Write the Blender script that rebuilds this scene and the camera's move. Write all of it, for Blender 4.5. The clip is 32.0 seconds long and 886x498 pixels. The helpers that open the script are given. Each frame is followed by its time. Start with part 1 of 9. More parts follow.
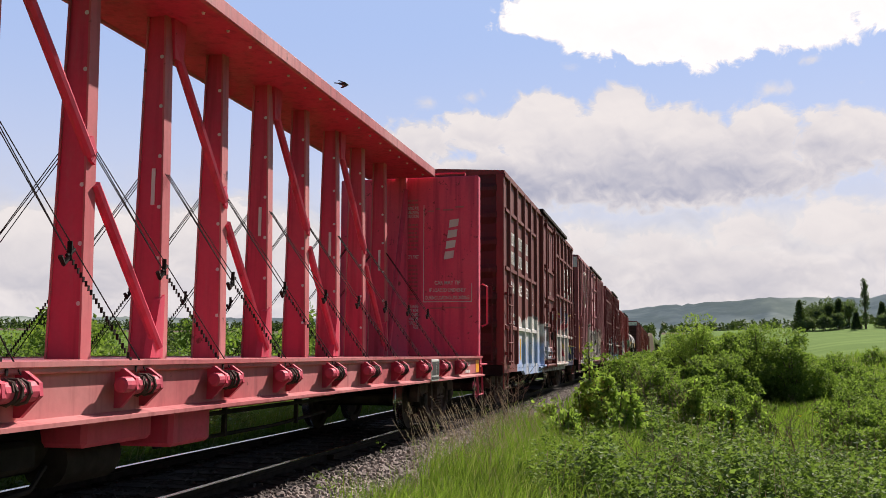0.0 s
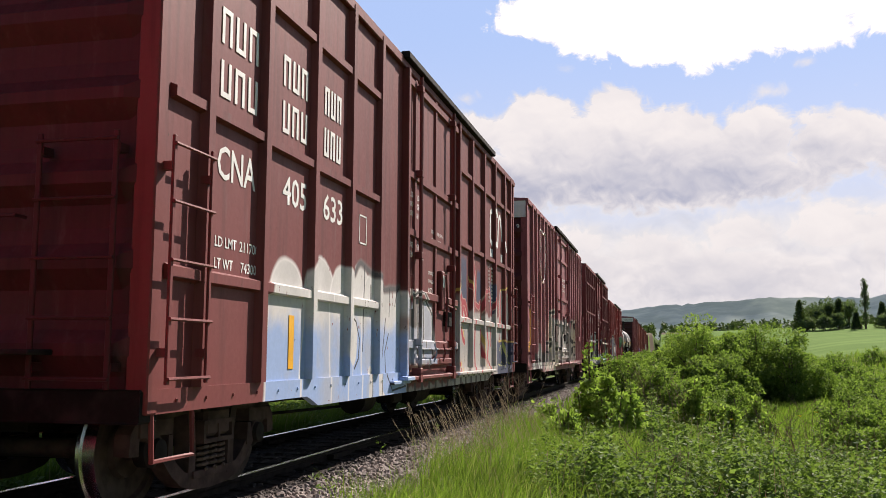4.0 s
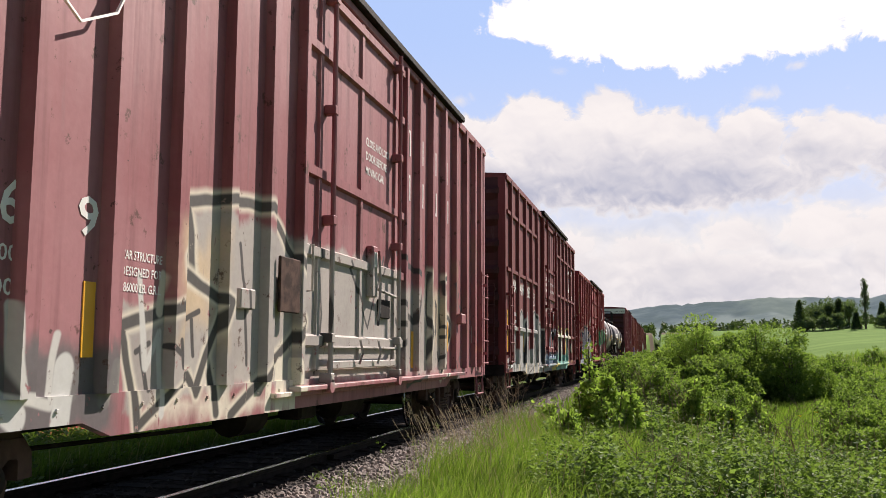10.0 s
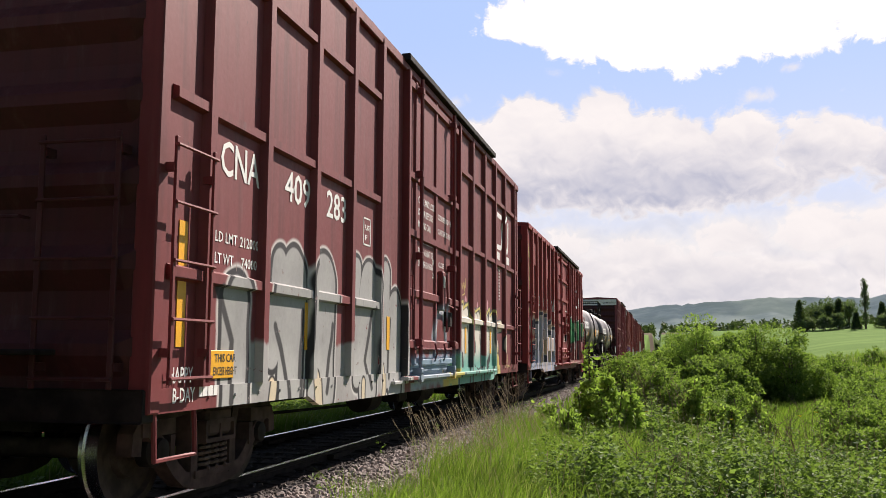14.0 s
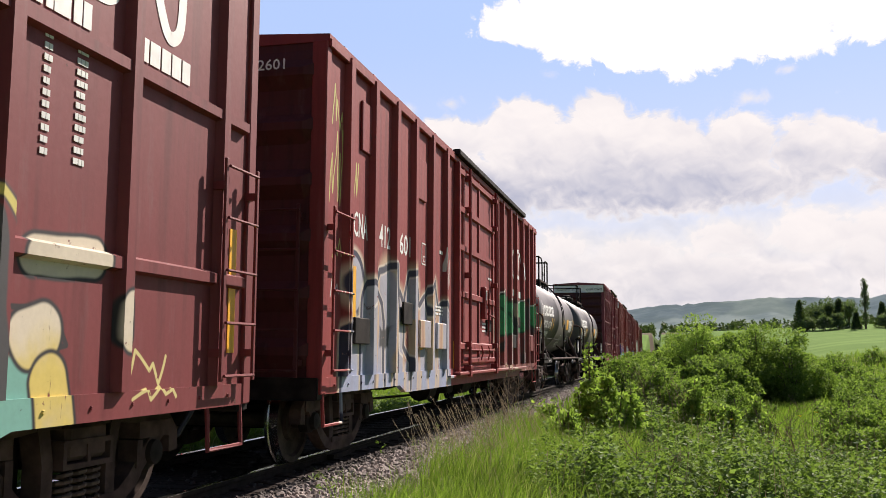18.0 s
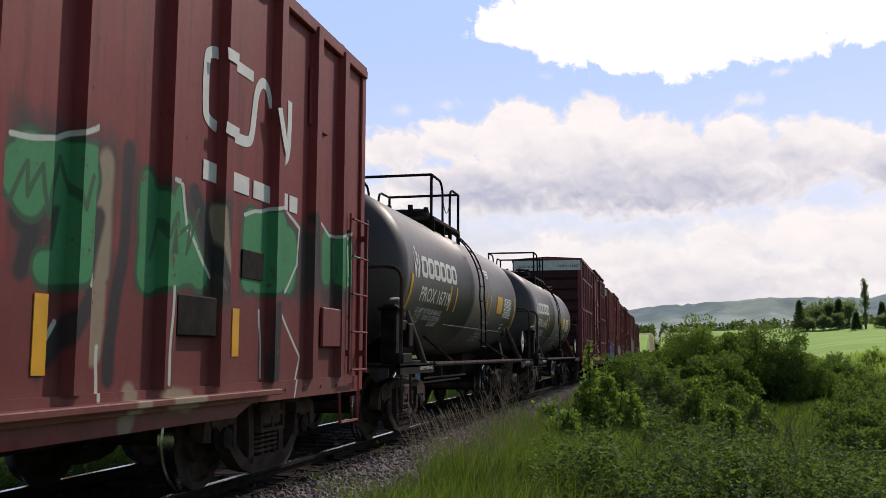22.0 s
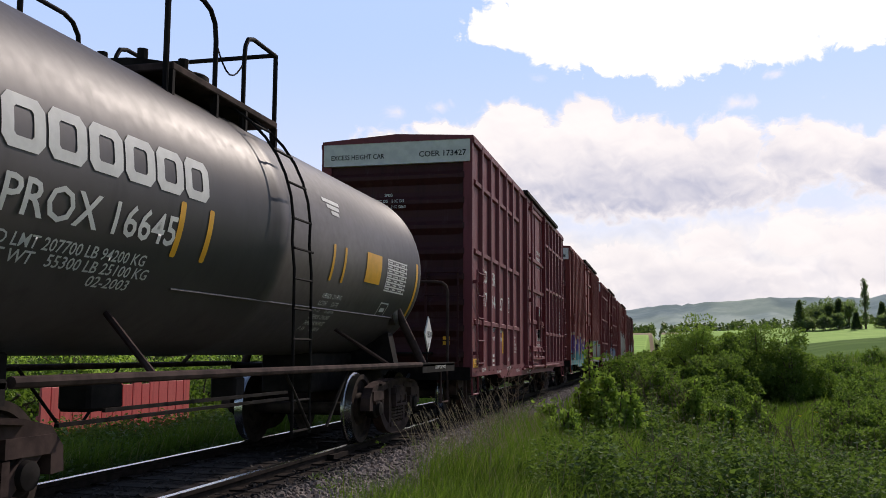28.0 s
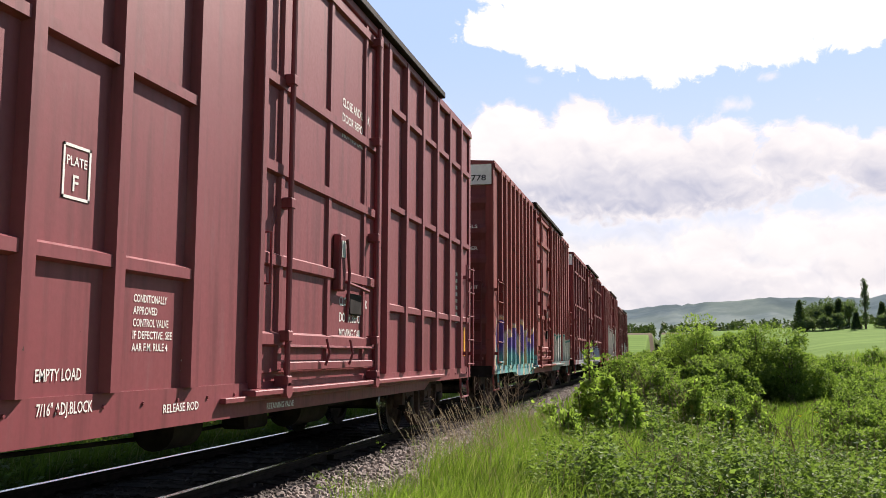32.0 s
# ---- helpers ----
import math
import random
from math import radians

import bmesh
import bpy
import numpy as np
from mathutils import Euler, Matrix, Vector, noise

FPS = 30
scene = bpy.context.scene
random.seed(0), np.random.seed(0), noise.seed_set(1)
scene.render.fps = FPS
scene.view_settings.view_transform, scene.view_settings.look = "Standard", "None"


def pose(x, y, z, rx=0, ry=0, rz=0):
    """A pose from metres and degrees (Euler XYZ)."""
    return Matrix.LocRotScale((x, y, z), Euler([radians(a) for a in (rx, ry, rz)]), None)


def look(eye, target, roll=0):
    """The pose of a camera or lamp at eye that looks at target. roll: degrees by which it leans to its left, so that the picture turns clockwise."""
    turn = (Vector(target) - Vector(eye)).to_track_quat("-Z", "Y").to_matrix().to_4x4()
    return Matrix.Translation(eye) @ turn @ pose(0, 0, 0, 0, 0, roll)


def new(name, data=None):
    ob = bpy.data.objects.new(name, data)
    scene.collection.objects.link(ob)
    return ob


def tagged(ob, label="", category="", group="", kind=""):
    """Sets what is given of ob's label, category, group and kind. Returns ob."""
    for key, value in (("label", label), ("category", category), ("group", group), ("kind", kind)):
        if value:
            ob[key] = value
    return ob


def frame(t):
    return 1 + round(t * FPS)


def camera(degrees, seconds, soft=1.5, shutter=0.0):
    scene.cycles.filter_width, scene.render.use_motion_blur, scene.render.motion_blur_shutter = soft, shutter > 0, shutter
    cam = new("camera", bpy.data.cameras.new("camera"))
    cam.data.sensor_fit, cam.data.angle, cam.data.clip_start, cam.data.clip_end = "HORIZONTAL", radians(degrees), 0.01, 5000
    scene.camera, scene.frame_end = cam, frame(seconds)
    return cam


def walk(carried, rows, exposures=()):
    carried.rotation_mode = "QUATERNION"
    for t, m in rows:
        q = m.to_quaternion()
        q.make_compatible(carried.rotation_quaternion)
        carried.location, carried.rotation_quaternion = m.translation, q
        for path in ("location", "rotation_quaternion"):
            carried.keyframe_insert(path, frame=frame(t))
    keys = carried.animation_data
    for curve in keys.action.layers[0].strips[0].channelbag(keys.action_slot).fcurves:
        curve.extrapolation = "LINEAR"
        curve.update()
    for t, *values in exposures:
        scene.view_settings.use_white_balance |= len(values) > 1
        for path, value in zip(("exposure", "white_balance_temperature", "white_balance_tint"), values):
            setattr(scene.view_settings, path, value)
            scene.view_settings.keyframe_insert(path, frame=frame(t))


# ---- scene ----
# Track runs along +y, its rail heads at z = 0; the camera stands on a tripod to its right.
CLIP = 32.0
TRACK_X = -4.844
EYE = Vector((0.0, 0.0, 1.208))
YAW, PITCH = 0.235174, 0.111526
AIM = Vector((-math.sin(YAW) * math.cos(PITCH), math.cos(YAW) * math.cos(PITCH), math.sin(PITCH)))
cam = camera(51.12, CLIP, soft=0.5)
# the film camera's own slow changes of exposure
LEVELS = ((0.0, 0.46), (3.0, 0.60), (6.0, 0.46), (9.0, 0.58), (14.0, 0.64), (19.0, 0.66), (25.0, 0.70), (29.0, 0.76), (32.0, 0.80))
STAND = look(EYE, EYE + AIM * 10, 0.26)
walk(cam, [(0.0, STAND), (CLIP, STAND)], exposures=[(t, e, 6800, 17) for t, e in LEVELS])


def travel(t):
    """Metres that the train has rolled after t seconds."""
    u = (t - 16) / 16
    return 3.6764 * t + 1.752 * (u * u - 1) + 0.680 * (u ** 3 - u)


# ---- light ----
SUN_WAY = Vector((1.25, 2.7, 2.5)).normalized()
world = bpy.data.worlds.new("sky")
scene.world = world
world.use_nodes = True
_nt = world.node_tree
_sky = _nt.nodes.new("ShaderNodeTexSky")
_sky.sky_type, _sky.sun_disc = "NISHITA", False
_sky.sun_elevation = math.asin(SUN_WAY.z)
_sky.sun_rotation = math.atan2(SUN_WAY.x, SUN_WAY.y)
_sky.air_density, _sky.dust_density, _sky.ozone_density = 1.0, 0.6, 1.5
_nt.links.new(_sky.outputs[0], _nt.nodes["Background"].inputs[0])
_nt.nodes["Background"].inputs[1].default_value = 0.052
_sun = bpy.data.lights.new("sun", "SUN")
_sun.energy, _sun.angle, _sun.color = 5.5, radians(0.53), (1.0, 0.94, 0.85)
sun = new("sun", _sun)
sun.matrix_world = look(SUN_WAY * 60, (0, 0, 0))


# ---- material nodes ----
class Tree:
    """Small helper that wires shader nodes."""

    def __init__(self, name):
        self.mat = bpy.data.materials.new(name)
        self.mat.use_nodes = True
        self.nt = self.mat.node_tree
        self.bsdf = self.nt.nodes["Principled BSDF"]
        self.out = self.nt.nodes["Material Output"]

    def put(self, socket, value):
        if isinstance(value, bpy.types.NodeSocket):
            self.nt.links.new(value, socket)
        elif value is not None:
            if isinstance(value, tuple) and len(value) == 3 and socket.type == "RGBA":
                value = (*value, 1)
            socket.default_value = value

    def node(self, kind, *values, **props):
        n = self.nt.nodes.new("ShaderNode" + kind)
        for k, v in props.items():
            if k == "op":
                n.operation = v
            elif k == "blend":
                n.blend_type = v
            elif k == "interp":
                n.interpolation_type = v
            elif k == "feature":
                n.feature = v
        for i, v in enumerate(values):
            self.put(n.inputs[i], v)
        return n

    def m(self, op, a, b=None, c=None):
        return self.node("Math", a, b, c, op=op).outputs[0]

    def coords(self):
        return self.node("TexCoord").outputs["Object"]

    def xyz(self, vec):
        s = self.node("SeparateXYZ", vec)
        return s.outputs[0], s.outputs[1], s.outputs[2]

    def scaled(self, vec, x, y, z):
        return self.node("VectorMath", vec, (x, y, z), op="MULTIPLY").outputs[0]

    def noise(self, vec, scale, detail=4.0, rough=0.55):
        n = self.node("TexNoise")
        self.put(n.inputs["Vector"], vec)
        n.inputs["Scale"].default_value = scale
        n.inputs["Detail"].default_value = detail
        n.inputs["Roughness"].default_value = rough
        return n.outputs[0]

    def step(self, v, lo, hi):
        n = self.nt.nodes.new("ShaderNodeMapRange")
        n.interpolation_type = "SMOOTHSTEP"
        for i, x in enumerate((v, lo, hi, 0.0, 1.0)):
            self.put(n.inputs[i], x)
        return n.outputs[0]

    def mix(self, fac, a, b, blend="MIX"):
        n = self.nt.nodes.new("ShaderNodeMix")
        n.data_type, n.blend_type = "RGBA", blend
        self.put(n.inputs[0], fac)
        self.put(n.inputs[6], a)
        self.put(n.inputs[7], b)
        return n.outputs[2]

    def bump(self, height, strength=0.3, dist=0.02):
        n = self.node("Bump")
        n.inputs["Strength"].default_value = strength
        n.inputs["Distance"].default_value = dist
        self.put(n.inputs["Height"], height)
        self.put(self.bsdf.inputs["Normal"], n.outputs[0])

    def done(self, color, rough=0.6, metal=0.0, spec=None):
        self.put(self.bsdf.inputs["Base Color"], color)
        self.put(self.bsdf.inputs["Roughness"], rough)
        self.put(self.bsdf.inputs["Metallic"], metal)
        if spec is not None:
            self.bsdf.inputs["Specular IOR Level"].default_value = spec
        return self.mat


def plain(name, color, rough=0.6, metal=0.0, vary=0.25, scale=3.0):
    """A painted or bare surface with grain and grime."""
    t = Tree(name)
    v = t.coords()
    dark = tuple(c * (1 - vary) for c in color)
    lite = tuple(min(1, c * (1 + vary)) for c in color)
    c = t.mix(t.step(t.noise(v, scale, 6), 0.35, 0.65), dark, lite)
    c = t.mix(t.m("MULTIPLY", t.noise(v, scale * 17, 3), 0.35), c, dark)
    t.bump(t.noise(v, scale * 25, 3), 0.15, 0.005)
    return t.done(c, rough, metal, 0.5 if rough < 0.65 else 0.12)


class Group(Tree):
    """A node group, wired like a material."""

    def __init__(self, name, ins, *outs):
        self.nt = bpy.data.node_groups.new(name, "ShaderNodeTree")
        for n, kind in ins:
            self.nt.interface.new_socket(n, in_out="INPUT", socket_type="NodeSocket" + kind)
        for k, out in enumerate(outs):
            self.nt.interface.new_socket("out_%d" % k, in_out="OUTPUT", socket_type="NodeSocket" + out)
        self.ins = self.nt.nodes.new("NodeGroupInput").outputs
        self.ends = self.nt.nodes.new("NodeGroupOutput").inputs


def _stroke_group():
    """Least of a distance so far and the distance of p to the stroke from a along w, less its radius."""
    t = Group("stroke", (("p", "Vector"), ("a", "Vector"), ("unit", "Vector"), ("back", "Vector"), ("r", "Float"), ("so_far", "Float")), "Float", "Vector")
    p, a, u, b, r, far = t.ins[:6]
    q = t.node("VectorMath", p, a, op="SUBTRACT").outputs[0]
    h = t.node("Clamp", t.node("VectorMath", q, u, op="DOT_PRODUCT").outputs["Value"], 0.0, 1.0).outputs[0]
    d = t.node("VectorMath", t.node("VectorMath", h, b, q, op="MULTIPLY_ADD").outputs[0], op="LENGTH").outputs["Value"]
    t.put(t.ends[0], t.m("MINIMUM", t.m("SUBTRACT", d, r), far))
    # the place is handed on, so that strokes are worked out one after the other
    t.put(t.ends[1], t.node("VectorMath", d, (1e-6, 1e-6, 1e-6), p, op="MULTIPLY_ADD").outputs[0])
    return t.nt


def _coat_group():
    """Colour c under a coat that ends between the distances lo and hi, thinned by wear."""
    t = Group("coat", (("c", "Color"), ("d", "Float"), ("lo", "Float"), ("hi", "Float"), ("coat", "Color"), ("k", "Float"), ("worn", "Float")), "Color")
    c, d, lo, hi, coat, k, worn = t.ins[:7]
    mask = t.m("SUBTRACT", 1.0, t.step(d, lo, hi))
    t.put(t.ends[0], t.mix(t.m("MULTIPLY", t.m("MULTIPLY", mask, worn), k), c, coat))
    return t.nt


STROKE, COAT = _stroke_group(), _coat_group()


def use_group(t, group, *values):
    n = t.nt.nodes.new("ShaderNodeGroup")
    n.node_tree = group
    for i, v in enumerate(values):
        t.put(n.inputs[i], v)
    return n.outputs


def nearest(t, p, caps):
    """Least distance of p to the strokes (along, up, along, up, radius)."""
    d = 9.0
    for y0, z0, y1, z1, r in caps:
        w = (y1 - y0, z1 - z0)
        k = max(1e-6, w[0] ** 2 + w[1] ** 2)
        d, p = use_group(t, STROKE, p, (0, y0, z0), (0, w[0] / k, w[1] / k), (0, -w[0], -w[1]), r, d)[:2]
    return d, p


def graffiti(t, v, c, layers, half):
    """Sprayed pieces over colour c, layer by layer: fills, fat letters and lines, along the side from its near end."""
    n = t.node("TexNoise")
    t.put(n.inputs["Vector"], t.scaled(v, 0, 1, 1))
    n.inputs["Scale"].default_value, n.inputs["Detail"].default_value = 1.6, 1.5
    off = t.node("VectorMath", n.outputs["Color"], (0.13, 0.13, 0.13), (-0.065, half - 0.065, -0.065), op="MULTIPLY_ADD").outputs[0]
    p = t.node("VectorMath", t.scaled(v, 0, 1, 1), t.scaled(off, 0, 1, 1), op="ADD").outputs[0]
    rag = t.m("SUBTRACT", t.noise(t.scaled(v, 0.2, 1, 0.6), 3.0, 5), 0.5)
    tone = t.noise(v, 1.3, 5)
    worn = t.m("MULTIPLY", t.step(t.noise(v, 9.0, 6, 0.65), 0.30, 0.36), t.step(t.noise(t.scaled(v, 1, 1.0, 0.25), 14.0, 4), 0.26, 0.34))
    def lay(d, lo, hi, col, k=1.0):
        nonlocal c
        c = use_group(t, COAT, c, d, lo, hi, col, k, worn)[0]
    def blend(top, low, zmid):
        x, y, z = t.xyz(p)
        col = top if low is None else t.mix(t.step(t.m("ADD", z, t.m("MULTIPLY", rag, 0.5)), zmid - 0.14, zmid + 0.14), low, top)
        dim = tuple(a * 0.72 for a in top)
        return t.mix(t.m("MULTIPLY", t.step(t.m("ADD", tone, x), 0.48, 0.66), 0.55), col, dim)
    for kind, *a in layers:
        if kind == "fill":
            (y0, y1, z0, z1), top, low, zmid, soft = a
            x, y, z = t.xyz(p)
            e = t.m("MINIMUM", t.m("MINIMUM", t.m("SUBTRACT", y, y0), t.m("SUBTRACT", y1, y)), t.m("MINIMUM", t.m("SUBTRACT", z, z0), t.m("SUBTRACT", z1, z)))
            e = t.m("SUBTRACT", t.m("MULTIPLY", rag, -0.9 * soft - 0.25), e)
            lay(e, -soft, 0.0, blend(top, low, zmid), 0.93)
        elif kind == "blob":
            caps, top, low, zmid, line, lw, halo, hw = a
            body = blend(top, low, zmid)
            for letter in caps:
                d, p = nearest(t, p, letter)
                if halo:
                    lay(d, lw, lw + hw, halo, 0.9)
                if line:
                    lay(d, lw - 0.012, lw + 0.012, line)
                lay(d, -0.02, 0.004, body)
        elif kind == "line":
            lines, w, col, halo, hw = a
            d, p = nearest(t, p, [(*s, *e, 0.0) for pts in lines for s, e in zip(pts, pts[1:])])
            if halo:
                lay(d, w, w + hw, halo, 0.9)
            lay(d, w * 0.6, w * 1.25, col, 0.95)
    return c


def fat_letters(y0, y1, z0, z1, n, seed):
    """Made-up fat strokes in a row, not to be read."""
    rnd = random.Random(seed)
    out, w = [], (y1 - y0) / n
    for k in range(n):
        m, r = y0 + (k + 0.5) * w, w * rnd.uniform(0.2, 0.3)
        top = z1 - r - rnd.uniform(0, 0.3)
        caps = [(m - w * 0.18, z0, m - w * rnd.uniform(0, 0.25), top, r)]
        if rnd.random() < 0.75:
            caps.append((m + w * 0.22, z0, m + w * rnd.uniform(0.05, 0.25), top - rnd.uniform(0, 0.3), r * 0.85))
        out.append(caps)
    return out


def scribble(y, z, w, h, n, seed):
    rnd = random.Random(seed)
    return [(y + w * (k / n) + rnd.uniform(-0.1, 0.1) * w, z + h * (rnd.uniform(0.55, 1) if k % 2 else rnd.uniform(0, 0.45))) for k in range(n + 1)]


def car_paint(name, color, faded, rust=0.25, fade=0.5, layers=(), half=0.0, rough=0.58):
    """Weathered freight-car paint: chalked patches, vertical streaks, rust spots, sprayed pieces."""
    t = Tree(name)
    v = t.coords()
    if color[0] > 2 * color[1] and color[0] < 0.4:
        color, faded = [(a[0] * 1.36, a[1] * 1.10, a[2] * 1.20) for a in (color, faded)]
    c = t.mix(t.m("MULTIPLY", t.step(t.noise(v, 0.55, 5), 0.35, 0.7), fade), color, faded)
    streak = t.noise(t.scaled(v, 5.0, 5.0, 0.35), 1.6, 6)
    c = t.mix(t.m("MULTIPLY", t.step(streak, 0.46, 0.72), 0.6), c, tuple(a * 0.5 for a in color))
    pale = t.noise(t.scaled(v, 3.0, 3.0, 0.5), 2.3, 6, 0.65)
    c = t.mix(t.m("MULTIPLY", t.step(pale, 0.55, 0.75), 0.3), c, tuple(0.5 * a + 0.09 for a in faded))
    c = graffiti(t, v, c, layers, half) if layers else c
    spots = t.step(t.noise(v, 4.2, 7, 0.7), 0.70 - rust * 0.2, 0.76 - rust * 0.2)
    c = t.mix(t.m("MULTIPLY", spots, 0.8), c, (0.075, 0.028, 0.016))
    chips = t.step(t.noise(v, 11.0, 5, 0.6), 0.72 - rust * 0.06, 0.75 - rust * 0.06)
    c = t.mix(t.m("MULTIPLY", chips, 0.75), c, (0.035, 0.02, 0.016))
    grime = t.noise(v, 22.0, 4)
    c = t.mix(t.m("MULTIPLY", grime, 0.2), c, (0.05, 0.03, 0.026))
    t.bump(t.m("ADD", t.noise(v, 3.0, 3), t.m("MULTIPLY", grime, 0.3)), 0.22, 0.012)
    return t.done(c, t.m("ADD", rough - 0.1, t.m("MULTIPLY", grime, 0.25)), spec=0.32)


def leaf_mat(name, dark, lite, dry=None, gloss=0.65, through_it=0.45):
    """Foliage: colour varies from leaf to leaf, and light comes through."""
    t = Tree(name)
    g = t.node("NewGeometry").outputs["Random Per Island"]
    v = t.coords()
    c = t.mix(g, dark, lite)
    c = t.mix(t.m("MULTIPLY", t.step(t.noise(v, 0.5, 3), 0.4, 0.7), 0.45), c, tuple(a * 0.65 for a in dark))
    if dry:
        c = t.mix(t.step(t.m("FRACT", t.m("MULTIPLY", g, 7.31)), 0.86, 0.9), c, dry)
    t.done(c, gloss, spec=0.12)
    tr = t.node("BsdfTranslucent")
    t.put(tr.inputs[0], t.mix(0.5, c, (0.25, 0.42, 0.03), "MIX"))
    mx = t.node("MixShader", through_it)
    t.nt.links.new(t.bsdf.outputs[0], mx.inputs[1])
    t.nt.links.new(tr.outputs[0], mx.inputs[2])
    t.nt.links.new(mx.outputs[0], t.out.inputs[0])
    return t.mat


STEEL_DARK = plain("grimy_steel", (0.020, 0.016, 0.015), 0.75, 0.0, 0.5, 4.0)
TRUCK = plain("dusty_cast_steel", (0.075, 0.049, 0.044), 0.85, 0.0, 0.4, 4.0)
SPRING = plain("rusty_spring", (0.12, 0.085, 0.07), 0.7, 0.0, 0.3, 9.0)
TREAD = plain("polished_tread", (0.55, 0.55, 0.56), 0.22, 1.0, 0.1, 8.0)
WHEEL = plain("wheel_steel", (0.07, 0.05, 0.042), 0.7, 0.2, 0.4, 5.0)
WHITE = plain("white_lettering", (0.78, 0.77, 0.75), 0.6, 0.0, 0.08, 6.0)
BLACK = plain("black_lettering", (0.02, 0.02, 0.02), 0.6, 0.0, 0.1, 6.0)
YELLOW = plain("yellow_reflector", (0.85, 0.42, 0.02), 0.45, 0.0, 0.08, 6.0)
PALE = plain("pale_panel", (0.62, 0.62, 0.60), 0.6, 0.0, 0.12, 3.0)
# ---- mesh building ----
class Geo:
    """Collects faces of one mesh."""

    def __init__(self):
        self.v, self.f = [], []

    def add(self, verts, faces):
        n = len(self.v)
        self.v += [tuple(p) for p in verts]
        self.f += [tuple(i + n for i in f) for f in faces]
        return self

    def box(self, x0, x1, y0, y1, z0, z1):
        vs = [(x, y, z) for x in (x0, x1) for y in (y0, y1) for z in (z0, z1)]
        return self.add(vs, [(0, 1, 3, 2), (4, 6, 7, 5), (0, 4, 5, 1), (2, 3, 7, 6), (0, 2, 6, 4), (1, 5, 7, 3)])

    def bevel_box(self, x0, x1, y0, y1, z0, z1, b=0.01):
        """A box with chamfered edges."""
        c = [((x0 + x1) / 2, (x1 - x0) / 2), ((y0 + y1) / 2, (y1 - y0) / 2), ((z0 + z1) / 2, (z1 - z0) / 2)]
        idx, vs = {}, []
        for sx in (-1, 1):
            for sy in (-1, 1):
                for sz in (-1, 1):
                    s = (sx, sy, sz)
                    for a in range(3):
                        idx[s, a] = len(vs)
                        vs.append([c[k][0] + s[k] * (c[k][1] - (0 if k == a else b)) for k in range(3)])
        fs = []
        for a in range(3):
            p, q = (a + 1) % 3, (a + 2) % 3
            for sa in (-1, 1):
                ring = []
                for sp, sq in ((-1, -1), (1, -1), (1, 1), (-1, 1)):
                    s = [0, 0, 0]
                    s[a], s[p], s[q] = sa, sp, sq
                    ring.append(idx[tuple(s), a])
                fs.append(ring if sa > 0 else ring[::-1])
            for sp in (-1, 1):
                for sq in (-1, 1):
                    k = []
                    for sa in (-1, 1):
                        s = [0, 0, 0]
                        s[a], s[p], s[q] = sa, sp, sq
                        k.append(tuple(s))
                    ring = [idx[k[0], p], idx[k[1], p], idx[k[1], q], idx[k[0], q]]
                    fs.append(ring if sp * sq > 0 else ring[::-1])
        for s in idx:
            if s[1] == 0:
                ring = [idx[s[0], 0], idx[s[0], 1], idx[s[0], 2]]
                fs.append(ring if s[0][0] * s[0][1] * s[0][2] > 0 else ring[::-1])
        return self.add(vs, fs)

    def prism(self, outline, axis, a0, a1):
        """An outline of (p, q) drawn along an axis: 'x' takes (y, z), 'y' takes (x, z), 'z' takes (x, y)."""
        def at(p, q, a):
            return {"x": (a, p, q), "y": (p, a, q), "z": (p, q, a)}[axis]
        n = len(outline)
        vs = [at(p, q, a0) for p, q in outline] + [at(p, q, a1) for p, q in outline]
        fs = [(i, (i + 1) % n, n + (i + 1) % n, n + i) for i in range(n)]
        return self.add(vs, fs + [tuple(range(n))[::-1], tuple(range(n, 2 * n))])

    def tube(self, pts, r, n=8, close=True):
        pts = [Vector(p) for p in pts]
        rings = []
        for i, p in enumerate(pts):
            d = (pts[min(i + 1, len(pts) - 1)] - pts[max(i - 1, 0)]).normalized()
            a = d.orthogonal().normalized() if i == 0 else (rings[-1][1] - d * rings[-1][1].dot(d)).normalized()
            b = d.cross(a)
            rings.append(([p + (a * math.cos(2 * math.pi * k / n) + b * math.sin(2 * math.pi * k / n)) * r for k in range(n)], a))
        vs = [q for ring, _ in rings for q in ring]
        fs = [(i * n + k, i * n + (k + 1) % n, (i + 1) * n + (k + 1) % n, (i + 1) * n + k) for i in range(len(pts) - 1) for k in range(n)]
        if close:
            fs += [tuple(range(n))[::-1], tuple(range((len(pts) - 1) * n, len(pts) * n))]
        return self.add(vs, fs)

    def lathe(self, prof, axis, center, n=24):
        """Profile of (along, radius) turned round an axis 'x' or 'y' or 'z' through center."""
        cx, cy, cz = center
        vs = []
        for a, r in prof:
            for k in range(n):
                c, s = math.cos(2 * math.pi * k / n) * r, math.sin(2 * math.pi * k / n) * r
                vs.append({"x": (cx + a, cy + c, cz + s), "y": (cx + c, cy + a, cz + s), "z": (cx + c, cy + s, cz + a)}[axis])
        fs = [(i * n + k, i * n + (k + 1) % n, (i + 1) * n + (k + 1) % n, (i + 1) * n + k) for i in range(len(prof) - 1) for k in range(n)]
        fs += [tuple(range(n))[::-1], tuple(range((len(prof) - 1) * n, len(prof) * n))]
        return self.add(vs, fs)

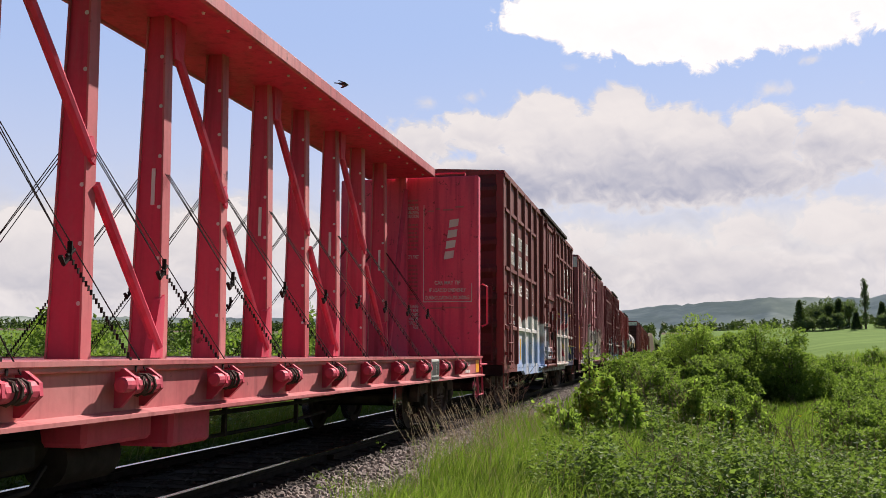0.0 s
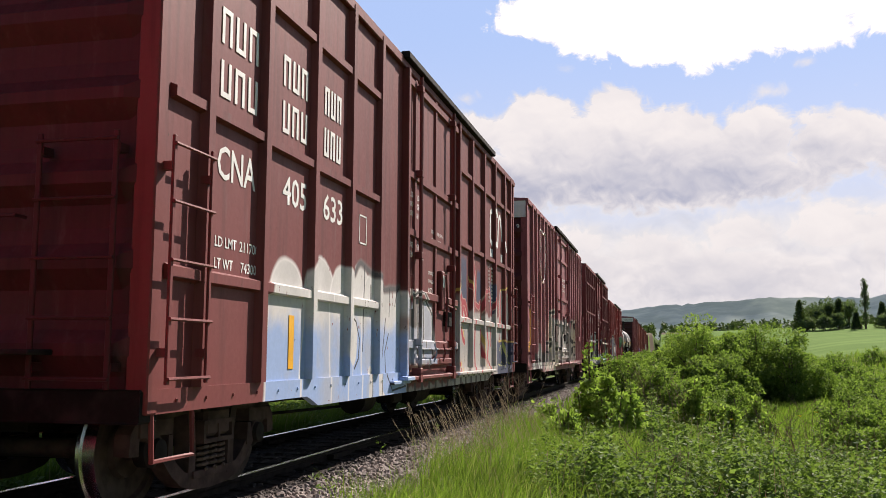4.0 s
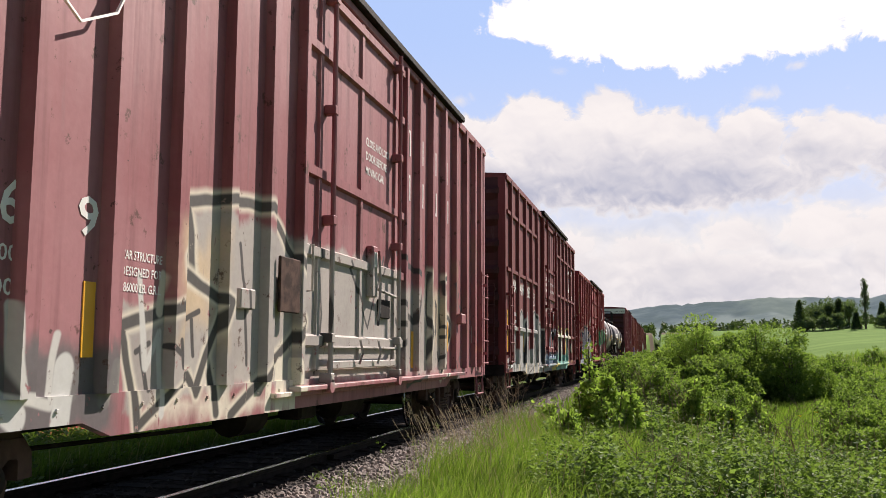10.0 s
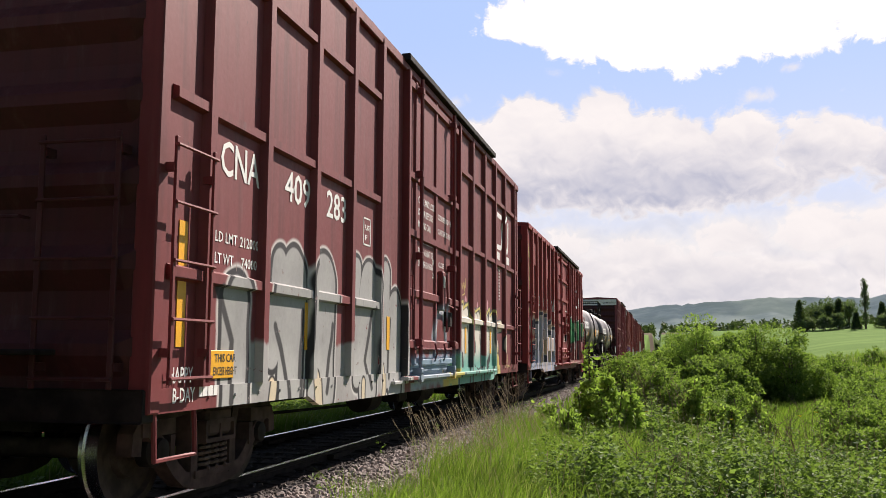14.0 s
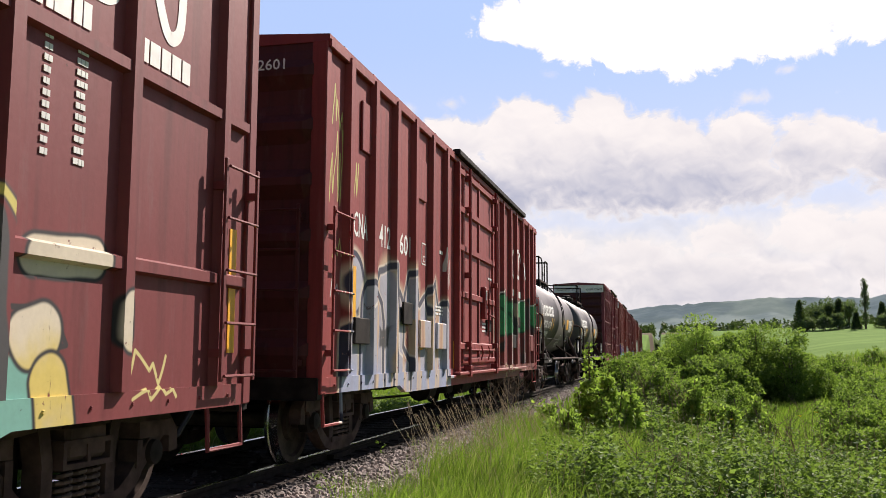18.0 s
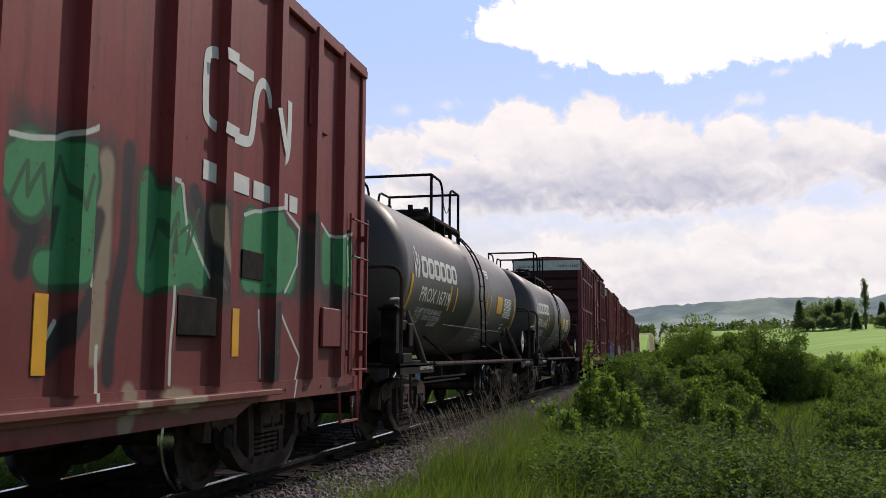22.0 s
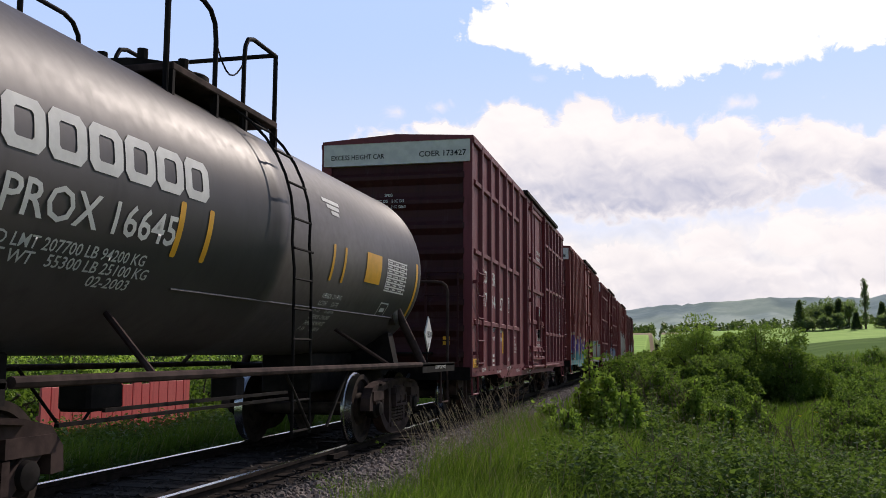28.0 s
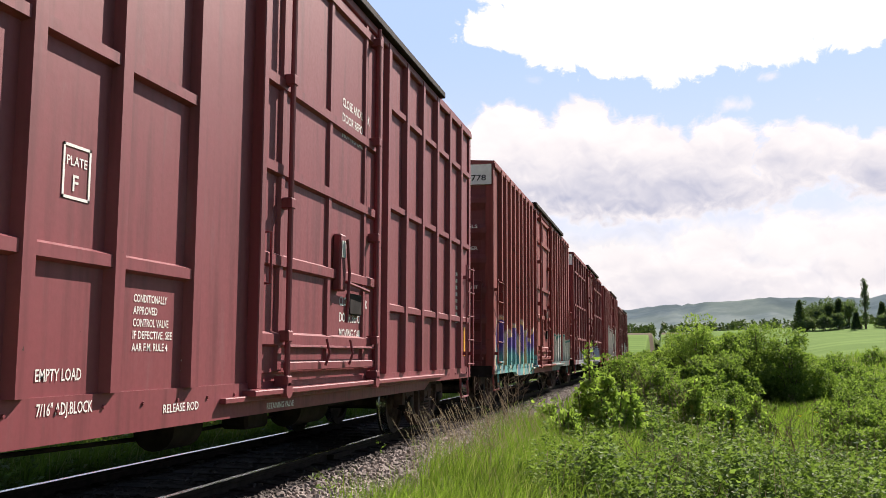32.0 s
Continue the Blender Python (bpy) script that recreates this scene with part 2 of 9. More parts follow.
    def mesh(self, name, smooth=False):
        me = bpy.data.meshes.new(name)
        me.from_pydata(self.v, [], self.f)
        bm = bmesh.new()
        bm.from_mesh(me)
        bmesh.ops.recalc_face_normals(bm, faces=bm.faces)
        bm.to_mesh(me)
        bm.free()
        if smooth:
            me.shade_smooth()
            me.set_sharp_from_angle(angle=radians(35))
        return me


def part(name, geo, material, parent, label="", smooth=False, at=None):
    """One mesh object under a thing or part."""
    me = geo.mesh(name, smooth) if isinstance(geo, Geo) else geo
    if not me.materials:
        me.materials.append(material)
    ob = new(name, me)
    ob.parent = parent
    if at:
        ob.location = at
    return tagged(ob, label) if label else ob


def thing(name, label, category, group="", m=None, kind=""):
    ob = new(name)
    ob.empty_display_size = 0.3
    if m is not None:
        ob.matrix_basis = m
    return tagged(ob, label, category, group, kind)


def solo(name, geo, material, label, category="", kind="", group="", smooth=False):
    me = geo.mesh(name, smooth) if isinstance(geo, Geo) else geo
    me.materials.append(material)
    return tagged(new(name, me), label, category, group, kind)


_text_cache = {}


def text_mesh(body, size, width=0.0, align="LEFT"):
    """Flat letters in the xy plane, as a fresh mesh; width squeezes them to that many metres."""
    cu = bpy.data.curves.new("letters", "FONT")
    cu.body, cu.size, cu.align_x, cu.resolution_u = body, size, align, 2
    cu.offset = size * 0.012
    ob = bpy.data.objects.new("letters", cu)
    me = bpy.data.meshes.new_from_object(ob)
    bpy.data.objects.remove(ob)
    bpy.data.curves.remove(cu)
    if width:
        xs = [v.co.x for v in me.vertices]
        k = width / max(1e-6, max(xs) - min(xs))
        for v in me.vertices:
            v.co.x *= k
    me.materials.clear()
    return me


LEAN = {}


def on_sheet(car, y, z):
    """Place of a mark on a box car's side sheet, which lies behind the post faces by which it was laid out."""
    if car.name not in LEAN:
        return y, z
    return y + 0.016 * (LEAN[car.name] + y + car["half"]), 1.208 + (z - 1.208) * 1.016


def lettering(parent, body, y, z, size, x, width=0.0, material=None, name="lettering", label=""):
    """Letters painted on the car's right side: read along +y from y, base line at z, on the plane x."""
    y, z = on_sheet(parent, y, z)
    me = text_mesh(body, size, width)
    for v in me.vertices:
        v.co = (x, y + v.co.x, z + v.co.y)
    return part(name, me, material or WHITE, parent, label)


def end_lettering(parent, body, x, z, size, y, width=0.0, material=None, name="lettering"):
    """Letters on the car's end that faces -y."""
    me = text_mesh(body, size, width, "CENTER")
    for v in me.vertices:
        v.co = (x + v.co.x, y, z + v.co.y)
    return part(name, me, material or WHITE, parent)


def bars(parent, y, z, w, h, rows, x, material=None, seed=1, name="lettering"):
    """Lines of writing too small or not to be read: plain bars."""
    y, z = on_sheet(parent, y, z)
    rnd = random.Random(seed)
    g = Geo()
    pitch = h / rows
    for i in range(rows):
        zz, yy = z + h - (i + 1) * pitch, y
        while yy < y + w - 0.02:
            d = min(rnd.uniform(0.08, 0.3) * w + 0.02, y + w - yy)
            g.box(x - 0.001, x + 0.003, yy, yy + d * 0.85, zz, zz + pitch * 0.55)
            yy += d
    return part(name, g, material or WHITE, parent)
# ---- running gear ----
WHEEL_R = 0.457
ROLLING = []      # wheel sets, to be turned as the train rolls
CARS = []         # (car, its y at the start)


def wheel_mesh():
    g = Geo()
    for s in (-1, 1):
        prof = [(-0.065, 0.10), (-0.065, 0.20), (-0.03, 0.21), (-0.02, 0.37), (-0.07, 0.385), (-0.07, 0.485), (-0.04, 0.485), (-0.03, 0.461), (0.065, 0.452),
                (0.065, 0.39), (0.025, 0.375), (0.015, 0.22), (0.06, 0.20), (0.06, 0.10)]
        g.lathe([(a * s, r) for a, r in prof], "x", (s * 0.765, 0, 0), 40)
    g.lathe([(-0.98, 0.075), (-0.7, 0.085), (0, 0.075), (0.7, 0.085), (0.98, 0.075)], "x", (0, 0, 0), 14)
    me = g.mesh("wheel_set", True)
    me.materials.append(WHEEL)
    me.materials.append(TREAD)
    for p in me.polygons:
        c = p.center
        r = math.hypot(c.y, c.z)
        if r > 0.440 and abs(c.x) > 0.6:
            p.material_index = 1
    return me


def bent_bar(g, pts, w, x0, x1):
    """A flat bar of width w along (y, z) points, between two planes of x."""
    P = [Vector((a, b)) for a, b in pts]
    left, right = [], []
    for i, p in enumerate(P):
        d = (P[min(i + 1, len(P) - 1)] - P[max(i - 1, 0)]).normalized()
        n = Vector((-d.y, d.x)) * w / 2
        left.append(p + n)
        right.append(p - n)
    for k in range(len(P) - 1):
        g.prism([tuple(left[k]), tuple(left[k + 1]), tuple(right[k + 1]), tuple(right[k])], "x", x0, x1)


def side_frame_mesh(s):
    """Cast side frame: arched top chord, bellied bottom chord, columns, window arms and pedestals."""
    g = Geo()
    bars = [([(-1.20, 0.44), (-1.19, 0.58), (-1.10, 0.68), (-0.85, 0.735), (-0.45, 0.775), (0.45, 0.775), (0.85, 0.735), (1.10, 0.68), (1.19, 0.58), (1.20, 0.44)], 0.13),
            ([(-1.04, 0.64), (-0.80, 0.45), (-0.62, 0.28), (-0.48, 0.19), (-0.28, 0.145), (0.0, 0.13), (0.28, 0.145), (0.48, 0.19), (0.62, 0.28), (0.80, 0.45), (1.04, 0.64)], 0.12),
            ([(-0.34, 0.16), (-0.34, 0.50), (-0.40, 0.76)], 0.11), ([(0.34, 0.16), (0.34, 0.50), (0.40, 0.76)], 0.11),
            ([(-0.70, 0.56), (-0.70, 0.36)], 0.07), ([(0.70, 0.56), (0.70, 0.36)], 0.07),
            ([(-1.15, 0.63), (-0.68, 0.63)], 0.12), ([(0.68, 0.63), (1.15, 0.63)], 0.12), ([(-0.34, 0.205), (0.34, 0.205)], 0.06)]
    for i, (pts, w) in enumerate(bars):
        e = 0.003 * i
        bent_bar(g, pts, w, s * (0.93 - e), s * (1.06 + e))
    # raised rims and the bolster's end with its two pockets
    bent_bar(g, [(-0.85, 0.775), (-0.45, 0.815), (0.45, 0.815), (0.85, 0.775)], 0.03, s * 0.92, s * 1.10)
    for a, b in (((-0.27, 0.47), (0.27, 0.47)), ((-0.27, 0.62), (0.27, 0.62)), ((-0.255, 0.47), (-0.255, 0.62)), ((0.255, 0.47), (0.255, 0.62)), ((0.0, 0.47), (0.0, 0.62))):
        bent_bar(g, [a, b], 0.035, s * 0.90, s * 1.13)
    return g.mesh("side_frame")


_wheels, _gear = None, {}


def bogie(car, y):
    """A three-piece truck under a car at y."""
    global _wheels
    if _wheels is None:
        _wheels = wheel_mesh()
        for s in (-1, 1):
            _gear["side_frame", s] = side_frame_mesh(s)
            _gear["bearing_cap", s] = Geo().lathe([(0, 0.13), (0.10 * s, 0.13), (0.12 * s, 0.10), (0.17 * s, 0.09), (0.18 * s, 0.05)], "x", (s * 0.93, 0, 0.457), 16).mesh("bearing_cap", True)
            g = Geo()
            for dy in (-0.15, 0.0, 0.15):
                coil = [(s * 1.03 + 0.062 * math.cos(a * 0.7), dy + 0.062 * math.sin(a * 0.7), 0.235 + 0.23 * a / 45) for a in range(46)]
                g.tube(coil, 0.016, 5)
            _gear["spring", s] = g.mesh("spring", True)
        g = Geo().bevel_box(-1.12, 1.12, -0.22, 0.22, 0.50, 0.74, 0.03)
        g.lathe([(0.72, 0.25), (0.84, 0.25)], "z", (0, 0, 0), 16)
        _gear["bolster", 0] = g.mesh("bolster")
        g = Geo().box(-0.85, 0.85, -0.62, -0.52, 0.34, 0.46).box(-0.85, 0.85, 0.52, 0.62, 0.34, 0.46)
        for s in (-1, 1):
            for e in (-1, 1):
                g.box(s * 0.70, s * 0.83, e * 0.36 - 0.05, e * 0.36 + 0.05, 0.28, 0.62)
        _gear["brake_beam", 0] = g.mesh("brake_beam")
    truck = part("bogie", _gear["bolster", 0], TRUCK, car, "dusty cast-steel freight bogie", at=(0, y, 0))
    for s in (-1, 1):
        part("side_frame", _gear["side_frame", s], TRUCK, truck)
        for e in (-0.89, 0.89):
            part("bearing_cap", _gear["bearing_cap", s], STEEL_DARK, truck, at=(0, e, 0))
        part("spring", _gear["spring", s], SPRING, truck, "rusty coil springs")
    part("brake_beam", _gear["brake_beam", 0], STEEL_DARK, truck)
    for e in (-0.89, 0.89):
        w = part("wheel_set", _wheels, WHEEL, truck, "steel wheel pair with polished treads", at=(0, e, WHEEL_R))
        ROLLING.append(w)
    return truck


def coupler(car, s, y):
    """Coupler shank and knuckle, and the air hose, at the end s of a car whose body ends at y."""
    g = Geo().box(-0.09, 0.09, y - s * 0.3, y + s * 0.65, 0.76, 0.92)
    g.prism([(-0.16, y + s * 0.55), (0.16, y + s * 0.55), (0.2, y + s * 0.75), (0.12, y + s * 0.93), (-0.02, y + s * 0.80), (-0.18, y + s * 0.90)], "z", 0.68, 0.98)
    part("coupler", g, STEEL_DARK, car)
    h = [(0.35, y + s * 0.2, 0.82), (0.36, y + s * 0.5, 0.72), (0.3, y + s * 0.75, 0.42), (0.2, y + s * 0.95, 0.33)]
    part("air_hose", Geo().tube(h, 0.028, 7), BLACK, car)


def underframe(car, half, ymid=0.0):
    """Centre sill, cross bearers, brake gear below the floor."""
    g = Geo().box(-0.33, 0.33, -half, half, 0.62, 0.98)
    part("centre_sill", g, STEEL_DARK, car)
    for y in (-0.36, -0.18, 0.0, 0.18, 0.36):
        g = Geo().prism([(-1.40, 0.98), (1.40, 0.98), (1.38, 0.86), (0.35, 0.60), (-0.35, 0.60), (-1.38, 0.86)], "y", y * half * 2 * 0.8 - 0.06, y * half * 2 * 0.8 + 0.06)
        part("cross_bearer", g, STEEL_DARK, car)
    g = Geo().lathe([(-0.25, 0.05), (-0.24, 0.19), (0.24, 0.19), (0.25, 0.05)], "y", (0.75, ymid - 1.6, 0.58), 16)
    part("brake_cylinder", g, STEEL_DARK, car, smooth=True)
    g = Geo().lathe([(-0.45, 0.05), (-0.43, 0.2), (0.43, 0.2), (0.45, 0.05)], "y", (0.7, ymid + 1.4, 0.58), 16)
    part("air_reservoir", g, STEEL_DARK, car, smooth=True)
    g = Geo().bevel_box(0.62, 0.9, ymid - 0.4, ymid + 0.1, 0.46, 0.80, 0.03)
    part("control_valve", g, STEEL_DARK, car)
    g = Geo().tube([(0.55, -half + 2.6, 0.55), (0.6, -1.0, 0.48), (0.6, 1.2, 0.5), (0.5, half - 2.6, 0.55)], 0.018, 6)
    part("brake_rod", g, STEEL_DARK, car)


# ---- box cars ----
SIDE = 1.43       # the side sheets' distance from the middle


def hat(y, w, d, z0, z1, s=1, foot=0.03):
    """A hat-section side post."""
    a = SIDE - 0.005
    return Geo().prism([(s * a, y - w / 2 - foot), (s * (a + d), y - w / 2), (s * (a + d), y + w / 2), (s * a, y + w / 2 + foot)], "z", z0, z1)


def rail_bar(y0, y1, z, h, d, s=1):
    a = SIDE - 0.005
    return Geo().prism([(s * a, z - h / 2 - 0.02), (s * (a + d), z - h / 2), (s * (a + d), z + h / 2), (s * a, z + h / 2 + 0.025)], "y", y0, y1)


def box_car(label, y_near, length, top, posts_l, posts_r, door, paint, rails=(), post_w=0.10, post_d=0.075, white_end=False, roof_mat=None,
            door_paint=None, rib_ends=7, door_style="grid", end_ladder=True, paint_end=None, rod_mat=None):
    """A plug-door box car. Distances along the side run from the end nearer to where the train is going."""
    half = length / 2
    car = thing("box_car", label, "box car", "cars of the freight train")
    CARS.append((car, y_near + half))
    car["half"] = half
    # a darker paint_end puts the shade of the end walls into their colour
    paint_end = paint_end or paint
    rod = rod_mat or paint
    def L(d):
        return d - half
    # shell and roof
    eave = top - 0.05
    g = Geo().box(-SIDE, SIDE, -half + 0.05, half - 0.05, 0.92, eave)
    part("body", g, paint, car)
    ro = Geo().prism([(-SIDE - 0.045, eave - 0.06), (SIDE + 0.045, eave - 0.06), (SIDE + 0.045, eave + 0.02), (0, eave + 0.11), (-SIDE - 0.045, eave + 0.02)], "y", -half + 0.03, half - 0.03)
    for k in range(int(length / 1.05)):
        y = L(0.6 + k * 1.05)
        ro.prism([(-SIDE - 0.03, eave + 0.02), (SIDE + 0.03, eave + 0.02), (SIDE + 0.02, eave + 0.055), (0, eave + 0.145), (-SIDE - 0.02, eave + 0.055)], "y", y - 0.04, y + 0.04)
    part("roof", ro, roof_mat or paint, car)
    # corrugated ends
    for s in (-1, 1):
        z0, z1 = 0.95, eave - (0.48 if white_end else 0.06)
        prof = [(z0, 0.0)]
        n = rib_ends
        for k in range(n):
            zz, p = z0 + (k + 0.5) * (z1 - z0) / n, (z1 - z0) / n
            prof += [(zz - p * 0.36, 0.0), (zz - p * 0.12, 0.085), (zz + p * 0.02, 0.085), (zz + p * 0.18, 0.02), (zz + p * 0.36, 0.0)]
        prof.append((z1, 0.0))
        vs, fs = [], []
        cols = [(-SIDE, 0.0), (-SIDE + 0.22, 1.0), (SIDE - 0.22, 1.0), (SIDE, 0.0)]
        for zz, d in prof:
            for x, k in cols:
                vs.append((x, s * (half - 0.05 + 0.005 + d * k), zz))
        for i in range(len(prof) - 1):
            for j in range(3):
                fs.append((i * 4 + j, i * 4 + j + 1, i * 4 + j + 5, i * 4 + j + 4))
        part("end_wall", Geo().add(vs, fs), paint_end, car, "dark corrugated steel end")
        if white_end:
            part("end_panel", Geo().bevel_box(-SIDE + 0.01, SIDE - 0.01, s * (half - 0.05), s * (half + 0.03), z1, eave - 0.06, 0.01), WHITE, car, "white top panel of the end")
        # dark steel in place of car paint: the shade below the end, as colour
        part("end_sill", Geo().bevel_box(-SIDE, SIDE, s * (half - 0.16), s * (half + 0.02), 0.72, 0.95, 0.015), STEEL_DARK, car)
        coupler(car, s, s * half)
    # side frame
    zs = eave - 0.05
    for s in (1, -1):
        for k, d in enumerate((0.07, length - 0.07)):
            part("corner_post", Geo().bevel_box(s * (SIDE - 0.14), s * (SIDE + 0.03), L(d) - 0.07, L(d) + 0.07, 0.78, zs, 0.012), paint, car)
        for d in posts_l + posts_r:
            part("side_post", hat(L(d), post_w, post_d, 0.95, zs, s), paint, car)
        part("top_chord", Geo().bevel_box(s * (SIDE - 0.03), s * (SIDE + 0.06), -half + 0.04, half - 0.04, zs - 0.07, zs + 0.03, 0.012), paint, car)
        sill = Geo().prism([(-half + 0.02, 0.95), (half - 0.02, 0.95), (half - 0.02, 0.78), (half - 2.9, 0.78), (half - 3.2, 0.68), (-half + 3.2, 0.68), (-half + 2.9, 0.78), (-half + 0.02, 0.78)], "x", s * (SIDE - 0.05), s * (SIDE + 0.02))
        part("side_sill", sill, paint, car)
        part("sill_flange", Geo().bevel_box(s * (SIDE - 0.02), s * (SIDE + 0.075), L(door[0]) - 0.5, L(door[1]) + 3.2, 0.80, 0.845, 0.006), paint, car)
        for z in rails:
            edges = [0.14] + posts_l + [None] + posts_r + [length - 0.14]
            for a, b in zip(edges, edges[1:]):
                if a is None or b is None:
                    continue
                part("side_rail", rail_bar(L(a) + post_w / 2 + 0.012, L(b) - post_w / 2 - 0.012, z, 0.075, post_d * 0.8, s), paint, car)
        plug_door(car, L(door[0]), L(door[1]), 0.90, eave - 0.12, s, door_paint or paint, rod, door_style, rails)
        # bolts along the sill
        g = Geo()
        for k in range(int(length / 0.45)):
            g.lathe([(0, 0.016), (s * 0.012, 0.012)], "x", (s * (SIDE + 0.02), L(0.4 + k * 0.45), 0.865), 6)
        tagged(part("rivets", g, paint, car), kind="stuff")
        # climbing irons at both ends
        for e, d in ((1, 0.12), (-1, length - 0.12)):
            y, yo = L(d), L(d) + e * 0.56
            rx = s * (SIDE + 0.10)
            for yy in (y, yo):
                part("ladder_stile", Geo().bevel_box(rx - 0.012, rx + 0.012, yy - 0.02, yy + 0.02, 0.98, 2.72, 0.005), paint, car)
                for zz in (1.2, 2.5):
                    part("bracket", Geo().box(min(s * SIDE, rx), max(s * SIDE, rx), yy - 0.03, yy + 0.03, zz - 0.03, zz + 0.03), paint, car)
            for zz in (1.02, 1.43, 1.84, 2.25, 2.66):
                part("rung", Geo().tube([(rx + s * 0.02, y - 0.02, zz), (rx + s * 0.02, yo + 0.02, zz)], 0.013, 6), paint, car)
            st = [(s * (SIDE - 0.01), y, 0.86), (s * (SIDE + 0.01), y, 0.46), (s * (SIDE + 0.01), yo, 0.46), (s * (SIDE - 0.01), yo, 0.86)]
            part("sill_step", Geo().tube(st, 0.02, 6), paint, car)
    # ladder, brake step and grab irons on the end in view
    ye = -half - 0.11
    for x in (0.62, 1.22):
        part("ladder_stile", Geo().bevel_box(x - 0.02, x + 0.02, ye - 0.012, ye + 0.012, 0.95, 2.72, 0.005), paint_end, car)
        for zz in (1.1, 2.6):
            part("bracket", Geo().box(x - 0.03, x + 0.03, ye, -half, zz - 0.03, zz + 0.03), paint_end, car)
    for zz in (1.02, 1.43, 1.84, 2.25, 2.66):
        part("rung", Geo().tube([(0.6, ye - 0.02, zz), (1.24, ye - 0.02, zz)], 0.013, 6), paint_end, car)
    part("crossover_step", Geo().bevel_box(-0.75, 0.75, -half - 0.3, -half - 0.02, 1.18, 1.22, 0.01), STEEL_DARK, car)
    part("grab_iron", Geo().tube([(-0.9, -half, 2.15), (-0.9, ye, 2.15), (0.45, ye, 2.15), (0.45, -half, 2.15)], 0.013, 6), paint_end, car)
    underframe(car, half - 0.3, 0.3)
    for s in (-1, 1):
        bogie(car, s * (half - 1.72))
    return car


def plug_door(car, y0, y1, z0, z1, s, paint, rod, style, rails):
    """A sliding plug door with its frame, stiffeners, lock rods, tracks and handle."""
    d = part("door", Geo().bevel_box(s * (SIDE - 0.02), s * (SIDE + 0.03), y0 + 0.10, y1 - 0.06, z0 + 0.12, z1, 0.01), paint, car, "closed sliding plug door")
    for y in (y0 + 0.05, y1 - 0.02):
        part("door_post", Geo().bevel_box(s * (SIDE - 0.02), s * (SIDE + 0.10), y - 0.05, y + 0.05, z0, z1 + 0.02, 0.01), paint, car)
    a = SIDE + 0.025
    w = y1 - y0
    levels = [z0 + 0.42, z0 + 1.12, z0 + 1.95, z0 + 2.75, z1 - 0.12] if style != "rib" else [z0 + 0.42, z0 + 1.3, z0 + 2.1, z1 - 0.75, z1 - 0.1]
    for z in levels:
        part("stiffener", Geo().prism([(s * a, z - 0.07), (s * (a + 0.05), z - 0.045), (s * (a + 0.05), z + 0.045), (s * a, z + 0.07)], "y", y0 + 0.13, y1 - 0.09), paint, d)
    for k in ((0.16, 0.52, 0.86) if style != "rib" else (0.14, 0.5, 0.88)):
        y = y0 + w * k
        part("stiffener", Geo().prism([(s * a, y - 0.06), (s * (a + 0.035), y - 0.04), (s * (a + 0.035), y + 0.04), (s * a, y + 0.06)], "z", z0 + 0.14, z1 - 0.02), paint, d)
    for k in {"grid": (0.165, 0.79), "wide": (0.165, 0.93), "rib": (0.19, 0.86)}[style]:
        y = y0 + w * k
        x = s * (SIDE + 0.13)
        part("lock_rod", Geo().tube([(x, y, z0 - 0.02), (x, y, z1 + 0.02)], 0.028, 8), rod, d)
        for z in (z0 + 0.05, z0 + 0.45, z0 + 1.65, z0 + 2.8, z1 - 0.15):
            part("rod_bracket", Geo().bevel_box(min(s * a, x + s * 0.03), max(s * a, x + s * 0.03), y - 0.05, y + 0.05, z - 0.05, z + 0.05, 0.01), rod, d)
        part("roller", Geo().lathe([(-0.03, 0.07), (0.03, 0.07)], "x", (x, y, z0 - 0.03), 12), rod, d)
    yk = y0 + w * 0.60
    part("gear_box", Geo().bevel_box(s * a, s * (SIDE + 0.12), yk - 0.10, yk + 0.08, z0 + 0.95, z0 + 1.55, 0.015), rod, d)
    hx = s * (SIDE + 0.15)
    part("handle", Geo().tube([(hx, yk + 0.02, z0 + 1.5), (hx, yk + 0.1, z0 + 1.15), (hx, yk + 0.06, z0 + 0.8), (hx, yk + 0.02, z0 + 0.62)], 0.018, 6), rod, d)
    part("handle_bar", Geo().tube([(hx - s * 0.03, yk + 0.1, z0 + 1.05), (hx - s * 0.03, yk + 0.85, z0 + 1.0)], 0.02, 6), rod, d)
    ra, rb = [y0 + w * k for k in {"grid": (0.165, 0.79), "wide": (0.165, 0.93), "rib": (0.19, 0.86)}[style]]
    part("lower_bar", Geo().bevel_box(s * (SIDE + 0.09), s * (SIDE + 0.12), ra, rb, z0 + 0.14, z0 + 0.22, 0.008), rod, d)
    part("lower_bar", Geo().tube([(hx - s * 0.04, ra, z0 + 0.36), (hx - s * 0.04, rb, z0 + 0.36)], 0.016, 6), rod, d)
    for k in (0.35, 0.62):
        part("lift_hook", Geo().tube([(hx, ra + (rb - ra) * k, z0 + 0.18), (hx + s * 0.03, ra + (rb - ra) * k + 0.03, z0 + 0.3), (hx, ra + (rb - ra) * k + 0.02, z0 + 0.44)], 0.014, 6), rod, d)
    part("gear_plate", Geo().bevel_box(s * (SIDE + 0.12), s * (SIDE + 0.128), yk - 0.07, yk + 0.05, z0 + 1.3, z0 + 1.48, 0.003), PALE, d, "pale maker's plate")
    part("latch_plate", Geo().bevel_box(s * a, s * (SIDE + 0.075), yk + 0.35, yk + 0.75, z0 + 0.72, z0 + 0.95, 0.01), STEEL_DARK, d, "dark latch plate")
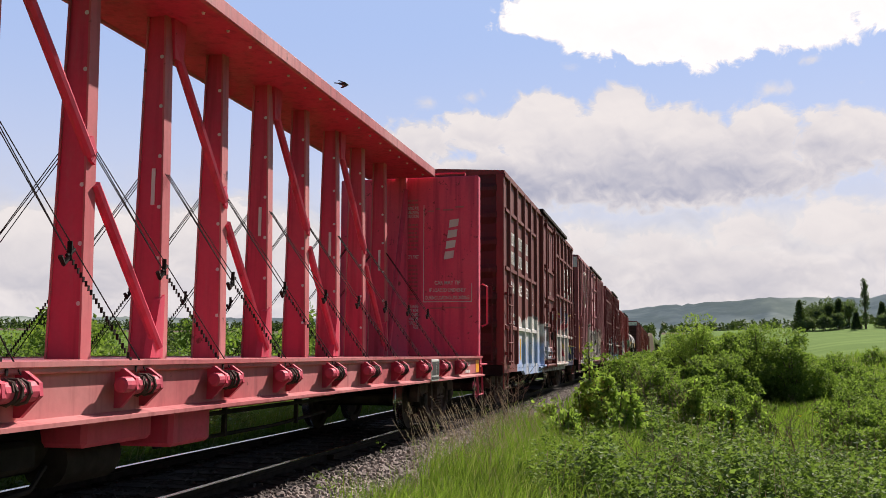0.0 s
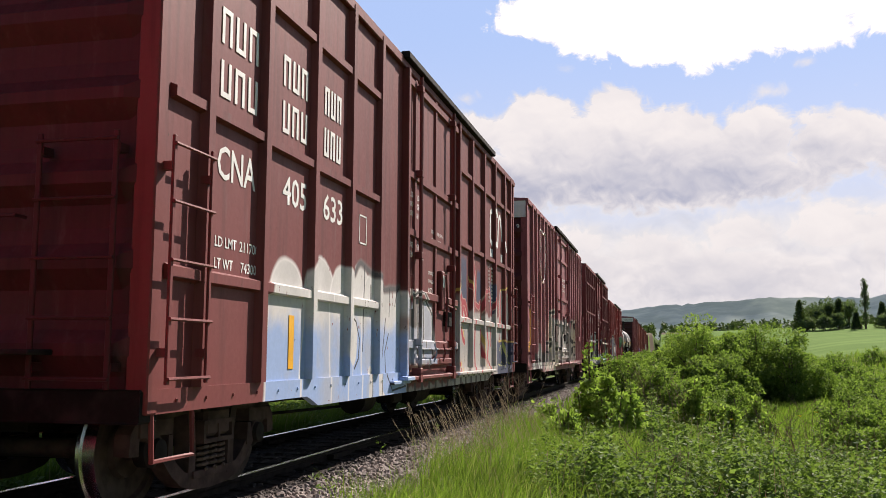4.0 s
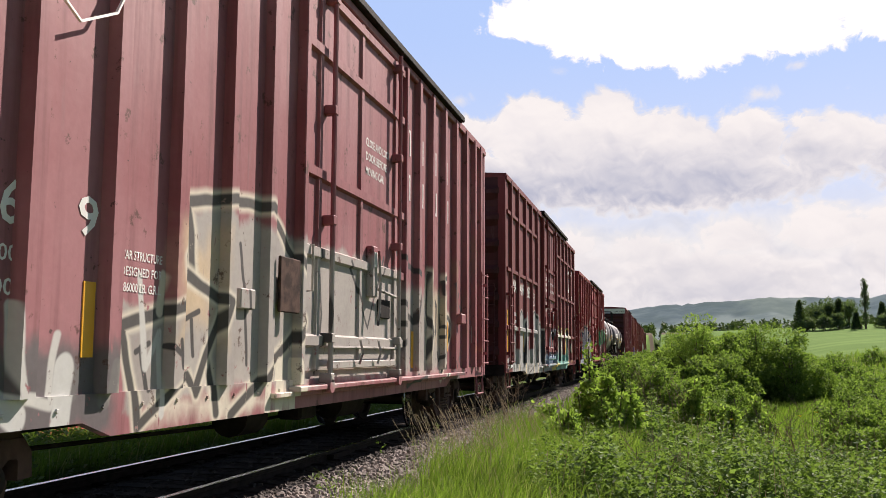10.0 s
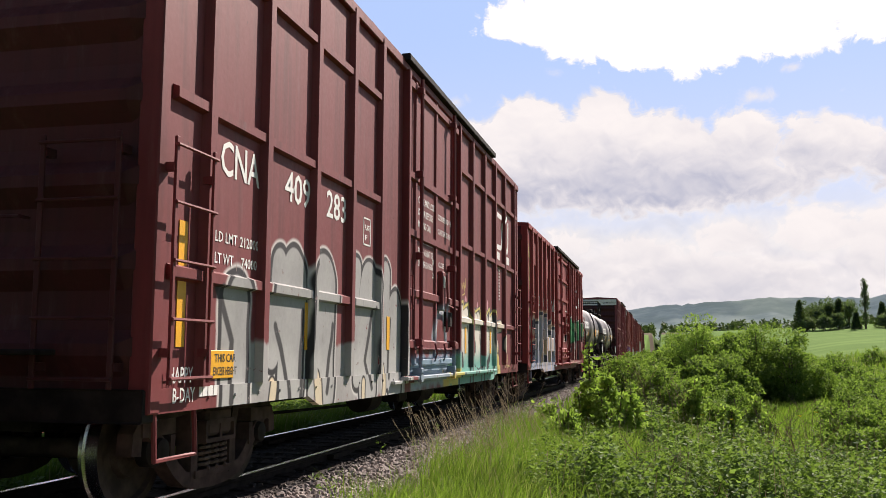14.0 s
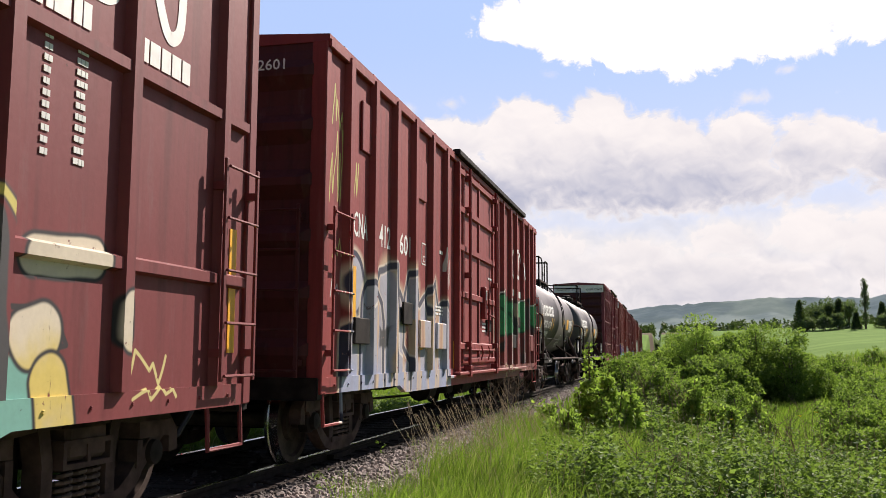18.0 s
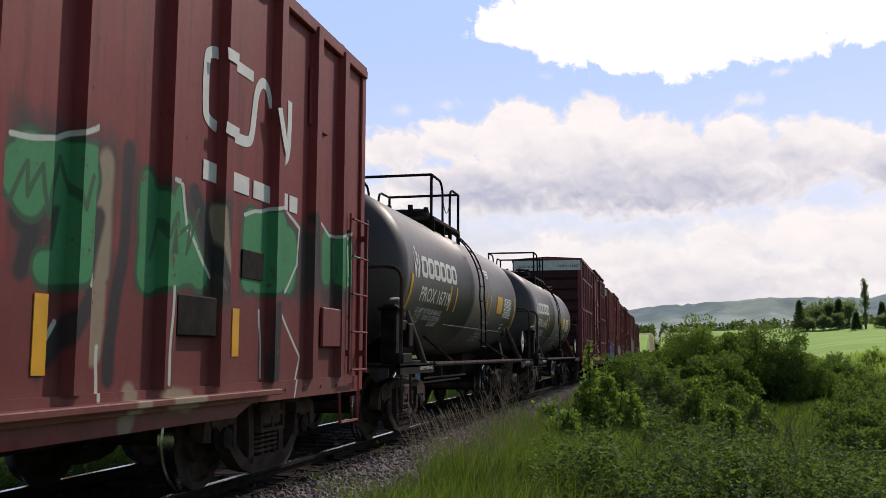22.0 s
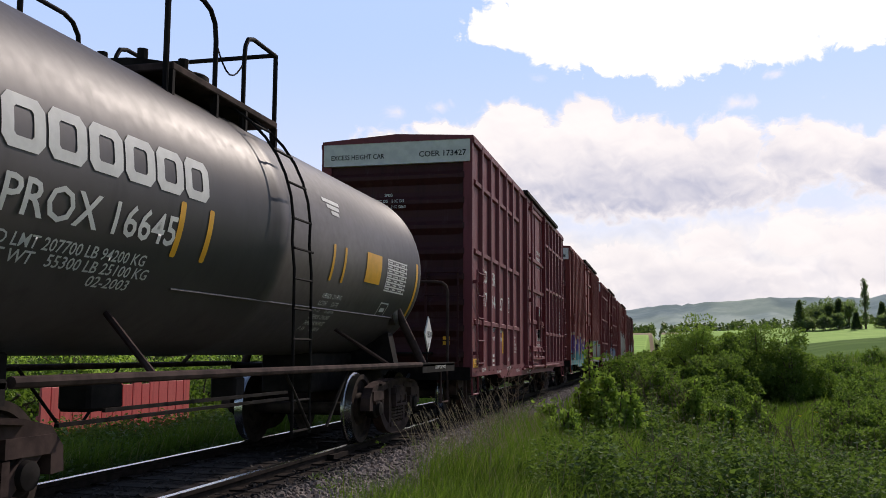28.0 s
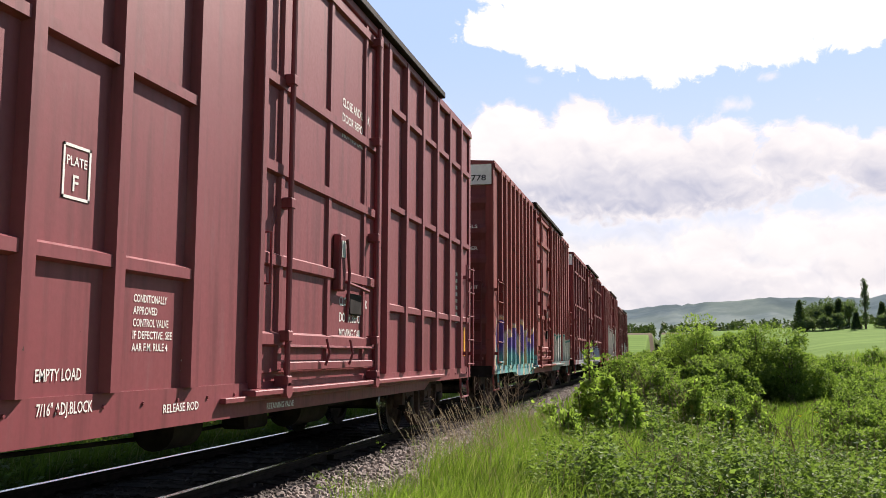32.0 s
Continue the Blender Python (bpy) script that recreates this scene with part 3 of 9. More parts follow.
    part("grab_iron", Geo().tube([(s * a, y0 + w * 0.07, z0 + 0.9), (s * (a + 0.07), y0 + w * 0.07, z0 + 0.9), (s * (a + 0.07), y0 + w * 0.07, z0 + 1.35), (s * a, y0 + w * 0.07, z0 + 1.35)], 0.013, 6), rod, d)
    part("door_track", Geo().bevel_box(s * (SIDE + 0.0), s * (SIDE + 0.14), y0 - 0.1, min(y1 + w * 0.95, car_end(car) - 0.2), z0 - 0.06, z0 - 0.01, 0.008), paint, car)
    part("door_hood", Geo().bevel_box(s * (SIDE + 0.0), s * (SIDE + 0.13), y0 - 0.1, min(y1 + w * 0.95, car_end(car) - 0.2), z1 + 0.11, z1 + 0.21, 0.012), STEEL_DARK, car, "dark hood over the door track")


def car_end(car):
    return 7.8


def reflectors(car, spots):
    """Yellow reflecting strips on the right side: (distance, z0, z1)."""
    h = car["half"]
    for d, z0, z1 in spots:
        y = on_sheet(car, d - h, z0)[0]
        part("reflector", Geo().box(SIDE - 0.002, SIDE + 0.006, y - 0.06, y + 0.06, z0, z1), YELLOW, car, "yellow reflector strip")


def plate_box(car, d, z, w=0.45, hh=0.6):
    """The painted outline round the clearance plate letter."""
    y, z = on_sheet(car, d - car["half"], z)
    x = SIDE + 0.002
    g = Geo()
    for a in ((y, y + w, z, z + 0.018), (y, y + w, z + hh - 0.018, z + hh), (y, y + 0.018, z, z + hh), (y + w - 0.018, y + w, z, z + hh)):
        g.box(x - 0.001, x + 0.003, *a)
    part("plate_outline", g, WHITE, car)


def band_logo(car, y, z, hgt, posts, post_w, post_d, wide=1.35):
    """A plain looping white band, painted over sheet and posts alike."""
    y, z = on_sheet(car, y, z)
    key = [(0.70, 0.97), (0.62, 0.97), (0.2, 0.97), (0.05, 0.92), (0.0, 0.78), (0.0, 0.22), (0.05, 0.08), (0.2, 0.03), (0.50, 0.03), (0.64, 0.06), (0.70, 0.2), (0.76, 0.75), (0.84, 0.95), (0.93, 0.95),
           (1.0, 0.78), (1.14, 0.25), (1.22, 0.05), (1.3, 0.05), (1.36, 0.2), (1.38, 0.6), (1.38, 0.97)]
    P = [Vector((a, b, 0)) for a, b in key]
    pts = []
    for i in range(len(P) - 1):
        p0, p1, p2, p3 = P[max(i - 1, 0)], P[i], P[i + 1], P[min(i + 2, len(P) - 1)]
        for k in range(10):
            u = k / 10
            pts.append(0.5 * ((2 * p1) + (p2 - p0) * u + (2 * p0 - 5 * p1 + 4 * p2 - p3) * u * u + (3 * p1 - p0 - 3 * p2 + p3) * u ** 3))
    pts.append(P[-1])
    g, ring = Geo(), []
    for i, p in enumerate(pts):
        t = (pts[min(i + 1, len(pts) - 1)] - pts[max(i - 1, 0)]).normalized()
        n = Vector((-t.y / wide, t.x, 0)) * 0.075
        ring.append((p + n, p - n))
    for (a, b), (c, d) in zip(ring, ring[1:]):
        q = [(y + v.x * hgt * wide, z + v.y * hgt) for v in (a, b, d, c)]
        mid = sum(v[0] for v in q) / 4
        x = SIDE + 0.004 + (post_d if any(abs(mid - (k - car["half"])) < post_w / 2 + 0.04 for k in posts) else 0)
        g.add([(x, v[0], v[1]) for v in q], [(0, 1, 2, 3)])
    part("painted_emblem", g, WHITE, car)
# ---- the train, car by car ----
BROWN, BROWN_F = (0.155, 0.042, 0.036), (0.21, 0.075, 0.066)
X_TEXT = SIDE + 0.004


def spaced(a, b, n):
    return [a + (b - a) * k / (n - 1) for k in range(n)]


# car maroon made very dark: shade on the ends put into the paint
END = car_paint("shade_dark_maroon_end", (0.042, 0.010, 0.011), (0.06, 0.017, 0.017), 0.1)
GRID = (1.77, 3.07, 4.36)


def grid_car(label, y, length, top, paint, **kw):
    return box_car(label, y, length, top, [0.72, 1.77, 2.95, 4.06, 5.14], [9.55 + 1.16 * k for k in range(5)] + [length - 0.62], (6.2, 9.5), paint, rails=GRID, **kw)


def rib_car(label, y, length, top, paint, posts_l, posts_r, door, **kw):
    return box_car(label, y, length, top, posts_l, posts_r, door, paint, rails=(), post_w=0.13, post_d=0.085, door_style="rib", rib_ends=6, **kw)


def door_words(car, y, z):
    h = car["half"]
    for k, w in enumerate(("CLOSE AND LOCK", "DOOR BEFORE", "MOVING CAR")):
        lettering(car, w, y - h, z - 0.17 * k, 0.14, SIDE + 0.034, 0.95 - 0.12 * k)


def glyph_marks(car, y, z, w, hgt, foot):
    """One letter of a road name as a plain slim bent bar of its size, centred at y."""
    k, a, b = 0.045, y - w / 2, y + w / 2
    u = [(a, 0), (b, 0), (b, hgt), (b - k, hgt), (b - k, k), (a + k, k), (a + k, hgt), (a, hgt)]
    g = Geo().prism([(p, z + q if foot else z + hgt - q) for p, q in u], "x", X_TEXT - 0.001, X_TEXT + 0.003)
    part("lettering", g, WHITE, car)


def weights(car, d, z, a, b):
    h = car["half"]
    lettering(car, "LD LMT", d - h, z, 0.12, X_TEXT, 0.38)
    lettering(car, a, d - h + 0.43, z, 0.12, X_TEXT, 0.36)
    lettering(car, "LT WT", d - h, z - 0.17, 0.12, X_TEXT, 0.32)
    lettering(car, b, d - h + 0.46, z - 0.17, 0.12, X_TEXT, 0.3)


def train():
    # 1: centre-beam flat car
    centre_beam()
    # 2: grid-sided car with a white and blue piece
    white, sky, ink = (0.68, 0.66, 0.64), (0.33, 0.46, 0.74), (0.025, 0.025, 0.03)
    red, gold, navy = (0.42, 0.03, 0.055), (0.68, 0.47, 0.12), (0.045, 0.065, 0.13)
    tops = [[(4.18, 2.15), (4.32, 2.08), (4.42, 2.18), (4.51, 2.22), (4.66, 2.19), (4.88, 2.16), (5.15, 2.12), (5.37, 2.04), (5.46, 1.98), (6.14, 2.05)]]
    thin = [[(4.23, 1.62), (4.4, 1.54), (4.52, 1.34), (4.5, 1.13), (4.36, 1.01)], [(4.65, 1.71), (4.64, 1.22)], [(5.53, 1.62), (5.4, 1.04), (5.35, 0.68)], [(5.67, 1.43), (5.53, 1.2), (5.58, 0.92), (5.8, 0.75), (6.39, 0.79)],
            [(4.9, 1.99), (4.93, 1.79)], [(5.68, 2.0), (5.68, 1.66)], [(4.96, 0.97), (4.99, 0.69)], [(5.95, 1.8), (6.03, 1.98), (6.14, 2.05)], [(4.66, 2.19), (4.65, 1.78)]]
    arch = [[(6.44, 2.02), (6.65, 2.0), (6.86, 2.06), (7.18, 2.06), (7.53, 1.91), (7.81, 1.78), (7.84, 1.2)], [(7.3, 1.9), (7.35, 1.05)], [(6.95, 1.95), (7.0, 1.2)]]
    flame_a = [[(9.65, 2.65), (9.77, 2.39), (10.05, 2.1), (10.1, 1.81)], [(9.52, 2.12), (9.52, 1.83), (9.61, 1.83)], [(9.61, 1.63), (9.79, 1.37), (9.94, 1.07), (9.87, 0.92)], [(10.05, 2.08), (10.31, 2.08), (10.54, 1.88)],
               [(10.2, 1.98), (10.38, 1.84)], [(9.87, 1.71), (10.13, 1.44), (10.24, 1.41)]]
    flame_b = [[(10.92, 2.82), (11.05, 2.9), (11.26, 2.44), (11.09, 1.97), (10.91, 1.56), (10.96, 1.35)], [(11.17, 1.67), (11.14, 1.29), (11.19, 0.89)], [(11.27, 2.12), (11.54, 2.06), (11.68, 2.17)],
               [(11.71, 1.6), (11.78, 1.2), (11.93, 1.08), (12.16, 1.2)], [(12.34, 1.71), (12.49, 1.39), (12.38, 1.02)]]
    flame_c = [[(12.07, 2.62), (11.87, 2.34), (11.7, 1.84)], [(12.07, 2.62), (12.29, 2.4), (12.64, 2.49), (12.82, 1.97), (13.04, 2.31), (13.16, 2.04), (13.45, 1.66)], [(12.73, 1.81), (12.71, 1.35)], [(10.56, 2.47), (10.74, 2.32), (10.9, 2.43), (10.93, 2.82)],
               [(13.64, 2.26), (13.84, 1.76)], [(13.95, 2.47), (13.9, 1.85)], [(14.24, 2.49), (14.34, 1.97)], [(14.52, 2.55), (14.56, 1.9)], [(12.55, 1.02), (12.89, 0.74)], [(9.48, 1.02), (9.6, 0.94)]]
    glow = [[(9.23, 2.41), (9.29, 2.25), (9.4, 2.22), (9.48, 2.3), (9.58, 2.55)], [(10.56, 2.55), (10.77, 2.34), (10.92, 2.48)], [(10.04, 1.68), (10.24, 1.48)], [(11.79, 1.57), (11.89, 1.17), (12.01, 1.13)], [(12.17, 1.08), (12.39, 0.88)], [(10.0, 1.05), (10.08, 0.91)], [(13.86, 2.53), (14.86, 2.64)], [(13.69, 1.46), (14.95, 1.47)]]
    blue = [("fill", (2.0, 6.4, 0.6, 1.6), white, sky, 1.25, 0.1),
            ("blob", [[(2.3, 0.7, 2.4, 1.65, 0.42)], [(3.2, 0.7, 3.25, 1.7, 0.44)], [(3.95, 0.7, 3.9, 1.75, 0.36)], [(4.5, 0.7, 4.5, 1.8, 0.38)], [(5.0, 0.7, 5.0, 1.74, 0.40)], [(6.1, 0.8, 6.05, 1.68, 0.34), (5.6, 1.0, 5.6, 1.66, 0.34)]],
             white, sky, 1.5, None, 0.0, (0.8, 0.78, 0.76), 0.05),
            ("blob", [[(4.22, 1.22, 4.24, 1.42, 0.22)], [(4.9, 0.7, 4.92, 0.98, 0.07), (5.32, 0.66, 5.28, 1.3, 0.09)]], (0.70, 0.68, 0.66), None, 1, None, 0, None, 0),
            ("line", tops, 0.03, (0.10, 0.095, 0.10), (0.16, 0.12, 0.12), 0.05), ("line", thin, 0.014, ink, None, 0),
            ("fill", (6.2, 7.85, 0.98, 1.95), (0.46, 0.49, 0.56), (0.36, 0.42, 0.54), 1.3, 0.1), ("fill", (6.45, 7.03, 1.56, 1.99), (0.15, 0.125, 0.11), None, 1, 0.06),
            ("line", arch, 0.022, ink, (0.72, 0.7, 0.66), 0.04),
            ("fill", (6.1, 6.42, 0.95, 1.75), (0.30, 0.13, 0.06), None, 1, 0.3), ("fill", (6.3, 7.5, 0.9, 1.15), (0.45, 0.26, 0.10), None, 1, 0.35), ("fill", (6.4, 9.4, 0.62, 0.78), (0.36, 0.33, 0.31), None, 1, 0.06),
            ("line", [[(6.5 + 0.4 * k, 0.62), (6.5 + 0.4 * k, 0.8)] for k in range(8)], 0.06, (0.07, 0.05, 0.05), None, 0),
            ("fill", (9.2, 13.75, 0.6, 2.0), (0.47, 0.45, 0.43), (0.52, 0.49, 0.46), 1.2, 0.08),
            ("fill", (9.8, 10.5, 1.98, 2.95), navy, None, 1, 0.12), ("fill", (11.3, 11.75, 2.15, 2.8), navy, None, 1, 0.1), ("fill", (12.6, 13.5, 1.95, 2.65), navy, None, 1, 0.1),
            ("fill", (13.4, 15.4, 0.6, 1.5), navy, None, 1, 0.08), ("fill", (9.05, 9.36, 0.7, 1.5), navy, None, 1, 0.1),
            ("blob", [[(9.4, 1.6, 9.62, 2.62, 0.09), (9.5, 1.5, 9.6, 2.2, 0.16), (9.8, 1.6, 9.85, 2.0, 0.16)], [(10.75, 1.7, 11.05, 2.82, 0.10), (11.0, 1.6, 11.1, 2.5, 0.14), (10.75, 1.6, 10.9, 2.2, 0.2)], [(12.0, 1.7, 12.07, 2.5, 0.09), (12.0, 1.7, 12.1, 2.2, 0.16)], [(13.0, 1.4, 13.03, 2.2, 0.07), (12.95, 1.4, 13.0, 1.9, 0.12)], [(13.95, 1.6, 13.95, 2.4, 0.17), (14.4, 1.6, 14.45, 2.45, 0.2), (14.75, 1.6, 14.75, 2.4, 0.14)]],
             (0.50, 0.48, 0.46), None, 1, None, 0, None, 0),
            ("line", flame_a, 0.06, red, (0.66, 0.50, 0.40), 0.018), ("line", flame_b, 0.055, red, (0.66, 0.50, 0.40), 0.018), ("line", flame_c, 0.042, red, (0.66, 0.50, 0.40), 0.016), ("line", glow, 0.022, gold, None, 0),
            ("line", [[(9.4 + 0.44 * k, 0.66), (9.4 + 0.44 * k, 0.8)] for k in range(9)], 0.07, (0.10, 0.07, 0.07), None, 0),
            ("line", [scribble(13.8, 1.1, 0.5, 0.4, 5, 1), scribble(13.6, 0.85, 0.9, 0.25, 7, 2), scribble(14.5, 0.95, 0.4, 0.3, 4, 3)], 0.012, (0.6, 0.6, 0.2), None, 0)]
    p = car_paint("brown_paint_blue_piece", (0.132, 0.031, 0.028), (0.168, 0.054, 0.048), 0.2, 0.5, blue, 7.8)
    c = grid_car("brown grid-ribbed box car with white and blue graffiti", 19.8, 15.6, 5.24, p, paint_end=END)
    h = c["half"]
    LEAN[c.name] = 7.4
    for d, w in ((0.80, 0.75), (2.04, 0.66), (3.12, 0.55)):
        for e in range(3):
            glyph_marks(c, d + 0.13 + (e + 0.45) * w / 3 - h, 3.68, w / 4.2, 0.3, e % 2)
            glyph_marks(c, d + 0.13 + (e + 0.45) * w / 3 - h, 3.24, w / 4.2, 0.3, (e + 1) % 2)
    for d, w, body in ((0.80, 0.70, "CNA"), (2.08, 0.58, "405"), (3.1, 0.58, "633")):
        lettering(c, body, d - h, 2.56, 0.38, X_TEXT, w)
    weights(c, 0.80, 2.02, "211700", "74300")
    plate_box(c, 4.26, 2.44, 0.27, 0.34)
    for k, w in enumerate(("CLOSE AND LOCK", "DOOR BEFORE", "MOVING CAR")):
        lettering(c, w, 6.24 - h, 3.32 - 0.13 * k, 0.11, SIDE + 0.034, 0.62 - 0.06 * k)
    for k, w in enumerate(("VERROUILLER LA", "PORTE AVANT DE", "DEPLACER LE WAGON")):
        lettering(c, w, 6.24 - h, 2.76 - 0.13 * k, 0.11, SIDE + 0.034, (0.6, 0.6, 0.78)[k])
    lettering(c, "DOOR OPENING W 10-0 H 12-4", 7.48 - h, 2.96, 0.08, SIDE + 0.034, 0.75)
    lettering(c, "OUVERTURE DE PORTE", 7.48 - h, 2.84, 0.08, SIDE + 0.034, 0.6)
    lettering(c, "OPEN CLOSE", 7.3 - h, 2.34, 0.07, SIDE + 0.034, 0.4)
    lettering(c, "OUVRIR FERMER", 7.3 - h, 2.22, 0.07, SIDE + 0.034, 0.4)
    lettering(c, "ASD", 7.3 - h, 2.06, 0.13, SIDE + 0.034, 0.26)
    band_logo(c, 12.4 - h, 3.37, 0.72, [9.55 + 1.16 * k for k in range(5)], 0.10, 0.075, 1.7)
    bars(c, 12.37 - h, 3.12, 0.67, 0.3, 1, X_TEXT, seed=5)
    bars(c, 13.57 - h, 3.12, 0.7, 0.3, 1, X_TEXT, seed=6)
    bars(c, 12.2 - h, 2.2, 0.08, 0.75, 10, X_TEXT, PALE, seed=9)
    bars(c, 12.5 - h, 2.2, 0.11, 0.75, 10, X_TEXT, PALE, seed=10)
    reflectors(c, [(2.35, 1.05, 1.55), (3.95, 1.05, 1.55), (8.0, 1.1, 1.7), (14.9, 1.2, 2.3)])
    # 3: ribbed car with a silver piece
    cream, soot = (0.74, 0.68, 0.56), (0.045, 0.043, 0.045)
    sil = [("fill", (3.3, 4.3, 0.8, 1.55), (0.44, 0.41, 0.38), None, 1, 0.06), ("fill", (4.05, 9.6, 0.85, 2.35), (0.43, 0.405, 0.375), (0.48, 0.45, 0.41), 1.1, 0.12), ("fill", (9.3, 12.5, 0.85, 2.2), (0.40, 0.37, 0.34), (0.46, 0.43, 0.39), 1.1, 0.2),
           ("fill", (3.8, 4.7, 1.2, 2.2), (0.66, 0.5, 0.33), None, 1, 0.35), ("fill", (11.0, 12.4, 1.2, 2.3), (0.60, 0.48, 0.34), None, 1, 0.4), ("fill", (3.6, 6.2, 0.62, 0.95), cream, None, 1, 0.2),
           ("line", [[(4.07, 2.31), (4.78, 2.43), (5.47, 2.49), (5.88, 2.25), (6.26, 1.99)], [(4.07, 2.31), (4.22, 1.77)], [(6.37, 1.5), (5.49, 1.0), (4.84, 0.7)], [(4.46, 1.17), (4.6, 0.74)]], 0.05, soot, cream, 0.07),
           ("line", [[(4.02, 1.88), (4.06, 1.78), (4.72, 1.58), (4.51, 1.26), (4.27, 0.88), (4.16, 1.01), (3.51, 0.71), (3.34, 1.27), (3.28, 1.39), (4.01, 1.55)]], 0.045, soot, cream, 0.055),
           ("line", [[(4.96, 2.09), (5.09, 1.72), (5.17, 1.1)], [(3.49, 1.22), (3.63, 1.28)], [(3.54, 1.25), (3.61, 0.95)], [(3.94, 1.28), (3.98, 1.09)], [(3.97, 1.17), (3.83, 1.25)], [(4.02, 1.43), (4.32, 1.5)], [(4.2, 1.44), (4.25, 1.17)], [(6.65, 2.3), (6.79, 1.6), (6.7, 1.0)], [(7.6, 2.2), (8.3, 1.5), (8.93, 2.4)]], 0.025, soot, None, 0),
           ("blob", [[(5.55, 0.72, 5.6, 1.0, 0.07)], [(5.8, 0.74, 5.85, 1.08, 0.09)], [(6.1, 0.72, 6.1, 1.1, 0.08)], [(3.1, 0.9, 3.15, 1.1, 0.07)], [(2.8, 0.95, 2.85, 1.05, 0.06)], [(3.75, 1.5, 3.8, 1.75, 0.05)]], cream, None, 1, None, 0, None, 0),
           ("line", [[(9.4, 2.52), (10.23, 2.37), (10.73, 2.28), (10.41, 1.63), (9.7, 1.85), (9.55, 1.93)], [(9.35, 1.58), (9.85, 1.56), (10.05, 1.46), (9.65, 1.3)], [(10.68, 0.88), (10.06, 0.74)], [(11.46, 1.99), (11.62, 2.01), (11.76, 1.89), (11.77, 1.53), (11.67, 1.45), (11.61, 1.8)], [(11.48, 1.9), (11.47, 1.58), (11.54, 1.33)]], 0.045, soot, None, 0),
           ("line", [[(12.05, 2.34), (12.31, 2.39), (12.27, 2.04), (12.17, 1.97), (12.2, 1.82), (12.59, 1.78), (12.72, 1.68), (12.71, 1.51), (12.51, 1.32)], [(12.26, 1.07), (11.98, 0.84)], [(11.2, 2.36), (11.13, 1.78), (11.29, 1.51), (11.17, 1.16)]], 0.045, soot, cream, 0.09),
           ("line", [[(12.0, 2.28), (12.03, 2.08)], [(12.17, 2.23), (12.18, 2.1)], [(11.96, 1.77), (11.99, 1.59)], [(12.03, 1.6), (12.14, 1.58), (12.1, 1.45), (12.0, 1.45)], [(11.85, 1.22), (11.92, 1.08), (12.05, 1.17)]], 0.03, soot, None, 0),
           ("fill", (12.6, 13.3, 1.7, 2.9), (0.30, 0.17, 0.11), None, 1, 0.55), ("fill", (13.5, 14.25, 1.1, 2.3), (0.24, 0.12, 0.075), None, 1, 0.5), ("fill", (14.25, 14.95, 2.5, 3.4), (0.29, 0.15, 0.12), None, 1, 0.5), ("fill", (14.35, 15.1, 1.15, 1.4), (0.45, 0.22, 0.06), None, 1, 0.25), ("fill", (12.8, 13.3, 1.1, 1.6), (0.22, 0.12, 0.08), None, 1, 0.4),
           ("line", [[(12.83, 2.35), (12.89, 1.92)], [(12.96, 2.43), (13.09, 2.22)], [(13.37, 2.04), (13.51, 1.93), (13.47, 2.02)], [(13.56, 2.16), (13.6, 1.87)], [(13.4, 1.28), (13.46, 1.02)], [(13.38, 1.11), (13.5, 1.14)], [(12.85, 1.06), (12.99, 0.91), (13.06, 1.05)], [(13.2, 2.26), (13.39, 2.2), (13.22, 2.08)]], 0.025, (0.10, 0.075, 0.08), None, 0),
           ("fill", (12.5, 13.4, 0.6, 0.95), (0.14, 0.12, 0.125), None, 1, 0.2),
           ("fill", (0.75, 3.3, 0.6, 1.3), (0.13, 0.125, 0.13), None, 1, 0.15), ("line", [[(2.2, 1.45), (2.3, 0.95), (2.6, 0.9), (2.65, 1.3)], [(1.1, 0.8), (1.5, 0.75), (1.6, 1.1)], [(3.5, 1.7), (3.6, 1.1), (3.75, 1.35), (3.8, 0.75)]], 0.035, (0.62, 0.61, 0.58), None, 0),
           ("blob", [[(1.2, 0.8, 1.2, 1.1, 0.1)], [(2.1, 0.95, 2.3, 0.85, 0.09)], [(2.7, 0.8, 2.75, 1.1, 0.1)], [(1.6, 1.15, 1.7, 1.2, 0.12)]], (0.6, 0.6, 0.58), None, 1, None, 0, None, 0)]
    p = car_paint("faded_red_paint_silver_piece", (0.225, 0.080, 0.084), (0.31, 0.175, 0.175), 0.5, 0.8, sil, 7.785)
    # its end is painted far darker than its sides, for the shade there
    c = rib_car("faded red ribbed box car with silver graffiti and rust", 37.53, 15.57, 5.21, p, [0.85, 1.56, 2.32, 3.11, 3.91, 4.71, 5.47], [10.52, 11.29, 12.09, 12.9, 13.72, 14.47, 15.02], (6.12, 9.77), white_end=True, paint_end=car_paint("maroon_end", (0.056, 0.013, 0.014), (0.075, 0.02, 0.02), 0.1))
    h = c["half"]
    LEAN[c.name] = 1.0
    lettering(c, "WC", 1.0 - h, 2.33, 0.42, X_TEXT, 0.40)
    lettering(c, "21", 1.12 - h, 1.88, 0.34, X_TEXT, 0.28)
    lettering(c, "56", 1.87 - h, 1.88, 0.34, X_TEXT, 0.35)
    lettering(c, "9", 2.72 - h, 1.9, 0.34, X_TEXT, 0.2)
    lettering(c, "LD LMT", 1.06 - h, 1.68, 0.13, X_TEXT, 0.38)
    lettering(c, "214000", 1.76 - h, 1.68, 0.13, X_TEXT, 0.46)
    lettering(c, "LT WT", 1.06 - h, 1.5, 0.13, X_TEXT, 0.36)
    lettering(c, "72000", 1.78 - h, 1.5, 0.13, X_TEXT, 0.42)
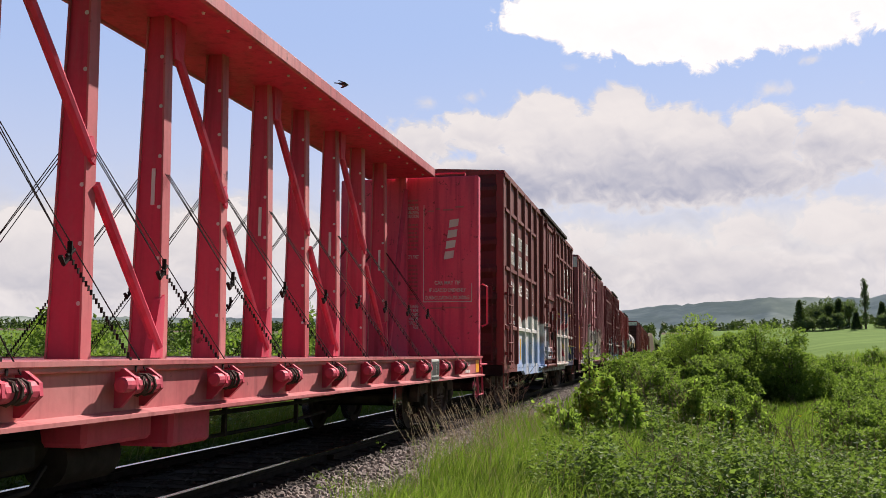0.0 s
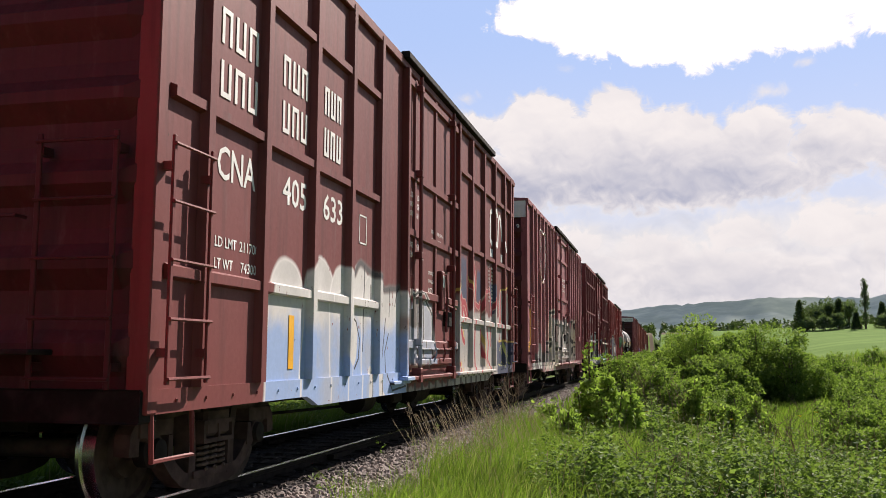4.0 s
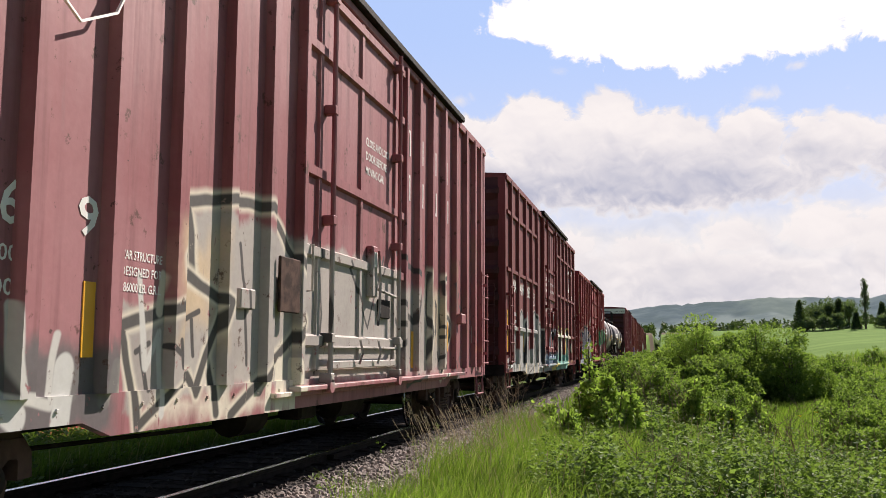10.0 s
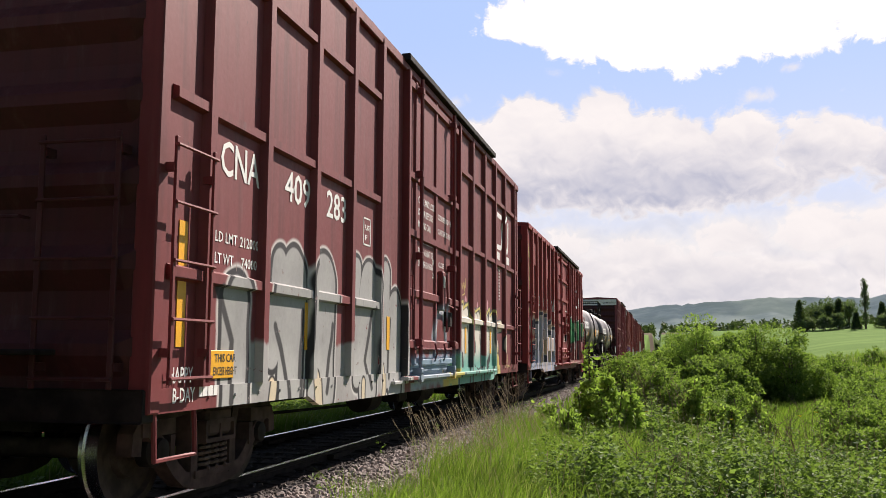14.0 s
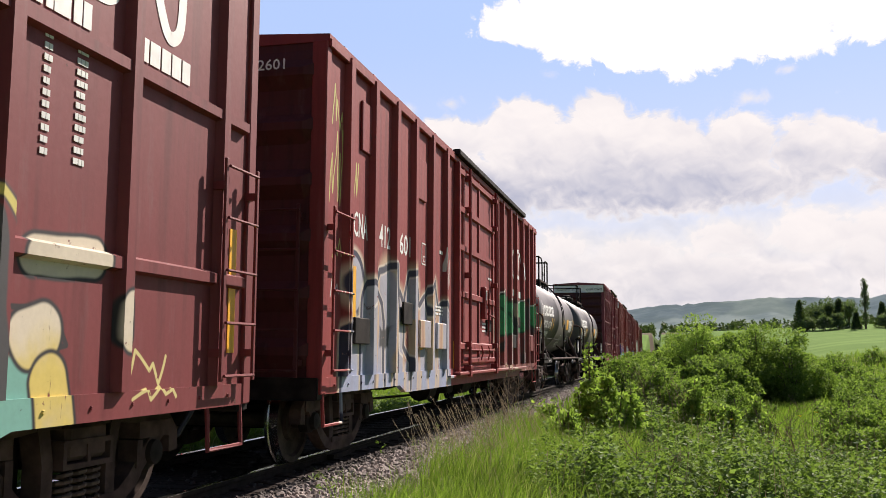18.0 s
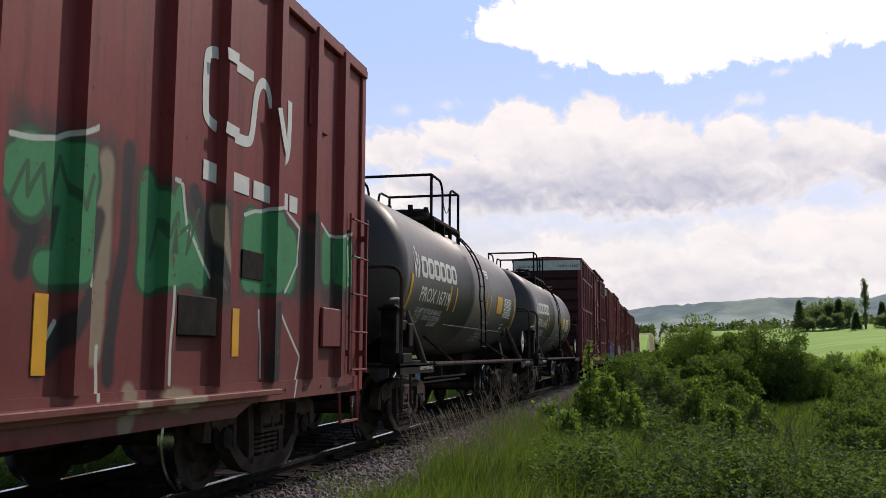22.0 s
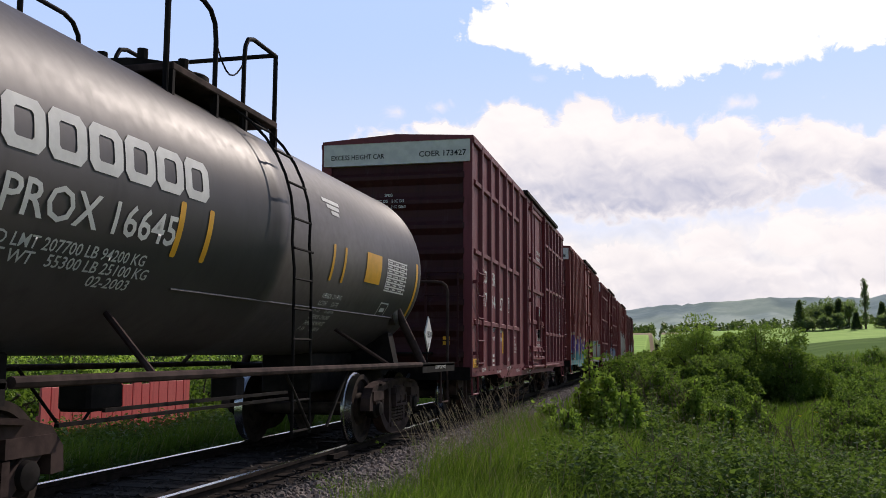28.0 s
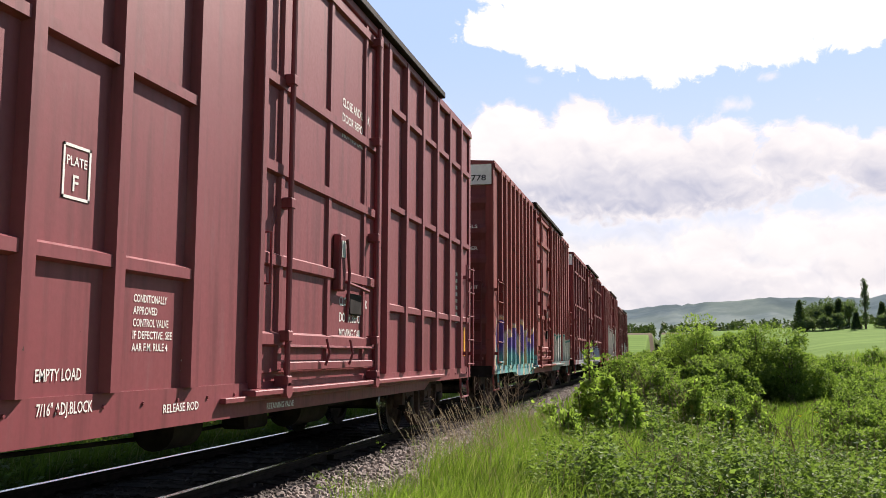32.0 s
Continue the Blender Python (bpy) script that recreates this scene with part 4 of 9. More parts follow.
    for k, w in enumerate(("CAR STRUCTURE", "DESIGNED FOR", "286000 LB. G.R.L.")):
        lettering(c, w, 3.19 - h, 1.80 - 0.105 * k, 0.085, X_TEXT, 0.5)
    end_lettering(c, "WC 215 9", 0.9, 4.38, 0.17, -h - 0.03)
    shield = [(0, 0.95), (0.18, 1.0), (0.42, 0.93), (0.5, 1.0), (0.58, 0.93), (0.82, 1.0), (1, 0.95), (0.95, 0.75), (1, 0.4), (0.8, 0.12), (0.5, 0), (0.2, 0.12), (0, 0.4), (0.05, 0.75), (0, 0.95)]
    for a, b in zip(shield, shield[1:]):
        if a[1] > -1:
            q = [(SIDE + 0.088, 2.0 + a[0] * 1.2 - h, 3.15 + a[1] * 1.5), (SIDE + 0.088, 2.0 + b[0] * 1.2 - h, 3.15 + b[1] * 1.5)]
            part("painted_outline", Geo().tube(q, 0.012, 4), WHITE, c)
    bars(c, 2.2 - h, 4.17, 0.75, 0.1, 1, SIDE + 0.004, PALE, seed=31)
    bars(c, 2.3 - h, 3.88, 0.6, 0.1, 1, SIDE + 0.004, PALE, seed=32)
    door_words(c, 8.0, 3.6)
    for k, d in enumerate((10.05, 10.75, 11.55, 12.33, 13.04, 13.81, 14.68)):
        glyph_marks(c, d - h, 3.93, 0.3, 0.36, k % 2)
    for k, d in enumerate((10.05, 10.77, 11.58, 12.37, 13.06, 13.95, 14.69)):
        glyph_marks(c, d - h, 3.3, 0.3, 0.36, k % 3)
    reflectors(c, [(0.60, 1.41, 2.36), (2.87, 1.17, 1.63), (6.2, 1.2, 1.57), (10.2, 1.0, 1.5), (12.25, 1.23, 1.70), (14.95, 1.4, 2.33)])
    part("placard_board", Geo().bevel_box(SIDE + 0.085, SIDE + 0.115, 5.56 - h, 6.02 - h, 1.56, 2.06, 0.01), plain("rusty_board", (0.07, 0.04, 0.032), 0.8, 0.0, 0.5, 7.0), c, "rust-brown placard board")
    part("card_holder", Geo().bevel_box(SIDE, SIDE + 0.05, 4.92 - h, 5.2 - h, 1.56, 1.73, 0.01), p, c, "small route card holder")
    part("warning_plate", Geo().bevel_box(SIDE, SIDE + 0.012, 0.10 - h, 0.52 - h, 1.25, 1.5, 0.004), YELLOW, c, "yellow warning plate")
    lettering(c, "EXCESS", 0.13 - h, 1.39, 0.1, SIDE + 0.014, 0.34, BLACK)
    lettering(c, "HEIGHT", 0.13 - h, 1.28, 0.1, SIDE + 0.014, 0.34, BLACK)
    bars(c, 14.22 - h, 1.82, 0.12, 0.62, 12, X_TEXT, PALE, seed=91)
    bars(c, 14.48 - h, 1.82, 0.15, 0.62, 12, X_TEXT, PALE, seed=92)
    part("data_board", Geo().bevel_box(SIDE, SIDE + 0.012, 14.38 - h, 14.88 - h, 1.39, 1.68, 0.004), STEEL_DARK, c, "dark data board with a pale rim")
    for a in ((14.38, 14.88, 1.385, 1.395), (14.38, 14.88, 1.675, 1.685), (14.38, 14.39, 1.395, 1.675), (14.87, 14.88, 1.395, 1.675)):
        part("painted_outline", Geo().box(SIDE + 0.012, SIDE + 0.016, a[0] - h, a[1] - h, a[2], a[3]), PALE, c)
    part("warning_plate", Geo().bevel_box(SIDE, SIDE + 0.012, 14.40 - h, 14.82 - h, 0.97, 1.14, 0.004), YELLOW, c, "faded yellow warning plate")
    part("hand_hold", Geo().bevel_box(SIDE + 0.02, SIDE + 0.16, 12.86 - h, 13.2 - h, 1.68, 1.85, 0.015), p, c, "small rusty step bracket")
    # 4: grid-sided car with a grey piece
    steel, green = (0.36, 0.36, 0.355), (0.17, 0.42, 0.36)
    crown = [[(9.56, 1.66), (9.62, 1.84), (9.9, 2.06), (10.1, 2.1), (10.12, 1.98), (10.56, 2.08), (10.66, 1.73)], [(10.83, 1.86), (11.03, 2.05), (11.19, 1.97), (11.61, 2.07), (11.68, 1.81)], [(11.91, 1.92), (12.15, 2.06), (12.35, 1.96), (12.59, 2.07), (12.65, 1.95), (12.96, 2.07), (13.14, 1.92)]]
    drops = [[(10.46, 1.68), (10.59, 1.29), (10.6, 0.9)], [(11.06, 1.01), (11.32, 0.92), (11.78, 0.97)], [(13.11, 1.45), (13.53, 1.44), (13.66, 1.25), (13.24, 1.2)], [(11.49, 1.72), (11.61, 1.38)], [(12.47, 1.83), (12.57, 1.48)]]
    shout = [[(9.97, 2.31), (10.0, 2.4), (10.09, 2.3), (10.14, 2.44)], [(10.17, 2.25), (10.23, 2.43), (10.24, 2.28)], [(10.28, 2.51), (10.28, 2.36)], [(10.05, 2.2), (10.24, 2.24)], [(9.65, 2.15), (9.71, 2.18), (9.69, 2.12)], [(9.76, 2.2), (9.81, 2.17), (9.78, 2.08), (9.84, 2.11)]]
    grey = [("fill", (1.1, 6.35, 0.62, 1.35), (0.42, 0.42, 0.41), None, 1, 0.06),
            ("blob", [[(1.3, 0.7, 1.3, 1.62, 0.24)], [(2.05, 1.2, 2.2, 2.0, 0.17), (2.45, 0.8, 2.55, 1.9, 0.3)], [(3.25, 0.8, 3.3, 1.85, 0.36)], [(4.35, 0.9, 4.35, 2.15, 0.14), (4.75, 0.8, 4.8, 1.95, 0.32)], [(5.5, 0.9, 5.5, 2.2, 0.16), (5.85, 0.8, 5.9, 1.7, 0.3)]], steel, (0.45, 0.45, 0.44), 1.2, ink, 0.05, (0.72, 0.71, 0.69), 0.045),
            ("line", [[(0.99, 1.7), (1.26, 1.28), (1.23, 0.8)], [(2.1, 1.45), (2.33, 1.07), (2.44, 0.74)], [(2.75, 1.6), (2.7, 0.8)], [(3.6, 1.5), (3.4, 0.8)], [(4.95, 1.7), (4.7, 1.1), (4.9, 0.8)], [(5.7, 1.6), (5.6, 0.9)]], 0.045, ink, None, 0),
            ("blob", [[(2.0, 0.66, 2.05, 0.9, 0.07)], [(3.2, 0.66, 3.15, 0.95, 0.09)], [(4.6, 0.66, 4.6, 0.85, 0.06)], [(5.4, 0.7, 5.4, 1.0, 0.07)]], (0.68, 0.58, 0.42), None, 1, ink, 0.02, None, 0),
            ("fill", (6.5, 9.5, 0.62, 1.25), (0.24, 0.38, 0.50), (0.32, 0.40, 0.46), 0.95, 0.15), ("fill", (8.5, 9.7, 0.6, 0.9), (0.62, 0.47, 0.10), None, 1, 0.08),
            ("line", [[(7.85, 1.45), (8.1, 1.82), (8.4, 1.88), (8.62, 1.7), (8.66, 1.45)]], 0.03, (0.5, 0.52, 0.54), (0.3, 0.36, 0.42), 0.12),
            ("fill", (8.9, 13.4, 0.6, 1.19), green, None, 1, 0.05), ("fill", (8.9, 9.65, 0.62, 0.97), (0.62, 0.52, 0.12), None, 1, 0.06),
            ("line", shout, 0.012, (0.62, 0.5, 0.12), None, 0),
            ("blob", [[(10.3, 1.98, 10.32, 2.1, 0.1), (10.2, 2.0, 10.5, 2.02, 0.06)], [(11.36, 1.98, 11.38, 2.1, 0.07), (11.28, 2.0, 11.52, 2.02, 0.05)], [(12.12, 2.0, 12.14, 2.2, 0.07), (12.38, 2.02, 12.38, 2.14, 0.08)]], (0.58, 0.27, 0.33), None, 1, None, 0, None, 0),
            ("blob", [[(10.05, 0.72, 10.0, 1.72, 0.32), (10.35, 0.72, 10.34, 1.76, 0.26)], [(11.15, 0.72, 11.1, 1.76, 0.24), (11.45, 0.72, 11.44, 1.78, 0.2)], [(12.25, 0.72, 12.22, 1.74, 0.24), (12.75, 0.72, 12.72, 1.76, 0.26)]], (0.72, 0.68, 0.60), green, 1.2, (0.06, 0.06, 0.065), 0.075, None, 0),
            ("line", crown, 0.026, (0.66, 0.56, 0.16), (0.06, 0.06, 0.06), 0.03), ("line", drops, 0.02, ink, None, 0),
            ("blob", [[(10.05, 1.0, 10.06, 1.18, 0.05), (10.1, 1.0, 10.08, 1.12, 0.06)], [(11.1, 1.24, 11.09, 1.46, 0.04), (11.14, 1.26, 11.13, 1.36, 0.07)], [(12.14, 1.24, 12.14, 1.4, 0.045)], [(12.25, 0.92, 12.6, 1.1, 0.09)]], ink, None, 1, None, 0, None, 0),
            ("blob", [[(13.3, 1.28, 13.45, 1.32, 0.16)], [(13.55, 0.78, 13.5, 1.05, 0.17)], [(13.35, 1.75, 13.9, 1.78, 0.13)], [(14.25, 1.3, 14.25, 1.5, 0.11)]], (0.66, 0.58, 0.46), (0.64, 0.50, 0.14), 1.2, ink, 0.02, None, 0),
            ("line", [scribble(14.35, 0.95, 0.45, 0.25, 5, 71), scribble(14.4, 0.85, 0.5, 0.12, 6, 72)], 0.014, (0.66, 0.58, 0.25), None, 0)]
    p = car_paint("brown_paint_grey_piece", (0.138, 0.028, 0.029), (0.168, 0.046, 0.045), 0.15, 0.5, grey, 8.05)
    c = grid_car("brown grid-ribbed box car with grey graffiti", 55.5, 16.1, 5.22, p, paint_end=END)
    h = c["half"]
    LEAN[c.name] = 3.9
    for d, w, body in ((0.88, 0.72, "CNA"), (2.15, 0.63, "409"), (3.22, 0.6, "283")):
        lettering(c, body, d - h, 2.6, 0.40, X_TEXT, w)
    weights(c, 0.83, 2.06, "212000", "74000")
    lettering(c, "HAPPY", 0.18 - h, 0.99, 0.16, SIDE + 0.024, 0.34)
    lettering(c, "B-DAY", 0.24 - h, 0.85, 0.15, SIDE + 0.024, 0.32)
    bars(c, 0.62 - h, 0.88, 0.3, 0.14, 1, SIDE + 0.024, seed=14)
    plate_box(c, 4.43, 2.44, 0.27, 0.33)
    for k, w in enumerate(("PLATE", "F")):
        lettering(c, w, 4.48 - h, 2.62 - 0.12 * k, 0.09, X_TEXT, 0.18 - 0.1 * k)
    door_words(c, 6.75, 3.3)
    for k, w in enumerate(("VERROUILLER LA", "PORTE AVANT DE", "DEPLACER LE WAGON")):
        lettering(c, w, 6.75 - h, 2.75 - 0.17 * k, 0.13, SIDE + 0.034, 0.85)
    lettering(c, "DOOR OPENING W 10-0 H 12-4", 7.9 - h, 3.22, 0.12, SIDE + 0.034, 1.25)
    lettering(c, "OUVERTURE DE PORTE", 7.9 - h, 3.0, 0.12, SIDE + 0.034, 0.95)
    lettering(c, "OPEN   CLOSE", 7.55 - h, 2.5, 0.11, SIDE + 0.034, 0.75)
    lettering(c, "OUVRIR FERMER", 7.55 - h, 2.3, 0.11, SIDE + 0.034, 0.75)
    band_logo(c, 12.88 - h, 3.39, 0.72, [9.55 + 1.16 * k for k in range(5)], 0.10, 0.075, 1.7)
    bars(c, 12.83 - h, 3.14, 0.66, 0.3, 1, X_TEXT, seed=15)
    bars(c, 14.0 - h, 3.14, 0.7, 0.3, 1, X_TEXT, seed=16)
    bars(c, 13.05 - h, 2.3, 0.08, 0.75, 11, X_TEXT, PALE, seed=17)
    bars(c, 13.35 - h, 2.3, 0.11, 0.75, 11, X_TEXT, PALE, seed=18)
    reflectors(c, [(0.35, 1.24, 2.16), (2.76, 1.23, 1.69), (5.45, 1.24, 1.66), (8.6, 1.4, 1.78), (10.07, 1.2, 1.66), (12.4, 1.2, 1.68), (15.45, 1.2, 2.2)])
    part("warning_plate", Geo().bevel_box(SIDE, SIDE + 0.012, 0.82 - h, 1.28 - h, 1.0, 1.22, 0.004), YELLOW, c, "yellow warning plate")
    lettering(c, "THIS CAR", 0.87 - h, 1.13, 0.09, SIDE + 0.014, 0.36, BLACK)
    lettering(c, "EXCESS HEIGHT", 0.85 - h, 1.03, 0.09, SIDE + 0.014, 0.4, BLACK)
    # 5: lower ribbed car with blue-grey and green pieces
    navy, slate = (0.03, 0.035, 0.07), (0.40, 0.40, 0.46)
    tan_bits = [[(11.01, 2.4), (10.99, 1.7)], [(10.97, 1.6), (10.95, 1.2)], [(12.46, 2.26), (12.58, 1.79)], [(11.8, 0.9), (12.1, 0.85)], [(11.3, 0.75), (11.35, 0.95)]]
    dark_bits = [[(10.95, 2.06), (10.79, 1.51), (10.45, 1.12)], [(11.27, 2.51), (11.25, 2.0), (11.12, 1.29), (11.11, 1.05)], [(12.13, 2.39), (12.49, 1.89), (12.72, 1.61)], [(13.59, 1.6), (13.54, 1.0)], [(10.2, 1.93), (10.34, 1.9), (10.25, 1.65)], [(14.47, 2.52), (14.63, 1.89)]]
    glints = [[(10.13, 2.38), (10.5, 2.42), (10.86, 2.59), (10.9, 2.08), (10.79, 1.6)], [(10.57, 1.39), (10.42, 1.17)], [(10.98, 1.23), (10.99, 0.91)], [(11.75, 2.43), (11.97, 2.42), (12.03, 2.09), (12.41, 1.78)], [(11.76, 1.65), (11.74, 1.01)],
              [(13.0, 2.37), (13.84, 2.57), (14.22, 2.4), (14.17, 2.04), (13.89, 1.76)], [(13.84, 1.54), (14.28, 1.16), (14.12, 0.78)], [(14.81, 2.52), (15.03, 2.42), (15.62, 2.52), (15.64, 1.96)], [(13.35, 1.56), (13.38, 1.0)]]
    arches = [[(1.91, 2.07), (2.02, 2.21), (2.56, 2.32), (2.66, 1.6), (2.62, 0.77)], [(2.76, 1.96), (2.91, 2.03), (3.1, 1.89), (3.11, 1.28), (3.43, 1.09), (3.43, 0.72)], [(3.13, 1.75), (3.16, 1.95), (3.34, 2.25), (3.74, 2.35), (3.88, 2.01), (3.81, 1.78)], [(3.93, 1.89), (4.21, 2.0), (4.44, 1.77)],
              [(4.28, 2.02), (4.56, 2.26), (4.79, 2.35), (5.02, 1.89)], [(5.1, 1.91), (5.37, 1.97), (5.61, 1.82), (5.62, 0.86)], [(1.94, 1.92), (2.12, 1.8), (2.19, 1.6), (2.2, 0.81)]]
    two = [("fill", (0.75, 5.95, 0.6, 1.15), (0.36, 0.40, 0.55), (0.40, 0.42, 0.52), 0.9, 0.08),
           ("blob", [[(1.02, 1.95, 1.05, 1.98, 0.30)], [(0.92, 0.7, 0.95, 1.3, 0.28)], [(1.55, 0.7, 1.6, 1.75, 0.24)]], slate, (0.33, 0.37, 0.52), 1.1, navy, 0.07, (0.62, 0.54, 0.42), 0.10),
           ("blob", [[(2.2, 0.7, 2.3, 2.05, 0.27)], [(2.95, 0.7, 2.95, 1.85, 0.16)], [(3.5, 1.9, 3.6, 2.08, 0.26), (3.6, 0.7, 3.6, 1.9, 0.16)], [(4.2, 0.7, 4.2, 1.78, 0.2)], [(4.62, 0.8, 4.72, 2.08, 0.2)], [(5.3, 0.7, 5.36, 1.7, 0.24)]], (0.40, 0.39, 0.45), (0.33, 0.37, 0.52), 1.0, None, 0, (0.58, 0.44, 0.30), 0.2),
           ("line", arches, 0.05, navy, (0.66, 0.60, 0.52), 0.035),
           ("fill", (2.0, 2.46, 1.22, 1.55), (0.05, 0.05, 0.052), None, 1, 0.06),
           ("line", [[(2.9, 1.6), (2.95, 1.2), (3.1, 1.15)], [(0.9, 2.05), (1.1, 2.15)], [(1.6, 1.75), (1.85, 1.85)], [(4.2, 1.95), (4.3, 1.8)]], 0.02, (0.7, 0.66, 0.6), None, 0),
           ("line", [scribble(0.22, 2.75, 0.42, 0.9, 7, 4), scribble(0.25, 3.4, 0.35, 0.7, 6, 5), scribble(0.95, 2.75, 0.2, 0.7, 5, 6), scribble(0.35, 2.2, 0.3, 0.3, 4, 7)], 0.012, (0.55, 0.55, 0.16), None, 0),
           ("line", [scribble(5.35, 2.1, 0.25, 0.9, 8, 8), scribble(0.3, 1.75, 0.25, 0.3, 4, 9)], 0.012, (0.6, 0.58, 0.55), None, 0),
           ("fill", (9.95, 15.75, 0.62, 1.75), (0.21, 0.042, 0.042), (0.23, 0.075, 0.065), 1.0, 0.12), ("fill", (9.4, 9.95, 1.2, 2.05), (0.33, 0.26, 0.19), None, 1, 0.25),
           ("fill", (10.0, 11.3, 1.5, 2.7), (0.05, 0.045, 0.045), None, 1, 0.25), ("fill", (11.25, 12.75, 1.5, 2.5), (0.05, 0.045, 0.045), None, 1, 0.2), ("fill", (12.85, 15.7, 1.6, 2.5), (0.06, 0.05, 0.05), None, 1, 0.2),
           ("line", tan_bits, 0.09, (0.36, 0.28, 0.20), None, 0), ("line", dark_bits, 0.075, ink, None, 0),
           ("blob", [[(10.25, 2.18, 10.75, 2.26, 0.19), (10.3, 2.1, 10.3, 2.28, 0.16), (10.66, 1.75, 10.76, 2.2, 0.15), (10.45, 1.68, 10.7, 1.7, 0.1)], [(11.52, 1.72, 11.52, 2.34, 0.1), (11.55, 1.75, 11.62, 2.2, 0.16), (11.95, 1.76, 11.85, 2.3, 0.12), (12.25, 1.78, 11.95, 2.1, 0.13), (11.6, 1.76, 12.2, 1.8, 0.12)],
                      [(13.12, 1.85, 13.12, 2.3, 0.14), (13.3, 2.3, 13.8, 2.36, 0.14), (13.95, 1.95, 13.98, 2.2, 0.2), (13.3, 1.84, 13.8, 1.9, 0.13), (13.4, 2.05, 13.7, 2.1, 0.2)], [(14.95, 2.0, 14.95, 2.35, 0.12), (15.3, 2.05, 15.3, 2.3, 0.17), (15.5, 2.05, 15.5, 2.32, 0.12)]], (0.045, 0.30, 0.12), None, 1, (0.03, 0.10, 0.05), 0.03, None, 0),
           ("line", glints, 0.018, (0.66, 0.70, 0.64), None, 0), ("line", [scribble(10.15, 1.9, 0.6, 0.5, 7, 61), scribble(11.5, 1.8, 0.7, 0.5, 7, 62)], 0.02, (0.03, 0.12, 0.06), None, 0)]
    p = car_paint("red_brown_paint_two_pieces", (0.20, 0.032, 0.030), (0.24, 0.055, 0.05), 0.3, 0.5, two, 8.05)
    # the end's red is darkened to carry its shade
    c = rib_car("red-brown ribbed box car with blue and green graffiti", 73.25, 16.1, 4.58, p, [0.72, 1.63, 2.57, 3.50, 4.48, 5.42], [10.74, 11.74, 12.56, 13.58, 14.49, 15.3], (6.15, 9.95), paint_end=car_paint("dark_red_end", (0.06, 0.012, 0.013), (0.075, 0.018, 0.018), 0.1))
    h = c["half"]
    LEAN[c.name] = 5.25
    lettering(c, "CNA", 0.90 - h, 2.51, 0.40, X_TEXT, 0.50)
    lettering(c, "412", 1.86 - h, 2.5, 0.40, X_TEXT, 0.47)
    lettering(c, "601", 2.74 - h, 2.5, 0.40, X_TEXT, 0.53)
    plate_box(c, 3.88, 2.46, 0.25, 0.32)
    lettering(c, "C", 3.95 - h, 2.5, 0.14, X_TEXT)
    for d, z in ((1.45, 3.85), (3.95, 3.7), (14.6, 3.75)):
        part("placard_board", Geo().bevel_box(SIDE, SIDE + 0.03, d - h - 0.25, d - h + 0.25, z - 0.3, z + 0.3, 0.01), p, c)
    for d, z, w in ((1.22, 1.45, 0.27), (3.14, 1.73, 0.22), (12.15, 1.47, 0.30)):
        part("placard_board", Geo().bevel_box(SIDE + 0.03, SIDE + 0.06, d - h - w, d - h + w, z - 0.15, z + 0.15, 0.01), STEEL_DARK, c, "dark placard board")
    for d, z in ((4.05, 1.47), (5.05, 1.46), (15.0, 1.46)):
        part("placard_board", Geo().bevel_box(SIDE + 0.03, SIDE + 0.07, d - h - 0.30, d - h + 0.30, z - 0.2, z + 0.2, 0.012), p, c, "sprayed-over placard board")
    part("data_board", Geo().bevel_box(SIDE, SIDE + 0.012, 12.96 - h, 13.38 - h, 1.82, 2.06, 0.004), STEEL_DARK, c, "dark data board with a pale rim")
    bars(c, 4.7 - h, 1.78, 0.62, 0.16, 3, X_TEXT, seed=26)
    bars(c, 4.55 - h, 0.73, 0.8, 0.2, 2, X_TEXT, seed=27)
    bars(c, 8.2 - h, 1.6, 0.4, 0.2, 3, SIDE + 0.034, seed=28)
    bars(c, 8.8 - h, 2.62, 0.5, 0.08, 1, SIDE + 0.034, seed=29)
    bars(c, 4.95 - h, 2.72, 0.24, 0.1, 1, X_TEXT, seed=30)
    band_logo(c, 11.99 - h, 2.92, 0.64, [10.74, 11.74, 12.56, 13.58, 14.49], 0.13, 0.085, 1.85)
    bars(c, 11.98 - h, 2.5, 1.9, 0.28, 1, X_TEXT, seed=25)
    end_lettering(c, "36 INCH STEEL WHEELS", -0.2, 2.9, 0.11, -h - 0.12, 1.1)
    end_lettering(c, "CNA 412601", 0.6, 4.15, 0.16, -h - 0.12, 0.9)
    reflectors(c, [(0.95, 1.6, 2.18), (3.9, 1.25, 1.65), (6.0, 0.95, 1.4), (10.2, 1.07, 1.53), (12.6, 1.17, 1.56), (14.95, 1.02, 1.92)])
    # 6, 7: tank cars
    tank_car(96.95, "16719")
    tank_car(110.48, "16645")
    # 8: maroon grid-sided car, clean
    p = car_paint("maroon_paint", (0.168, 0.044, 0.050), (0.198, 0.062, 0.068), 0.02, 0.4, rough=0.52)
    c = box_car("clean maroon grid-ribbed box car with a white-topped end", 118.35, 15.55, 5.24, [0.84, 1.77, 2.68, 3.63, 4.50, 5.50], [10.35 + 0.86 * k for k in range(6)],
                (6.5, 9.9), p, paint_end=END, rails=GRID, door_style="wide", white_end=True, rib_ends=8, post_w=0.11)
    c["half"] += 0.25
    h = c["half"]
    LEAN[c.name] = 4.4
    for d, z, body, w in ((1.27, 2.54, "CO", 0.46), (2.2, 2.55, "ER", 0.42), (1.33, 2.1, "17", 0.32), (2.22, 2.1, "34", 0.40), (3.13, 2.1, "27", 0.38)):
        lettering(c, body, d - h, z, 0.38, X_TEXT, w)
